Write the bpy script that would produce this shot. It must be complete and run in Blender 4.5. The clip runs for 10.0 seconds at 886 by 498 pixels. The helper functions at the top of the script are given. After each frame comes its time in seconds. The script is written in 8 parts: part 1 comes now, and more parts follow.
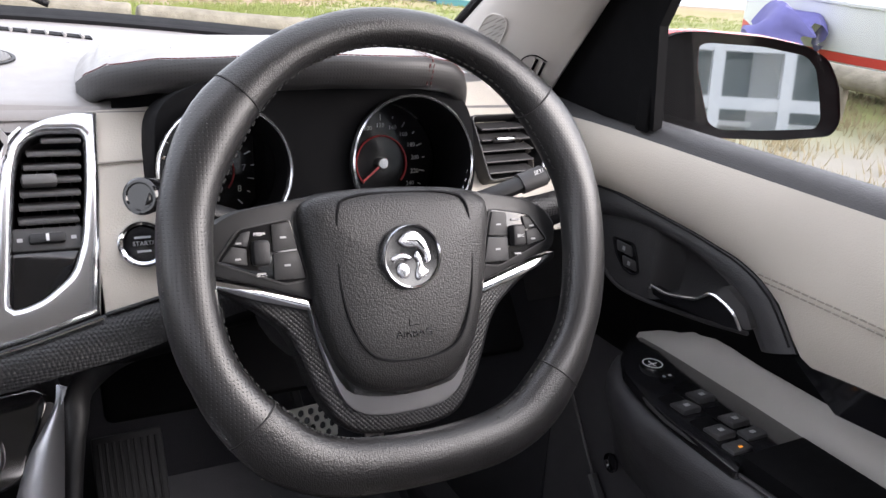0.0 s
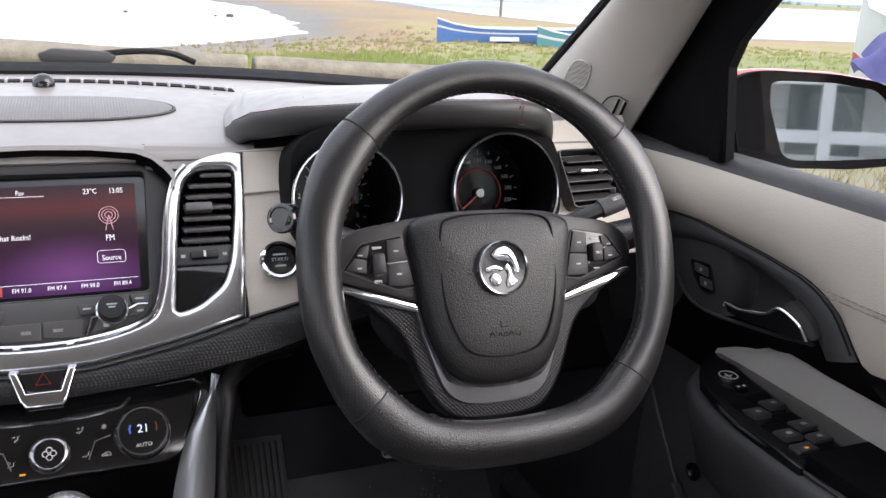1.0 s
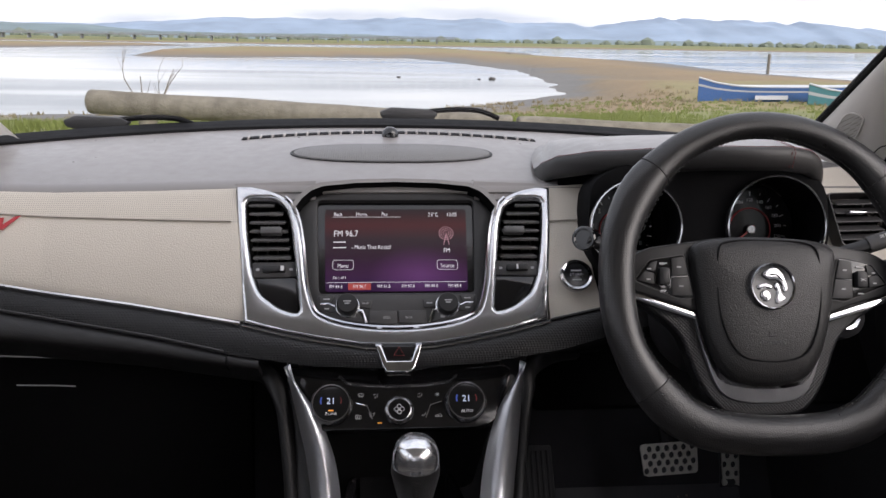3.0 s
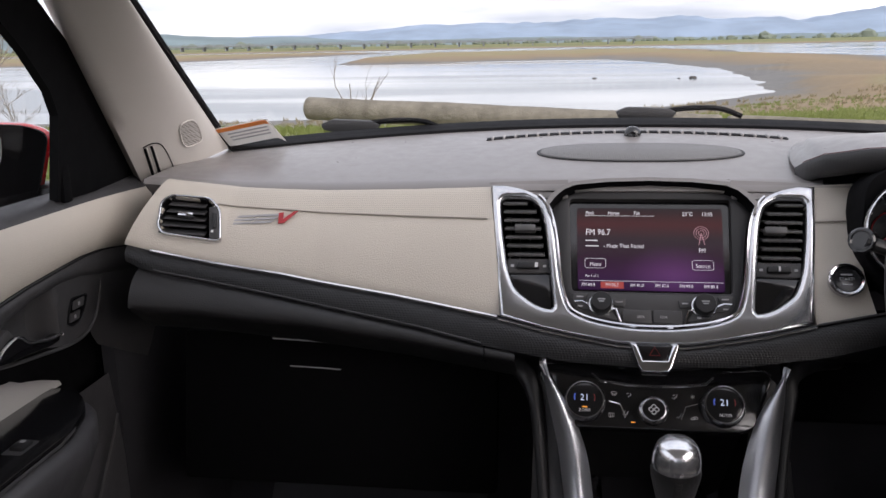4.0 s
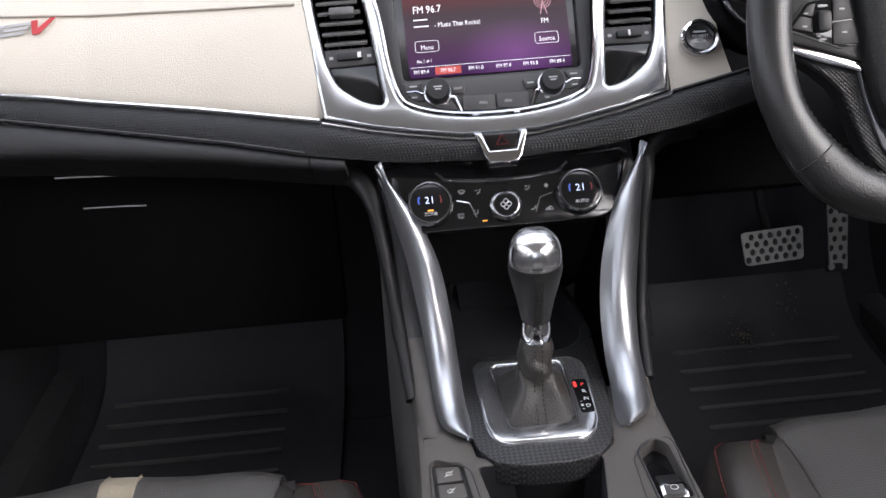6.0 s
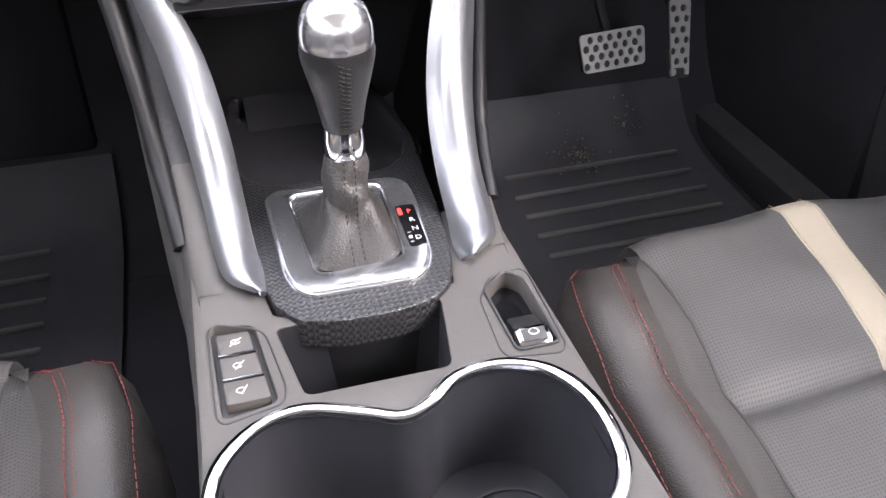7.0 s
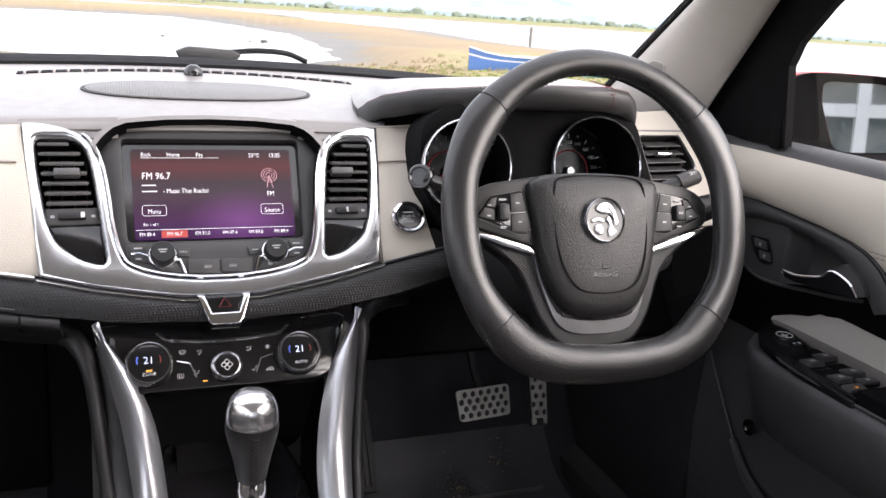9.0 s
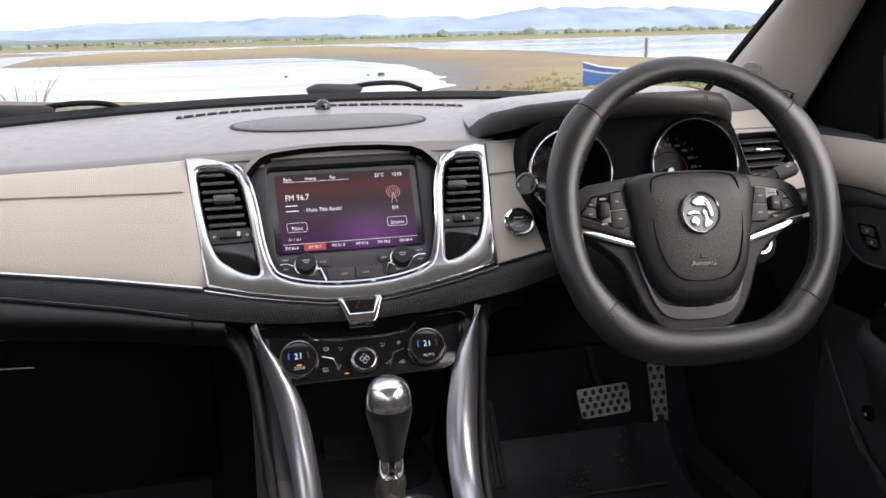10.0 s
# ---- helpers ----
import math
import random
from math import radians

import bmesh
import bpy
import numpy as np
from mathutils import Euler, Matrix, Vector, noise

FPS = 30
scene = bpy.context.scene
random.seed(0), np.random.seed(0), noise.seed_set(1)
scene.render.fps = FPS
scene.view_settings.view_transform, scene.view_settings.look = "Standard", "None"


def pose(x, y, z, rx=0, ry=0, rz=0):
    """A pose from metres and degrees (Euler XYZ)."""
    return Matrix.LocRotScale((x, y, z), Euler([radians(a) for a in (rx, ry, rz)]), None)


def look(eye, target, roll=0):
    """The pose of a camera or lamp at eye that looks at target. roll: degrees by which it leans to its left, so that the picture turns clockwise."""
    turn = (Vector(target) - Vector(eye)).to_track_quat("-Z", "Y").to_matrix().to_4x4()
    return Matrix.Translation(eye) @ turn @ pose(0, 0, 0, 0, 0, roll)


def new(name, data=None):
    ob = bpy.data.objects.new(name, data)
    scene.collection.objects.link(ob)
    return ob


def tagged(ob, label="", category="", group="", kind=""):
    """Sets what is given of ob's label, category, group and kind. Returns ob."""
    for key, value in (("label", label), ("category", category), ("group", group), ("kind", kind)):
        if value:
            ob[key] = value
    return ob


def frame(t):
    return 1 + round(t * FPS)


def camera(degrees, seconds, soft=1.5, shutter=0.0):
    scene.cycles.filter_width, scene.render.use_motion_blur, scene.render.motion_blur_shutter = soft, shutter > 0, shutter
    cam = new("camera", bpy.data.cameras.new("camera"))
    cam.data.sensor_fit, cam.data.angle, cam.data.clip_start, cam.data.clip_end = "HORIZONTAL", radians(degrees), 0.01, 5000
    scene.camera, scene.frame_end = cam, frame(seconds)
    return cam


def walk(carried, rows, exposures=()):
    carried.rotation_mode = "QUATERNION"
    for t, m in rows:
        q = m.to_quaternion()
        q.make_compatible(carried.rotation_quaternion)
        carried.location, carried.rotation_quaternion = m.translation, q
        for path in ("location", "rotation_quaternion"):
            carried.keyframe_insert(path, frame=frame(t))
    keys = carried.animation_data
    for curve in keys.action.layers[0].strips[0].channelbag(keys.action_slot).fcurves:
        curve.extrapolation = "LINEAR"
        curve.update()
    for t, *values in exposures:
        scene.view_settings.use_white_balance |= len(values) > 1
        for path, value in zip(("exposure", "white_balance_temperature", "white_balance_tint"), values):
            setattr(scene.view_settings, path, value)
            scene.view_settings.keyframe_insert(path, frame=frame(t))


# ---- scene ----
cam = camera(55.9, 10.0)
PATH = [
    (0, (0.107, 0.333, 1.138), (1.054, 1.962, 0.467), 5.1),
    (0.5, (0.099, 0.294, 1.143), (1.005, 1.949, 0.478), 4.6),
    (1, (0.062, 0.227, 1.154), (0.8, 1.988, 0.559), 2.8),
    (1.5, (0.021, 0.163, 1.164), (0.579, 2.002, 0.612), 2.0),
    (2, (-0.014, 0.094, 1.172), (0.345, 1.992, 0.655), 1.3),
    (2.2, (-0.02, 0.077, 1.169), (0.265, 1.99, 0.663), 1.0),
    (3.3, (-0.049, 0.051, 1.16), (0.04, 1.992, 0.685), 0.7),
    (3.5, (-0.067, 0.046, 1.16), (-0.08, 1.99, 0.686), 0.3),
    (4, (-0.108, 0.038, 1.158), (-0.387, 1.961, 0.686), -1.1),
    (4.5, (-0.123, 0.038, 1.16), (-0.501, 1.944, 0.686), -1.6),
    (5, (-0.117, 0.04, 1.155), (-0.491, 1.947, 0.683), -1.6),
    (5.5, (-0.108, 0.061, 1.14), (-0.319, 1.964, 0.561), -2.8),
    (5.7, (-0.106, 0.093, 1.125), (-0.225, 1.965, 0.433), -3.9),
    (6, (-0.098, 0.158, 1.092), (-0.03, 1.952, 0.211), -4.2),
    (6.2, (-0.094, 0.193, 1.062), (0.087, 1.94, 0.106), -3.4),
    (7.3, (-0.049, 0.339, 0.943), (0.451, 1.829, -0.294), 0.4),
    (7.5, (-0.039, 0.339, 0.951), (0.504, 1.817, -0.283), 0.9),
    (8, (-0.009, 0.297, 1.024), (0.664, 1.848, -0.044), 3.4),
    (8.2, (-0.027, 0.265, 1.045), (0.706, 1.889, 0.144), 4.1),
    (8.5, (-0.047, 0.206, 1.094), (0.69, 1.928, 0.391), 4.0),
    (9, (-0.085, 0.103, 1.119), (0.603, 1.904, 0.584), 3.6),
    (9.5, (-0.102, 0.038, 1.121), (0.455, 1.887, 0.6), 2.6),
    (10, (-0.103, 0.001, 1.123), (0.305, 1.896, 0.633), -1.5),
]
EXPOSURES = [(t, s, k, q) for t, s, k, q in ((0.0, 2.5, 6450, 19), (0.5, 2.4, 6450, 19), (1.0, 2.14, 6450, 18), (1.5, 1.88, 6450, 18), (2.0, 1.65, 6500, 19), (3.5, 1.22, 6550, 19), (4.5, 1.23, 6500, 21), (5.5, 1.29, 6500, 20), (6.0, 2.3, 6350, 17), (6.2, 2.7, 6400, 18), (7.3, 4.02, 6450, 21), (7.5, 4.08, 6450, 21), (8.0, 3.97, 6450, 20), (8.5, 3.4, 6650, 17), (9.0, 2.42, 6650, 19), (9.5, 2.0, 6600, 19), (10.0, 1.74, 6600, 19))]
walk(cam, [(t, look(eye, target, roll)) for t, eye, target, roll in PATH], EXPOSURES)

# ---- light ----
world = bpy.data.worlds.new("overcast_sky")
scene.world = world
world.use_nodes = True
wn, wl = world.node_tree.nodes, world.node_tree.links
sky = wn.new("ShaderNodeTexSky")
sky.sky_type = "NISHITA"
sky.sun_disc = False
sky.sun_elevation, sky.sun_rotation = radians(28), radians(130)
sky.air_density, sky.dust_density, sky.ozone_density = 1.0, 4.0, 1.0
tc = wn.new("ShaderNodeTexCoord")
mp = wn.new("ShaderNodeMapping")
mp.inputs["Scale"].default_value = (1.0, 1.0, 8.0)
cl = wn.new("ShaderNodeTexNoise")
cl.inputs["Scale"].default_value, cl.inputs["Detail"].default_value, cl.inputs["Roughness"].default_value = 2.2, 6.0, 0.55
rm = wn.new("ShaderNodeValToRGB")
rm.color_ramp.elements[0].position, rm.color_ramp.elements[0].color = 0.34, (4.0, 4.5, 5.3, 1)
rm.color_ramp.elements[1].position, rm.color_ramp.elements[1].color = 0.66, (10.0, 10.0, 9.9, 1)
mx = wn.new("ShaderNodeMixRGB")
mx.inputs[0].default_value = 0.8
wl.new(tc.outputs["Generated"], mp.inputs[0])
wl.new(mp.outputs[0], cl.inputs["Vector"])
wl.new(cl.outputs["Fac"], rm.inputs[0])
wl.new(sky.outputs[0], mx.inputs[1])
wl.new(rm.outputs[0], mx.inputs[2])
bg = wn["Background"]
bg.inputs["Strength"].default_value = 0.11
wl.new(mx.outputs[0], bg.inputs["Color"])

sun = new("sun", bpy.data.lights.new("sun", "SUN"))
sun.data.energy, sun.data.angle, sun.data.color = 1.5, radians(60), (1.0, 0.98, 0.95)
sun.matrix_world = look((26, -22, 18), (0, 0.8, 0.9))

# ---- materials ----
def material(name, color, rough=0.5, metal=0.0, grain=None, speckle=0.0, coat=0.0, emit=None, kind="noise", spec=0.5, hole=0.27):
    """A Principled material. grain: (size in metres, bump strength); speckle: variation of colour and roughness."""
    m = bpy.data.materials.new(name)
    m.use_nodes = True
    n, l = m.node_tree.nodes, m.node_tree.links
    b = n["Principled BSDF"]
    b.inputs["Base Color"].default_value = (*color, 1)
    b.inputs["Roughness"].default_value = rough
    b.inputs["Metallic"].default_value = metal
    b.inputs["Coat Weight"].default_value = coat
    b.inputs["Coat Roughness"].default_value = 0.08 if rough < 0.3 else 0.3
    b.inputs["Specular IOR Level"].default_value = spec
    if emit:
        b.inputs["Emission Color"].default_value = (*emit[0], 1)
        b.inputs["Emission Strength"].default_value = emit[1]
    t = n.new("ShaderNodeTexCoord")
    if speckle:
        big = n.new("ShaderNodeTexNoise")
        big.inputs["Scale"].default_value, big.inputs["Detail"].default_value = 9.0, 6.0
        l.new(t.outputs["Object"], big.inputs["Vector"])
        mixc = n.new("ShaderNodeMixRGB")
        mixc.inputs[1].default_value = (*[c * (1 - speckle) for c in color], 1)
        mixc.inputs[2].default_value = (*[min(1, c * (1 + speckle)) for c in color], 1)
        l.new(big.outputs["Fac"], mixc.inputs[0])
        l.new(mixc.outputs[0], b.inputs["Base Color"])
        fine = n.new("ShaderNodeTexNoise")
        fine.inputs["Scale"].default_value, fine.inputs["Detail"].default_value = 60.0, 4.0
        l.new(t.outputs["Object"], fine.inputs["Vector"])
        r = n.new("ShaderNodeMapRange")
        r.inputs["To Min"].default_value, r.inputs["To Max"].default_value = rough - 0.12, rough + 0.12
        l.new(fine.outputs["Fac"], r.inputs["Value"])
        l.new(r.outputs[0], b.inputs["Roughness"])
    if grain:
        size, strength = grain
        if kind == "leather":
            g = n.new("ShaderNodeTexVoronoi")
            g.inputs["Randomness"].default_value = 0.8
            out = g.outputs["Distance"]
        elif kind in ("holes", "holes_upright"):
            g = n.new("ShaderNodeTexVoronoi")
            g.voronoi_dimensions = "2D"
            g.inputs["Randomness"].default_value = 0.0
            out = g.outputs["Distance"]
        else:
            g = n.new("ShaderNodeTexNoise")
            g.inputs["Detail"].default_value = 3.0
            out = g.outputs["Fac"]
        g.inputs["Scale"].default_value = 1.0 / size
        l.new(t.outputs["Object"], g.inputs["Vector"])
        if kind == "holes_upright":
            turn = n.new("ShaderNodeMapping")
            turn.inputs["Rotation"].default_value = (radians(-70), 0, 0)
            l.new(t.outputs["Object"], turn.inputs[0])
            l.new(turn.outputs[0], g.inputs["Vector"])
        if kind == "leather":
            c = n.new("ShaderNodeMapRange")
            c.inputs["From Min"].default_value, c.inputs["From Max"].default_value = 0.8, 0.2
            l.new(out, c.inputs["Value"])
            out = c.outputs[0]
        if kind.startswith("holes"):
            c = n.new("ShaderNodeMapRange")
            c.inputs["From Min"].default_value, c.inputs["From Max"].default_value = hole - 0.07, hole + 0.07
            l.new(out, c.inputs["Value"])
            out = c.outputs[0]
            dark = n.new("ShaderNodeMixRGB")
            dark.inputs[1].default_value = (*[x * 0.62 for x in color], 1)
            dark.inputs[2].default_value = (*color, 1)
            l.new(out, dark.inputs[0])
            l.new(dark.outputs[0], b.inputs["Base Color"])
        bump = n.new("ShaderNodeBump")
        bump.inputs["Strength"].default_value = strength
        bump.inputs["Distance"].default_value = size * 0.5
        l.new(out, bump.inputs["Height"])
        l.new(bump.outputs[0], b.inputs["Normal"])
    return m


def weave_material(name, a, b_, size, rough):
    """A woven, scale-like moulded texture."""
    m = material(name, a, rough)
    n, l = m.node_tree.nodes, m.node_tree.links
    b = n["Principled BSDF"]
    t = n.new("ShaderNodeTexCoord")
    mp_ = n.new("ShaderNodeMapping")
    mp_.inputs["Rotation"].default_value = (0.0, 0.0, radians(45))
    ck = n.new("ShaderNodeTexChecker")
    ck.inputs["Scale"].default_value = 1.0 / size
    ck.inputs["Color1"].default_value, ck.inputs["Color2"].default_value = (*a, 1), (*b_, 1)
    l.new(t.outputs["Object"], mp_.inputs[0])
    l.new(mp_.outputs[0], ck.inputs["Vector"])
    l.new(ck.outputs["Color"], b.inputs["Base Color"])
    v = n.new("ShaderNodeTexVoronoi")
    v.inputs["Scale"].default_value, v.inputs["Randomness"].default_value = 1.0 / size, 0.15
    l.new(mp_.outputs[0], v.inputs["Vector"])
    bump = n.new("ShaderNodeBump")
    bump.inputs["Strength"].default_value, bump.inputs["Distance"].default_value = 0.7, size * 0.4
    bump.invert = True
    l.new(v.outputs["Distance"], bump.inputs["Height"])
    l.new(bump.outputs[0], b.inputs["Normal"])
    return m


M_PAD = material("dash_pad_plastic", (0.20, 0.187, 0.18), 0.33, grain=(0.0016, 0.07), speckle=0.08, kind="leather", spec=0.75)
M_BLACK = material("black_plastic", (0.011, 0.011, 0.012), 0.5, grain=(0.0015, 0.2), speckle=0.1)
M_DARK = material("dark_grey_plastic", (0.042, 0.041, 0.042), 0.5, grain=(0.0015, 0.2), speckle=0.1)
M_KEY = material("dark_grey_key_plastic", (0.050, 0.049, 0.050), 0.5, grain=(0.0012, 0.1), speckle=0.08)
# Near-black; in recesses and the lower dash the shade is in this colour.
M_VOID = material("black_plastic_and_recess_shade", (0.004, 0.004, 0.0045), 0.8, grain=(0.0015, 0.2), speckle=0.1, spec=0.08)
M_GLOSS = material("gloss_black_plastic", (0.008, 0.008, 0.009), 0.14, coat=0.3, speckle=0.05)
M_BEIGE = material("beige_leatherette", (0.56, 0.515, 0.445), 0.6, grain=(0.0016, 0.22), speckle=0.05, kind="leather")
M_BEIGE_HOLES = material("beige_perforated_leatherette", (0.56, 0.515, 0.445), 0.6, grain=(0.0026, 0.25), kind="holes_upright")
# Paler than the pillar cloth so the unseen ceiling bounces light.
M_HEADLINER = material("pale_bounce_headliner_cloth", (0.68, 0.66, 0.62), 0.9, grain=(0.0012, 0.3), speckle=0.04)
M_PILLAR = material("grey_beige_cloth_trim", (0.54, 0.51, 0.47), 0.85, grain=(0.0012, 0.3), speckle=0.05)
M_SILVER = material("satin_silver_trim", (0.62, 0.63, 0.65), 0.19, 0.95)
M_CHROME = material("chrome", (0.66, 0.66, 0.68), 0.09, 1.0)
M_BAR = material("brushed_aluminium_bar", (0.56, 0.575, 0.605), 0.33, 0.95)
M_STEEL = material("drilled_steel", (0.66, 0.64, 0.60), 0.36, 0.6, grain=(0.003, 0.1), speckle=0.15)
M_WEAVE = weave_material("moulded_weave_trim", (0.004, 0.004, 0.005), (0.010, 0.010, 0.011), 0.0026, 0.36)
M_CARBON = weave_material("carbon_weave", (0.012, 0.012, 0.013), (0.042, 0.041, 0.042), 0.0034, 0.3)
M_LEATHER = material("black_wheel_leather", (0.012, 0.0118, 0.0122), 0.33, grain=(0.0013, 0.28), speckle=0.06, kind="leather", spec=0.6)
M_RIM_HOLES = material("black_perforated_rim_leather", (0.012, 0.0118, 0.0122), 0.34, grain=(0.0028, 0.26), kind="holes", spec=0.7, hole=0.16)
M_DOOR = material("black_door_plastic", (0.042, 0.0414, 0.043), 0.48, grain=(0.0016, 0.25), speckle=0.1, kind="leather")
M_PERF = material("black_perforated_leather", (0.028, 0.027, 0.027), 0.45, grain=(0.0028, 0.15), kind="holes_upright", hole=0.2)
M_SEAT = material("dark_seat_leather", (0.084, 0.079, 0.075), 0.42, grain=(0.0022, 0.3), speckle=0.12, kind="leather")
M_SEAT_HOLES = material("dark_perforated_seat_leather", (0.087, 0.082, 0.078), 0.45, grain=(0.0031, 0.3), kind="holes")
M_AIRBAG = material("airbag_cover_plastic", (0.016, 0.0158, 0.016), 0.40, grain=(0.0014, 0.34), speckle=0.05, kind="leather", spec=0.45)
M_CONSOLE = material("console_plastic", (0.084, 0.077, 0.071), 0.55, grain=(0.0016, 0.2), speckle=0.08)
M_BOOT = material("gaiter_leather", (0.036, 0.033, 0.030), 0.42, grain=(0.002, 0.3), speckle=0.15, kind="leather")
M_RUBBER = material("rubber_mat", (0.046, 0.046, 0.051), 0.58, grain=(0.002, 0.3), speckle=0.25)
M_CARPET = material("black_carpet", (0.036, 0.036, 0.040), 0.95, grain=(0.0015, 0.8), speckle=0.3, spec=0.1)
M_SPOKE = material("dark_spoke_plastic", (0.014, 0.014, 0.0145), 0.45, grain=(0.0012, 0.1), speckle=0.08)
# Paler than the mat: the raised bars' highlights are in the colour.
M_MATBAR = material("rubber_bar_highlight", (0.13, 0.127, 0.123), 0.55, grain=(0.002, 0.2), speckle=0.3)
M_FLANK = material("console_flank_plastic", (0.095, 0.090, 0.086), 0.7, grain=(0.0016, 0.25), speckle=0.1, kind="leather")
M_SLAT = material("vent_slat_plastic", (0.085, 0.083, 0.083), 0.38, speckle=0.05)
M_CUP = material("dark_moulded_liner", (0.030, 0.031, 0.036), 0.36, speckle=0.08)
# Lighter copy of M_DOOR, its grey raised to brighten the dim lower door.
M_DOORLOW = material("lifted_grey_lower_door_plastic", (0.052, 0.051, 0.054), 0.55, grain=(0.0016, 0.25), speckle=0.1, kind="leather")
M_BEZEL = material("dark_bezel_plastic", (0.022, 0.0215, 0.022), 0.5, grain=(0.0012, 0.1), speckle=0.06)
M_ROLL = material("black_soft_dash_roll", (0.014, 0.0138, 0.0145), 0.5, grain=(0.0016, 0.2), speckle=0.08, kind="leather")
M_ARM = material("grey_beige_armrest", (0.36, 0.345, 0.315), 0.65, grain=(0.0012, 0.3), speckle=0.06)
M_RED_THREAD = material("red_thread", (0.11, 0.014, 0.013), 0.7)
M_GREY_THREAD = material("grey_thread", (0.30, 0.27, 0.23), 0.8)
M_DARK_THREAD = material("dark_thread", (0.012, 0.012, 0.012), 0.8)
M_STRIPE = material("cream_leather_stripe", (0.40, 0.345, 0.262), 0.6, grain=(0.0022, 0.3), speckle=0.08, kind="leather")
M_WHITE = material("white_print", (0.62, 0.62, 0.62), 0.6)
M_DIALRING = material("dark_chrome_ring", (0.30, 0.30, 0.31), 0.16, 0.95)
M_GREYPRINT = material("grey_print", (0.38, 0.38, 0.39), 0.6)
M_RED = material("red_car_paint", (0.55, 0.012, 0.012), 0.25, coat=1.0, speckle=0.04)
M_REDBADGE = material("red_badge", (0.42, 0.035, 0.04), 0.5)
M_SEAL = material("rubber_seal", (0.008, 0.008, 0.009), 0.75, speckle=0.2, spec=0.12)
M_MIRROR = material("mirror_glass", (0.88, 0.89, 0.90), 0.02, 1.0)
M_LIT = material("lit_display_text", (0.10, 0.10, 0.10), 0.5, emit=((0.95, 0.95, 1.0), 0.28))
M_LITDIM = material("dim_lit_text", (0.2, 0.2, 0.2), 0.5, emit=((0.95, 0.95, 1.0), 0.22))
M_LITCOOL = material("blue_white_digits", (0.1, 0.1, 0.12), 0.5, emit=((0.62, 0.76, 1.0), 0.30))
M_LITPINK = material("pink_display_mark", (0.1, 0.06, 0.07), 0.5, emit=((1.0, 0.55, 0.62), 0.16))
M_LITFIELD = material("red_display_field", (0.1, 0.02, 0.02), 0.5, emit=((1.0, 0.10, 0.07), 0.10))
M_LITBLUE = material("lit_blue_mark", (0.05, 0.08, 0.3), 0.5, emit=((0.10, 0.22, 1.0), 0.07))
M_LITRED = material("lit_red_mark", (0.6, 0.03, 0.03), 0.5, emit=((1.0, 0.08, 0.06), 0.12))
M_LITAMBER = material("lit_amber_mark", (0.7, 0.3, 0.03), 0.5, emit=((1.0, 0.35, 0.05), 0.10))


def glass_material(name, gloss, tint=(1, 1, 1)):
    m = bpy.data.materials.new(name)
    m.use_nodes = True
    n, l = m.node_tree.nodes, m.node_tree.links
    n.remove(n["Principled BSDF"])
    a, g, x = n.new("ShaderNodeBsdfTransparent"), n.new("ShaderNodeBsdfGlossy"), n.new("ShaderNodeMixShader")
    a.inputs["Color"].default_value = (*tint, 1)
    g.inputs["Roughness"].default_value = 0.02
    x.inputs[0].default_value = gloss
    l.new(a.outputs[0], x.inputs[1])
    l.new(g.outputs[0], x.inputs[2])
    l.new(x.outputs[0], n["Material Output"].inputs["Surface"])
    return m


# Tint dims the view outside; direct daylight skips the glass (visible_shadow off).
M_GLASS = glass_material("view_dimming_window_glass", 0.045, (0.70, 0.725, 0.72))


# ---- mesh helpers ----
def thing(name, label, category, at=None, group="", kind=""):
    """An Empty for a thing; at: its frame of reference."""
    ob = new(name)
    ob.empty_display_size = 0.02
    ob.matrix_world = at if at is not None else Matrix()
    ob.matrix_basis = at if at is not None else Matrix()
    return tagged(ob, label, category, group, kind)


def frame_of(ob):
    m = ob.matrix_basis.copy()
    while ob.parent:
        ob = ob.parent
        m = ob.matrix_basis @ m
    return m


def mesh_of(name, bm, mat, smooth=True, angle=35):
    bmesh.ops.remove_doubles(bm, verts=bm.verts, dist=1e-6)
    bmesh.ops.recalc_face_normals(bm, faces=bm.faces)
    me = bpy.data.meshes.new(name)
    for f in bm.faces:
        f.smooth = smooth
    bm.to_mesh(me)
    bm.free()
    if smooth:
        me.set_sharp_from_angle(angle=radians(angle))
    me.materials.append(mat)
    return me


def part(name, bm, mat, parent=None, label="", world=False, smooth=True, angle=35):
    """Links a bmesh as one mesh under a thing or part. world: the bmesh is in the world's coordinates."""
    if world and parent is not None:
        bm.transform(frame_of(parent).inverted())
    ob = new(name, mesh_of(name, bm, mat, smooth, angle))
    ob.parent = parent
    if label:
        ob["label"] = label
    return ob


def single(name, bm, mat, label, category, group="", kind="", smooth=True, angle=35):
    """A thing or a piece of the setting that is one mesh."""
    ob = new(name, mesh_of(name, bm, mat, smooth, angle))
    return tagged(ob, label, category, group, kind)


def spl(pts, n=8, closed=False):
    """Catmull-Rom through control points."""
    P = [Vector(p) for p in pts]
    out, k = [], len(P)
    for i in range(k if closed else k - 1):
        if closed:
            a, b, c, d = P[(i - 1) % k], P[i], P[(i + 1) % k], P[(i + 2) % k]
        else:
            b, c = P[i], P[i + 1]
            a = P[i - 1] if i else b * 2 - c
            d = P[i + 2] if i + 2 < k else c * 2 - b
        for j in range(n):
            t = j / n
            out.append(0.5 * (2 * b + (c - a) * t + (2 * a - 5 * b + 4 * c - d) * t * t + (3 * b - a - 3 * c + d) * t ** 3))
    if not closed:
        out.append(P[-1].copy())
    return out


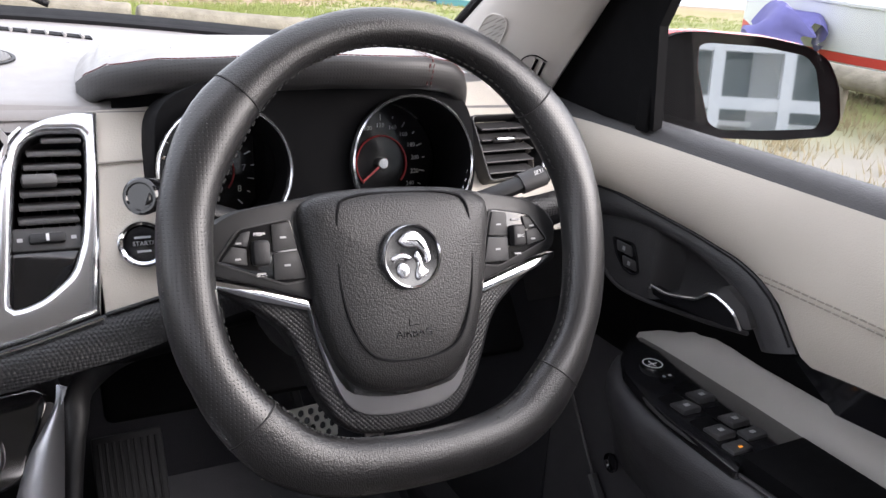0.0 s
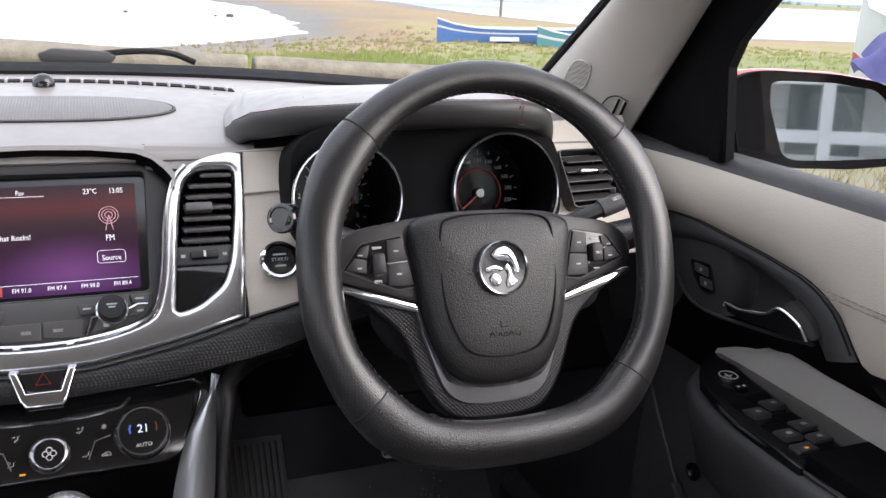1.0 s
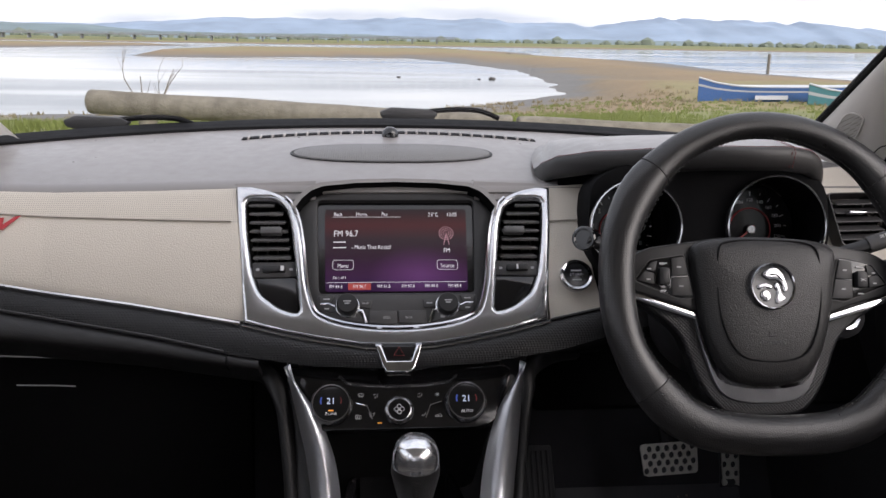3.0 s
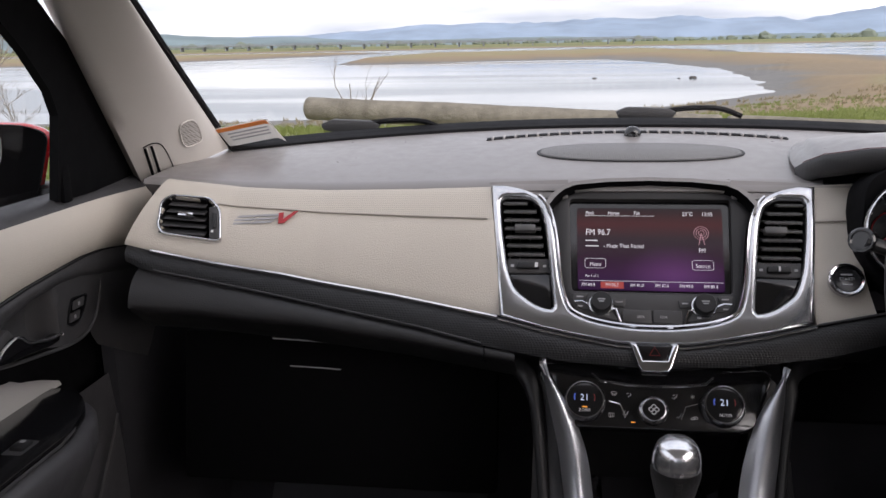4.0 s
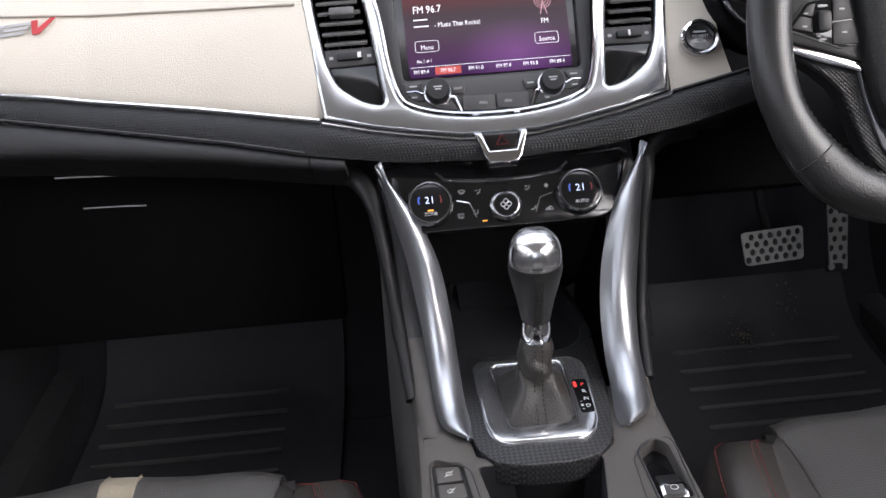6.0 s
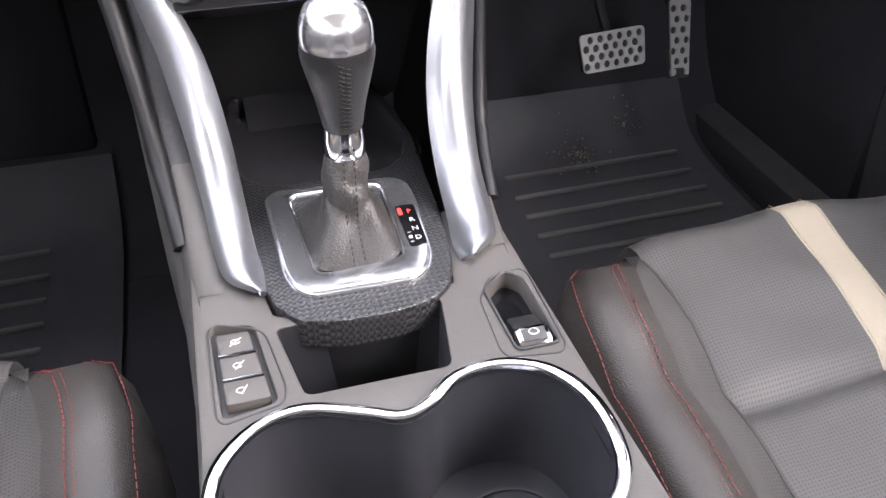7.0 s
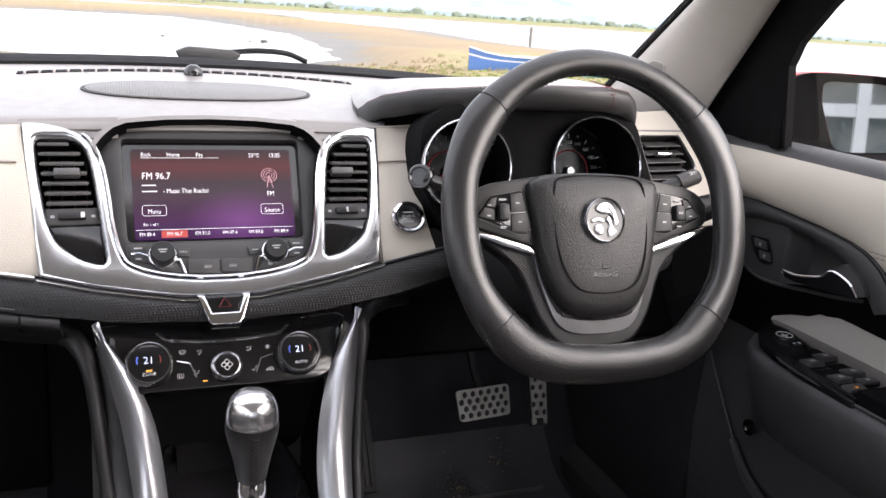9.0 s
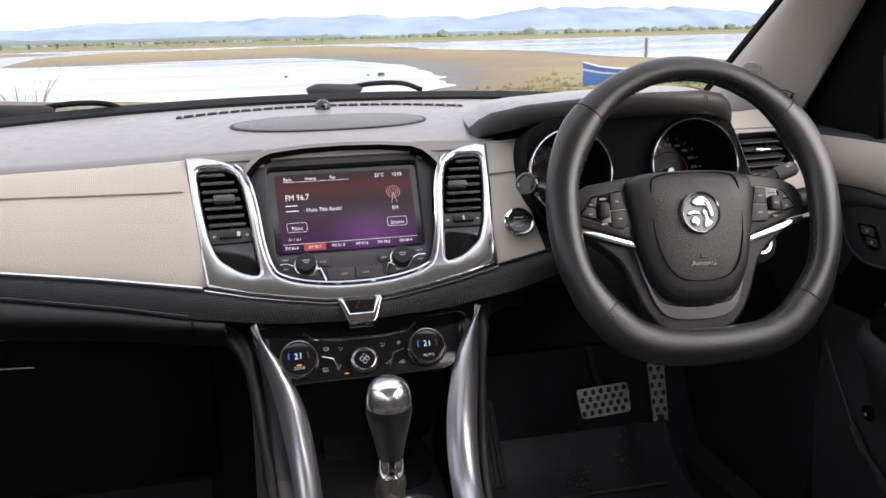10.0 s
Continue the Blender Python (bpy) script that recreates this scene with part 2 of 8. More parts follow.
def rpoly(pts, r, seg=4):
    """A polygon with rounded corners."""
    P = [Vector((p[0], p[1])) for p in pts]
    out = []
    for i, p in enumerate(P):
        a, b = (P[i - 1] - p), (P[(i + 1) % len(P)] - p)
        q = min(r, a.length * 0.45, b.length * 0.45)
        s, e = p + a.normalized() * q, p + b.normalized() * q
        for j in range(seg + 1):
            t = j / seg
            out.append((s * (1 - t) + p * t) * (1 - t) + (p * (1 - t) + e * t) * t)
    return out


def lerp_x(table, x):
    """Linear interpolation in a table of (x, value)."""
    if x <= table[0][0]:
        return table[0][1]
    for (a, u), (b, v) in zip(table, table[1:]):
        if x <= b:
            return u + (v - u) * (x - a) / (b - a)
    return table[-1][1]


def grid(rows, bm=None, close_u=False, close_v=False):
    """A surface from rows of points."""
    bm = bm or bmesh.new()
    V = [[bm.verts.new(p) for p in row] for row in rows]
    nr, nc = len(V), len(V[0])
    for i in range(nr if close_v else nr - 1):
        for j in range(nc if close_u else nc - 1):
            q = [V[i][j], V[i][(j + 1) % nc], V[(i + 1) % nr][(j + 1) % nc], V[(i + 1) % nr][j]]
            q = [v for k, v in enumerate(q) if v not in q[:k]]
            if len(q) > 2:
                try:
                    bm.faces.new(q)
                except ValueError:
                    pass
    return bm


def solid(rows, thick, toward=(0, -1, 0.6)):
    """A surface given a thickness along its own normals, downwards."""
    bm = grid(rows)
    return shell(bm, thick, toward)


def shell(bm, thick, toward=(0, -1, 0.6)):
    """Thickens an open sheet behind the side that faces toward."""
    bmesh.ops.recalc_face_normals(bm, faces=bm.faces)
    bm.normal_update()
    if sum(f.normal.dot(Vector(toward)) * f.calc_area() for f in bm.faces) < 0:
        bmesh.ops.reverse_faces(bm, faces=bm.faces[:])
        bm.normal_update()
    rim = [(e.verts[0], e.verts[1]) for e in bm.edges if e.is_boundary]
    old = bm.verts[:]
    back = {v: bm.verts.new(v.co - v.normal * abs(thick)) for v in old}
    for f in bm.faces[:]:
        bm.faces.new([back[v] for v in reversed(f.verts)])
    for a, b in rim:
        bm.faces.new((a, b, back[b], back[a]))
    return bm


def cut(bm, inside):
    """Removes the faces whose centre lies inside an opening."""
    gone = [f for f in bm.faces if inside(f.calc_center_median())]
    bmesh.ops.delete(bm, geom=gone, context="FACES")
    return bm


def plate(outer, z0, z1, holes=(), bevel=0.0, seg=2, bm=None):
    """A flat plate with holes, standing from z0 to z1."""
    bm = bm or bmesh.new()
    edges = []
    for loop in (outer, *holes):
        vs = [bm.verts.new((p[0], p[1], z0)) for p in loop]
        edges += [bm.edges.new((vs[i], vs[(i + 1) % len(vs)])) for i in range(len(vs))]
    if holes:
        faces = [f for f in bmesh.ops.triangle_fill(bm, use_beauty=True, use_dissolve=False, edges=edges)["geom"] if isinstance(f, bmesh.types.BMFace)]
    else:
        faces = [bm.faces.new([e.verts[0] for e in edges])]
    top = bmesh.ops.extrude_face_region(bm, geom=faces)["geom"]
    tv = [v for v in top if isinstance(v, bmesh.types.BMVert)]
    bmesh.ops.translate(bm, verts=tv, vec=(0, 0, z1 - z0))
    if bevel:
        tf = {f for f in top if isinstance(f, bmesh.types.BMFace)}
        rim = [e for f in tf for e in f.edges if sum(g in tf for g in e.link_faces) == 1]
        bmesh.ops.bevel(bm, geom=list(set(rim)), offset=bevel, segments=seg, affect="EDGES", profile=0.5)
    return bm


def box(sx, sy, sz, cx=0, cy=0, cz=0, bevel=0.0, seg=2, bm=None):
    bm = bm or bmesh.new()
    m = Matrix.Translation((cx, cy, cz)) @ Matrix.Diagonal((sx, sy, sz, 1))
    vs = bmesh.ops.create_cube(bm, size=1, matrix=m)["verts"]
    if bevel:
        es = {e for v in vs for e in v.link_edges}
        bmesh.ops.bevel(bm, geom=list(es), offset=bevel, segments=seg, affect="EDGES", profile=0.5)
    return bm


def lathe(profile, n=32, bm=None, at=(0, 0)):
    """Turns (radius, height) round the z axis."""
    rows = [[(at[0] + max(r, 1e-5) * math.cos(2 * math.pi * j / n), at[1] + max(r, 1e-5) * math.sin(2 * math.pi * j / n), z) for j in range(n)] for r, z in profile]
    return grid(rows, bm, close_u=True)


def sweep(path, section, up=(0, 0, 1), closed=False, bm=None, scale=None, cap=True):
    """Carries a closed 2D section along a path; section x goes sideways, y along up."""
    P = [Vector(p) for p in path]
    rows, k = [], len(P)
    for i, p in enumerate(P):
        if closed:
            d = P[(i + 1) % k] - P[i - 1]
        else:
            d = P[min(i + 1, k - 1)] - P[max(i - 1, 0)]
        d.normalize()
        s = d.cross(Vector(up)).normalized()
        w = s.cross(d)
        f = scale(i / max(1, k - 1)) if scale else 1.0
        rows.append([p + s * (a * f) + w * (b * f) for a, b in section])
    bm = grid(rows, bm, close_u=True, close_v=closed)
    if cap and not closed:
        bm.verts.index_update()
        bm.verts.ensure_lookup_table()
        n = len(section)
        total = len(bm.verts)
        bm.faces.new([bm.verts[total - n * k + j] for j in range(n)][::-1])
        bm.faces.new([bm.verts[total - n + j] for j in range(n)])
    return bm


def circle(r, n=12, sx=1.0, sy=1.0):
    return [(r * sx * math.cos(2 * math.pi * j / n), r * sy * math.sin(2 * math.pi * j / n)) for j in range(n)]


def cord(path, r, n=6, closed=False, bm=None):
    return sweep(path, circle(r, n), (0.13, 0.21, 0.97), closed, bm)


def merged(*bms):
    """Joins several bmeshes into the first."""
    out = bms[0]
    for b in bms[1:]:
        me = bpy.data.meshes.new("tmp")
        b.to_mesh(me)
        b.free()
        out.from_mesh(me)
        bpy.data.meshes.remove(me)
    return out


def moved(bm, m):
    bm.transform(m)
    return bm


def stitches(path, length, gap, r, bm=None, lift=0.0):
    """Short thread stitches along a path."""
    bm = bm or bmesh.new()
    P = [Vector(p) for p in path]
    run, nxt = 0.0, 0.0
    for a, b in zip(P, P[1:]):
        seg = (b - a).length
        d = (b - a).normalized() if seg > 1e-9 else Vector((1, 0, 0))
        while nxt < run + seg:
            s = a + d * (nxt - run)
            sweep([s, s + d * length * 0.5 , s + d * length], circle(r, 5), (0.13, 0.21, 0.97), bm=bm)
            nxt += length + gap
        run += seg
    return bm


def words(text, size, x, y, z=0.0, align="LEFT", squash=1.0):
    """Letters lying in the xy plane, as a bmesh."""
    cu = bpy.data.curves.new("words", "FONT")
    cu.body, cu.size, cu.align_x, cu.extrude = text, size, align, 0.0001
    cu.resolution_u = 2
    ob = bpy.data.objects.new("words", cu)
    scene.collection.objects.link(ob)
    bpy.context.view_layer.update()
    me = bpy.data.meshes.new_from_object(ob)
    bm = bmesh.new()
    bm.from_mesh(me)
    bpy.data.objects.remove(ob)
    bpy.data.curves.remove(cu)
    bpy.data.meshes.remove(me)
    bm.transform(Matrix.Translation((x, y, z)) @ Matrix.Diagonal((squash, 1, 1, 1)))
    return bm


def bars(spec, z0, z1, bm=None):
    """Small flat bars: (x, y, width, height)."""
    bm = bm or bmesh.new()
    for x, y, w, h in spec:
        box(w, h, z1 - z0, x, y, (z0 + z1) / 2, bm=bm)
    return bm


def dots(name, spec, z0, z1, mat, parent, m=None):
    """Each small bar as a part of its own."""
    for one in spec:
        bm = bars([one], z0, z1)
        part(name, moved(bm, m) if m else bm, mat, parent)


def axes(o, u, v):
    """A frame of reference with origin o, x along u and y along v."""
    u, v = Vector(u).normalized(), Vector(v).normalized()
    n = u.cross(v).normalized()
    v = n.cross(u)
    return Matrix(((u.x, v.x, n.x, o[0]), (u.y, v.y, n.y, o[1]), (u.z, v.z, n.z, o[2]), (0, 0, 0, 1)))


FASCIA = axes((0, 0.997, 0.842), (1, 0, 0), (0, 0.590, 0.807))
CLIMATE = axes((0, 0.955, 0.750), (1, 0, 0), (0, 0.6, 0.8))
WHEEL = axes((0.379, 0.850, 0.923), (1, 0, 0), (0, 0.350, 0.937))
MIRROR_X = Matrix.Diagonal((-1, 1, 1, 1))

# ---- car body ----
def y_back(x):
    return 1.50 - 0.16 * (abs(x) / 0.65) ** 2.2


def z_back(x):
    return 1.022 - 0.022 * (abs(x) / 0.65) ** 2


def edge_of_screen(t):
    """Side edge of the windscreen, from the cowl (0) to the roof (1), for the right side."""
    return Vector((0.645 - 0.075 * t, 1.335 - 0.62 * t, 1.003 + 0.362 * t))


# floor pan, firewall, rear and roof
single("floor", box(1.52, 3.2, 0.03, 0, 0.1, 0.215), M_CARPET, "black carpeted car floor", "floor", kind="structure")
rows = [[(x, y, z) for x in (-0.76, 0, 0.76)] for y, z in spl([(1.30, 0.231), (1.42, 0.258), (1.52, 0.38), (1.56, 0.55), (1.56, 0.985)], 4)]
single("wall_front", solid(rows, 0.02, (0, -1, 0.3)), M_CARPET, "black carpeted footwell front wall", "bulkhead", kind="structure")
rows = [[(x, y, 1.445 - 0.05 * (x / 0.6) ** 2 - 0.06 * max(0, y - 0.4) ** 2) for x in np.linspace(-0.58, 0.58, 9)] for y in np.linspace(-1.2, 0.72, 9)]
single("ceiling", solid(rows, 0.03, (0, 0, -1)), M_HEADLINER, "unseen cloth headliner, kept pale to bounce light", "ceiling", kind="structure")
rows = [[(x, y, 1.485 - 0.06 * (x / 0.6) ** 2 - 0.06 * max(0, y - 0.4) ** 2 - 0.04 * max(0, -0.6 - y)) for x in np.linspace(-0.63, 0.63, 11)] for y in np.linspace(-1.25, 0.72, 12)]
single("wall_roof_skin", solid(rows, 0.006, (0, 0, 1)), M_RED, "red painted roof panel", "roof panel", kind="structure", angle=60)
bm = box(1.5, 0.05, 0.80, 0, -1.45, 0.60)
box(1.5, 0.55, 0.04, 0, -1.35, 0.98, bm=bm)
single("wall_rear", bm, M_SEAT, "dark rear bulkhead and parcel shelf", "bulkhead", kind="structure", smooth=False)
for side, nm in ((1, "wall_right"), (-1, "wall_left")):
    bm = box(0.05, 1.65, 0.76, side * 0.77, -0.66, 0.60)
    for y0, y1, w in ((0.10, 0.02, 0.09), (-0.95, -1.15, 0.14)):
        rows = [[(side * (0.775 - 0.19 * t), y0 + (y1 - y0) * t + dy, 0.975 + 0.43 * t) for dy in (-w / 2, w / 2)] for t in (0, 0.5, 1)]
        bm = merged(bm, solid(rows, 0.03))
    single(nm, bm, M_DARK, "dark rear side trim with door pillars", "trim", kind="structure", smooth=False)
    bm = sweep([(side * 0.645, 0.72, 1.365), (side * 0.60, 0.3, 1.405), (side * 0.585, -0.6, 1.405), (side * 0.60, -1.2, 1.37)], circle(0.035, 8), (0, 0, 1))
    single("trim_roof_rail", bm, M_PILLAR, "light grey roof rail trim", "trim", kind="structure")

for side, nm in ((1, "wall_kick_right"), (-1, "wall_kick_left")):
    single(nm, box(0.02, 0.50, 0.86, side * 0.762, 1.36, 0.57), M_CARPET, "black carpeted footwell side panel", "side panel", kind="structure", smooth=False)
    single("trim_threshold", box(0.10, 1.9, 0.10, side * 0.75, 0.60, 0.235, 0.03), M_DOOR, "black plastic door threshold trim", "trim", kind="structure")

# windscreen, its black border and the side windows
rows = []
for i in range(9):
    t = i / 8
    e = edge_of_screen(t)
    row = []
    for j in range(17):
        s = -1 + 2 * j / 16
        bow = 0.15 * (1 - abs(s) ** 2.2) * (1 - 0.35 * t)
        row.append((e.x * s, e.y + bow, e.z + 0.018 * (1 - s * s)))
    rows.append(row)
ws = single("window_1", grid(rows), M_GLASS, "curved windscreen glass, tinted to dim the view outside", "windscreen", kind="structure")
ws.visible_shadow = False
path = [(s * 0.652, y_back(s * 0.652) + 0.012, z_back(s * 0.652) + 0.004) for s in np.linspace(-1, 1, 41)]
single("trim_cowl_seal", sweep(path, [(-0.03, -0.03), (0.05, -0.03), (0.05, 0.0), (0.012, 0.008), (0.0, 0.006), (-0.03, -0.012)], (0, 0, 1)), M_SEAL, "black rubber seal along the windscreen base", "seal", kind="structure")
for side in (1, -1):
    path = [(side * edge_of_screen(t).x, edge_of_screen(t).y + 0.006, edge_of_screen(t).z + 0.002) for t in np.linspace(0, 1, 12)]
    single("trim_screen_edge", sweep(path, circle(0.006, 8), (0, 0, 1)), M_SEAL, "thin black edge seal beside the windscreen", "seal", kind="structure")

# A-pillar trims
def pillar(side, t, s):
    """A place on the pillar trim: t from the dash to the roof, s from the glass to the door."""
    e = edge_of_screen(t)
    w = Vector((0.712 - 0.060 * t, 1.172 - 0.37 * t, 0.966 + 0.40 * t))
    p = e.lerp(w, s) + Vector((-0.030, -0.016, 0.012)) * math.sin(math.pi * s) ** 0.8
    return Vector((side * p.x, p.y, p.z))


for side in (1, -1):
    rows = []
    for i in range(15):
        t = i / 14
        row = [pillar(side, t, j / 12) for j in range(13)]
        row.append(row[-1] + Vector((side * 0.03, 0.03, 0)))
        rows.append(row)
    single("trim_a_pillar", solid(rows, 0.004, (-side, -1, 0.2)), M_PILLAR, "light grey-beige windscreen pillar trim", "pillar trim", kind="structure", angle=60)
    bm = bmesh.new()
    lift = Vector((-side * 0.0010, -0.0014, 0.0003))
    for k, s_ in enumerate((0.855, 0.905)):
        rows = [[pillar(side, t, s_ + d - 0.30 * (t - 0.07)) + lift for d in (-0.011, -0.004, 0.004, 0.011)] for t in np.linspace(0.012, 0.128, 9)]
        slot = thing("demister_slot", "dark demister slot in the pillar trim", "air slot", Matrix.Translation(rows[0][0]), group="demister slots")
        part("slot", solid(rows, 0.003, (-side, -1, 0.2)), M_SEAL, slot, world=True)
        part("lip", cord([r_[0] + lift * 0.6 for r_ in rows], 0.0010, 5), M_PILLAR, slot, world=True)
    seam = spl([pillar(side, t, s_) + lift * 0.3 for t, s_ in ((0.135, 0.90), (0.137, 0.82), (0.12, 0.765), (0.08, 0.752), (0.03, 0.758), (-0.01, 0.77))], 5)
    single("trim_pillar_seam", cord(seam, 0.0008, 5), M_SEAL, "fine joint in the pillar trim", "trim joint", kind="structure")

# ---- dashboard ----
dash = thing("dashboard", "dark grey and beige two-tone car dashboard", "dashboard", Matrix.Translation((0, 1.2, 0.7)))
def bump_n(u):
    """How far the passenger panel stands in front of the fascia plane."""
    return lerp_x([(-0.70, 0.022), (-0.64, 0.010), (-0.55, -0.006), (-0.42, -0.013), (-0.30, -0.008), (-0.19, 0.0), (0.19, 0.0), (0.66, 0.004)], u)


rows = []
for i in range(15):
    s = i / 14
    row = []
    for j in range(45):
        x = -0.665 + 1.325 * j / 44
        yf = 1.0985 - 0.807 * bump_n(x)
        zf = 0.983 + 0.59 * bump_n(x)
        yb, zb = y_back(x) + 0.02, z_back(x)
        y = yf + (yb - yf) * s
        row.append((x, y, zb - (zb - zf) * (1 - s) ** 2.0))
    rows.append(row)
front = [(p[0], p[1] + 0.012, p[2] - 0.02) for p in rows[0]]
lip = [(p[0], p[1] - 0.003, p[2] - 0.006) for p in rows[0]]
part("top_pad", grid([front, lip] + rows), M_PAD, dash, "dark grey grained soft dash top", world=True, angle=60)


BEIGE_LOW = [(-0.672, 0.078), (-0.635, 0.072), (-0.456, 0.050), (-0.306, 0.024), (-0.178, -0.001)]


def beige_point(u, t):
    lo = lerp_x(BEIGE_LOW, u)
    v = lo + (0.174 - lo) * t
    return FASCIA @ Vector((u + (0.042 * t if u < -0.5 else 0) * (-(u + 0.5)) / 0.17, v, bump_n(u) + 0.010 * math.sin(math.pi * min(1, max(0, t))) ** 0.6))


seam_t = 0.70


def in_shape(p, m, pts):
    """Whether a place lies inside an outline in the plane of m."""
    q = m.inverted() @ p
    odd = False
    for i in range(len(pts)):
        a, b = pts[i - 1], pts[i]
        if (a[1] > q.y) != (b[1] > q.y) and q.x < (b[0] - a[0]) * (q.y - a[1]) / (b[1] - a[1]) + a[0]:
            odd = not odd
    return odd


PVENT = FASCIA @ Matrix.Translation((-0.589, 0.118, 0.014)) @ pose(0, 0, 0, 0, 10, 0)
PVENT_LOOP = rpoly([(-0.043, 0.020), (-0.031, 0.031), (0.021, 0.031), (0.037, 0.015), (0.045, -0.031), (-0.033, -0.026), (-0.041, -0.016)], 0.007, 4)
RVENT = axes((0.592, 1.048, 0.953), (1, 0.10, 0), (0, 0.45, 0.89))
RVENT_LOOP = rpoly([(-0.045, 0.033), (0.022, 0.033), (0.043, -0.010), (0.036, -0.033), (-0.036, -0.037)], 0.006, 3)
for nm, t0, t1, mat in (("passenger_panel", 0.0, seam_t, M_BEIGE), ("passenger_panel_upper", seam_t, 1.0, M_BEIGE_HOLES)):
    rows = []
    n_t = 18 if t0 == 0 else 9
    for i in range(n_t + 1):
        t = t0 + (t1 - t0) * i / n_t
        rows.append([beige_point(-0.672 + 0.494 * j / 90 - 0.02 * t * (j / 90), t) for j in range(91)])
    sheet = cut(grid(rows), lambda p: in_shape(p, PVENT, [q * 0.95 for q in PVENT_LOOP]))
    part(nm, shell(sheet, 0.008), mat, dash, "beige leatherette dash panel" if t0 == 0 else "perforated beige leatherette strip", world=True, angle=60)
path = [beige_point(u, seam_t) + Vector((0, -0.001, 0.001)) for u in np.linspace(-0.57, -0.20, 40)]
part("seam", cord(path, 0.0012), M_GREY_THREAD, dash, "stitched seam across the panel", world=True)

# beige panels either side of the instruments
for u0, u1 in ((0.183, 0.252), (0.530, 0.672)):
    rows = []
    for i in range(25):
        t = i / 24
        rows.append([FASCIA @ Vector((u, -0.004 + 0.03 * (u - 0.185) / 0.4 + 0.178 * t, 0.001 + 0.006 * math.sin(math.pi * t))) for u in np.linspace(u0, u1 - (0.014 * math.sin(math.pi * t) if u1 < 0.3 else 0), 30)])
    sheet = cut(grid(rows), lambda p: in_shape(p, RVENT, [q * 0.95 for q in RVENT_LOOP]))
    part("driver_panel", shell(sheet, 0.008), M_BEIGE, dash, "beige leatherette panel beside the instruments", world=True, angle=60)

for u0, u1 in ((0.186, 0.246),):
    path = [FASCIA @ Vector((u, 0.1235 + 0.05 * (u - 0.19), 0.0075)) for u in np.linspace(u0, u1, 8)]
    part("seam", cord(path, 0.0011), M_GREY_THREAD, dash, "stitched seam", world=True)
for sd in (-1, 1):
    part("infill", moved(plate([(0.100, 0.158), (0.20, 0.158), (0.20, 0.180), (0.100, 0.184)] if sd > 0 else [(-0.20, 0.158), (-0.100, 0.158), (-0.100, 0.184), (-0.20, 0.180)], -0.02, -0.0025), FASCIA), M_PAD, dash, world=True)

# woven trim band with its bright line, and the rolled lower edge
BAND_TOP = [(-0.672, 0.076), (-0.635, 0.069), (-0.456, 0.047), (-0.306, 0.021), (-0.178, -0.006), (-0.129, -0.019), (-0.088, -0.027), (-0.042, -0.035), (0, -0.037)]
BAND_LOW = [(-0.672, 0.058), (-0.650, 0.046), (-0.616, 0.0400), (-0.553, 0.0325), (-0.509, 0.0255), (-0.42, 0.0095), (-0.28, -0.0195), (-0.193, -0.042), (-0.10, -0.057), (0, -0.062)]
ROLL_LOW = [(-0.672, -0.006), (-0.648, -0.011), (-0.568, -0.009), (-0.434, -0.018), (-0.30, -0.034), (-0.198, -0.052), (-0.16, -0.058)]


def band(u, t):
    a, b = lerp_x(BAND_TOP, -abs(u)), lerp_x(BAND_LOW, -abs(u))
    return FASCIA @ Vector((u, a + (b - a) * t, bump_n(u) + 0.004 + 0.008 * math.sin(math.pi * (0.15 + 0.75 * t))))


US = np.linspace(-0.663, 0.663, 70)
part("trim_band", solid([[band(u, t) for u in US] for t in np.linspace(0, 1, 6)], 0.006), M_WEAVE, dash, "black woven-texture trim band", world=True, angle=60)
part("bright_line", cord([band(u, 0.03) + FASCIA.to_3x3() @ Vector((0, 0, 0.0036)) for u in np.linspace(-0.632, -0.182, 40)], 0.0023), M_SILVER, dash, "thin chrome line", world=True)
part("inset_edge", cord([band(u, 0.94) + FASCIA.to_3x3() @ Vector((0, 0, 0.0015)) for u in np.linspace(-0.625, -0.20, 40)], 0.0011, 5), M_KEY, dash, world=True)
part("bright_line", cord([band(u, 0.02) + FASCIA.to_3x3() @ Vector((0, 0, 0.002)) for u in np.linspace(0.182, 0.60, 40)], 0.0016), M_DARK, dash, world=True)
part("bright_line", cord([band(u, 0.05) + FASCIA.to_3x3() @ Vector((0, -0.002, 0.003)) for u in np.linspace(-0.18, 0.18, 40)], 0.0012), M_CHROME, dash, world=True)


def under(u, t):
    """The black lower dash, rolling back under the band."""
    p = band(u, 1.0)
    a = math.radians(165 * t)
    drop = 0.056 * lerp_x([(0.165, 0.08), (0.20, 0.4), (0.30, 0.85), (0.42, 1.0)], abs(u))
    f = lerp_x([(-0.3, 1.0), (-0.2, 0.5), (-0.165, 0.05), (0.165, 0.05), (0.4, 0.3)], u)
    return p + Vector((0, (0.028 if abs(u) > 0.25 else 0.012) * (1 - math.cos(a)) - 0.026 * f * math.sin(a) + 0.03 * max(0, t - 0.5), -drop * t))


def roll(u, t):
    """The padded roll under the band on the passenger's side."""
    a, b = lerp_x(BAND_LOW, u) + 0.001, lerp_x(ROLL_LOW, u)
    fat = min(1.0, (a - b) / 0.03)
    v = a + (b - a) * min(1.0, t / 0.7) - 0.004 * max(0.0, t - 0.7)
    n = bump_n(u) + 0.001 + 0.013 * fat * math.sin(math.pi * min(1.0, t / 0.8)) ** 0.7 - 0.20 * max(0.0, t - 0.7)
    return FASCIA @ Vector((u, v, n))


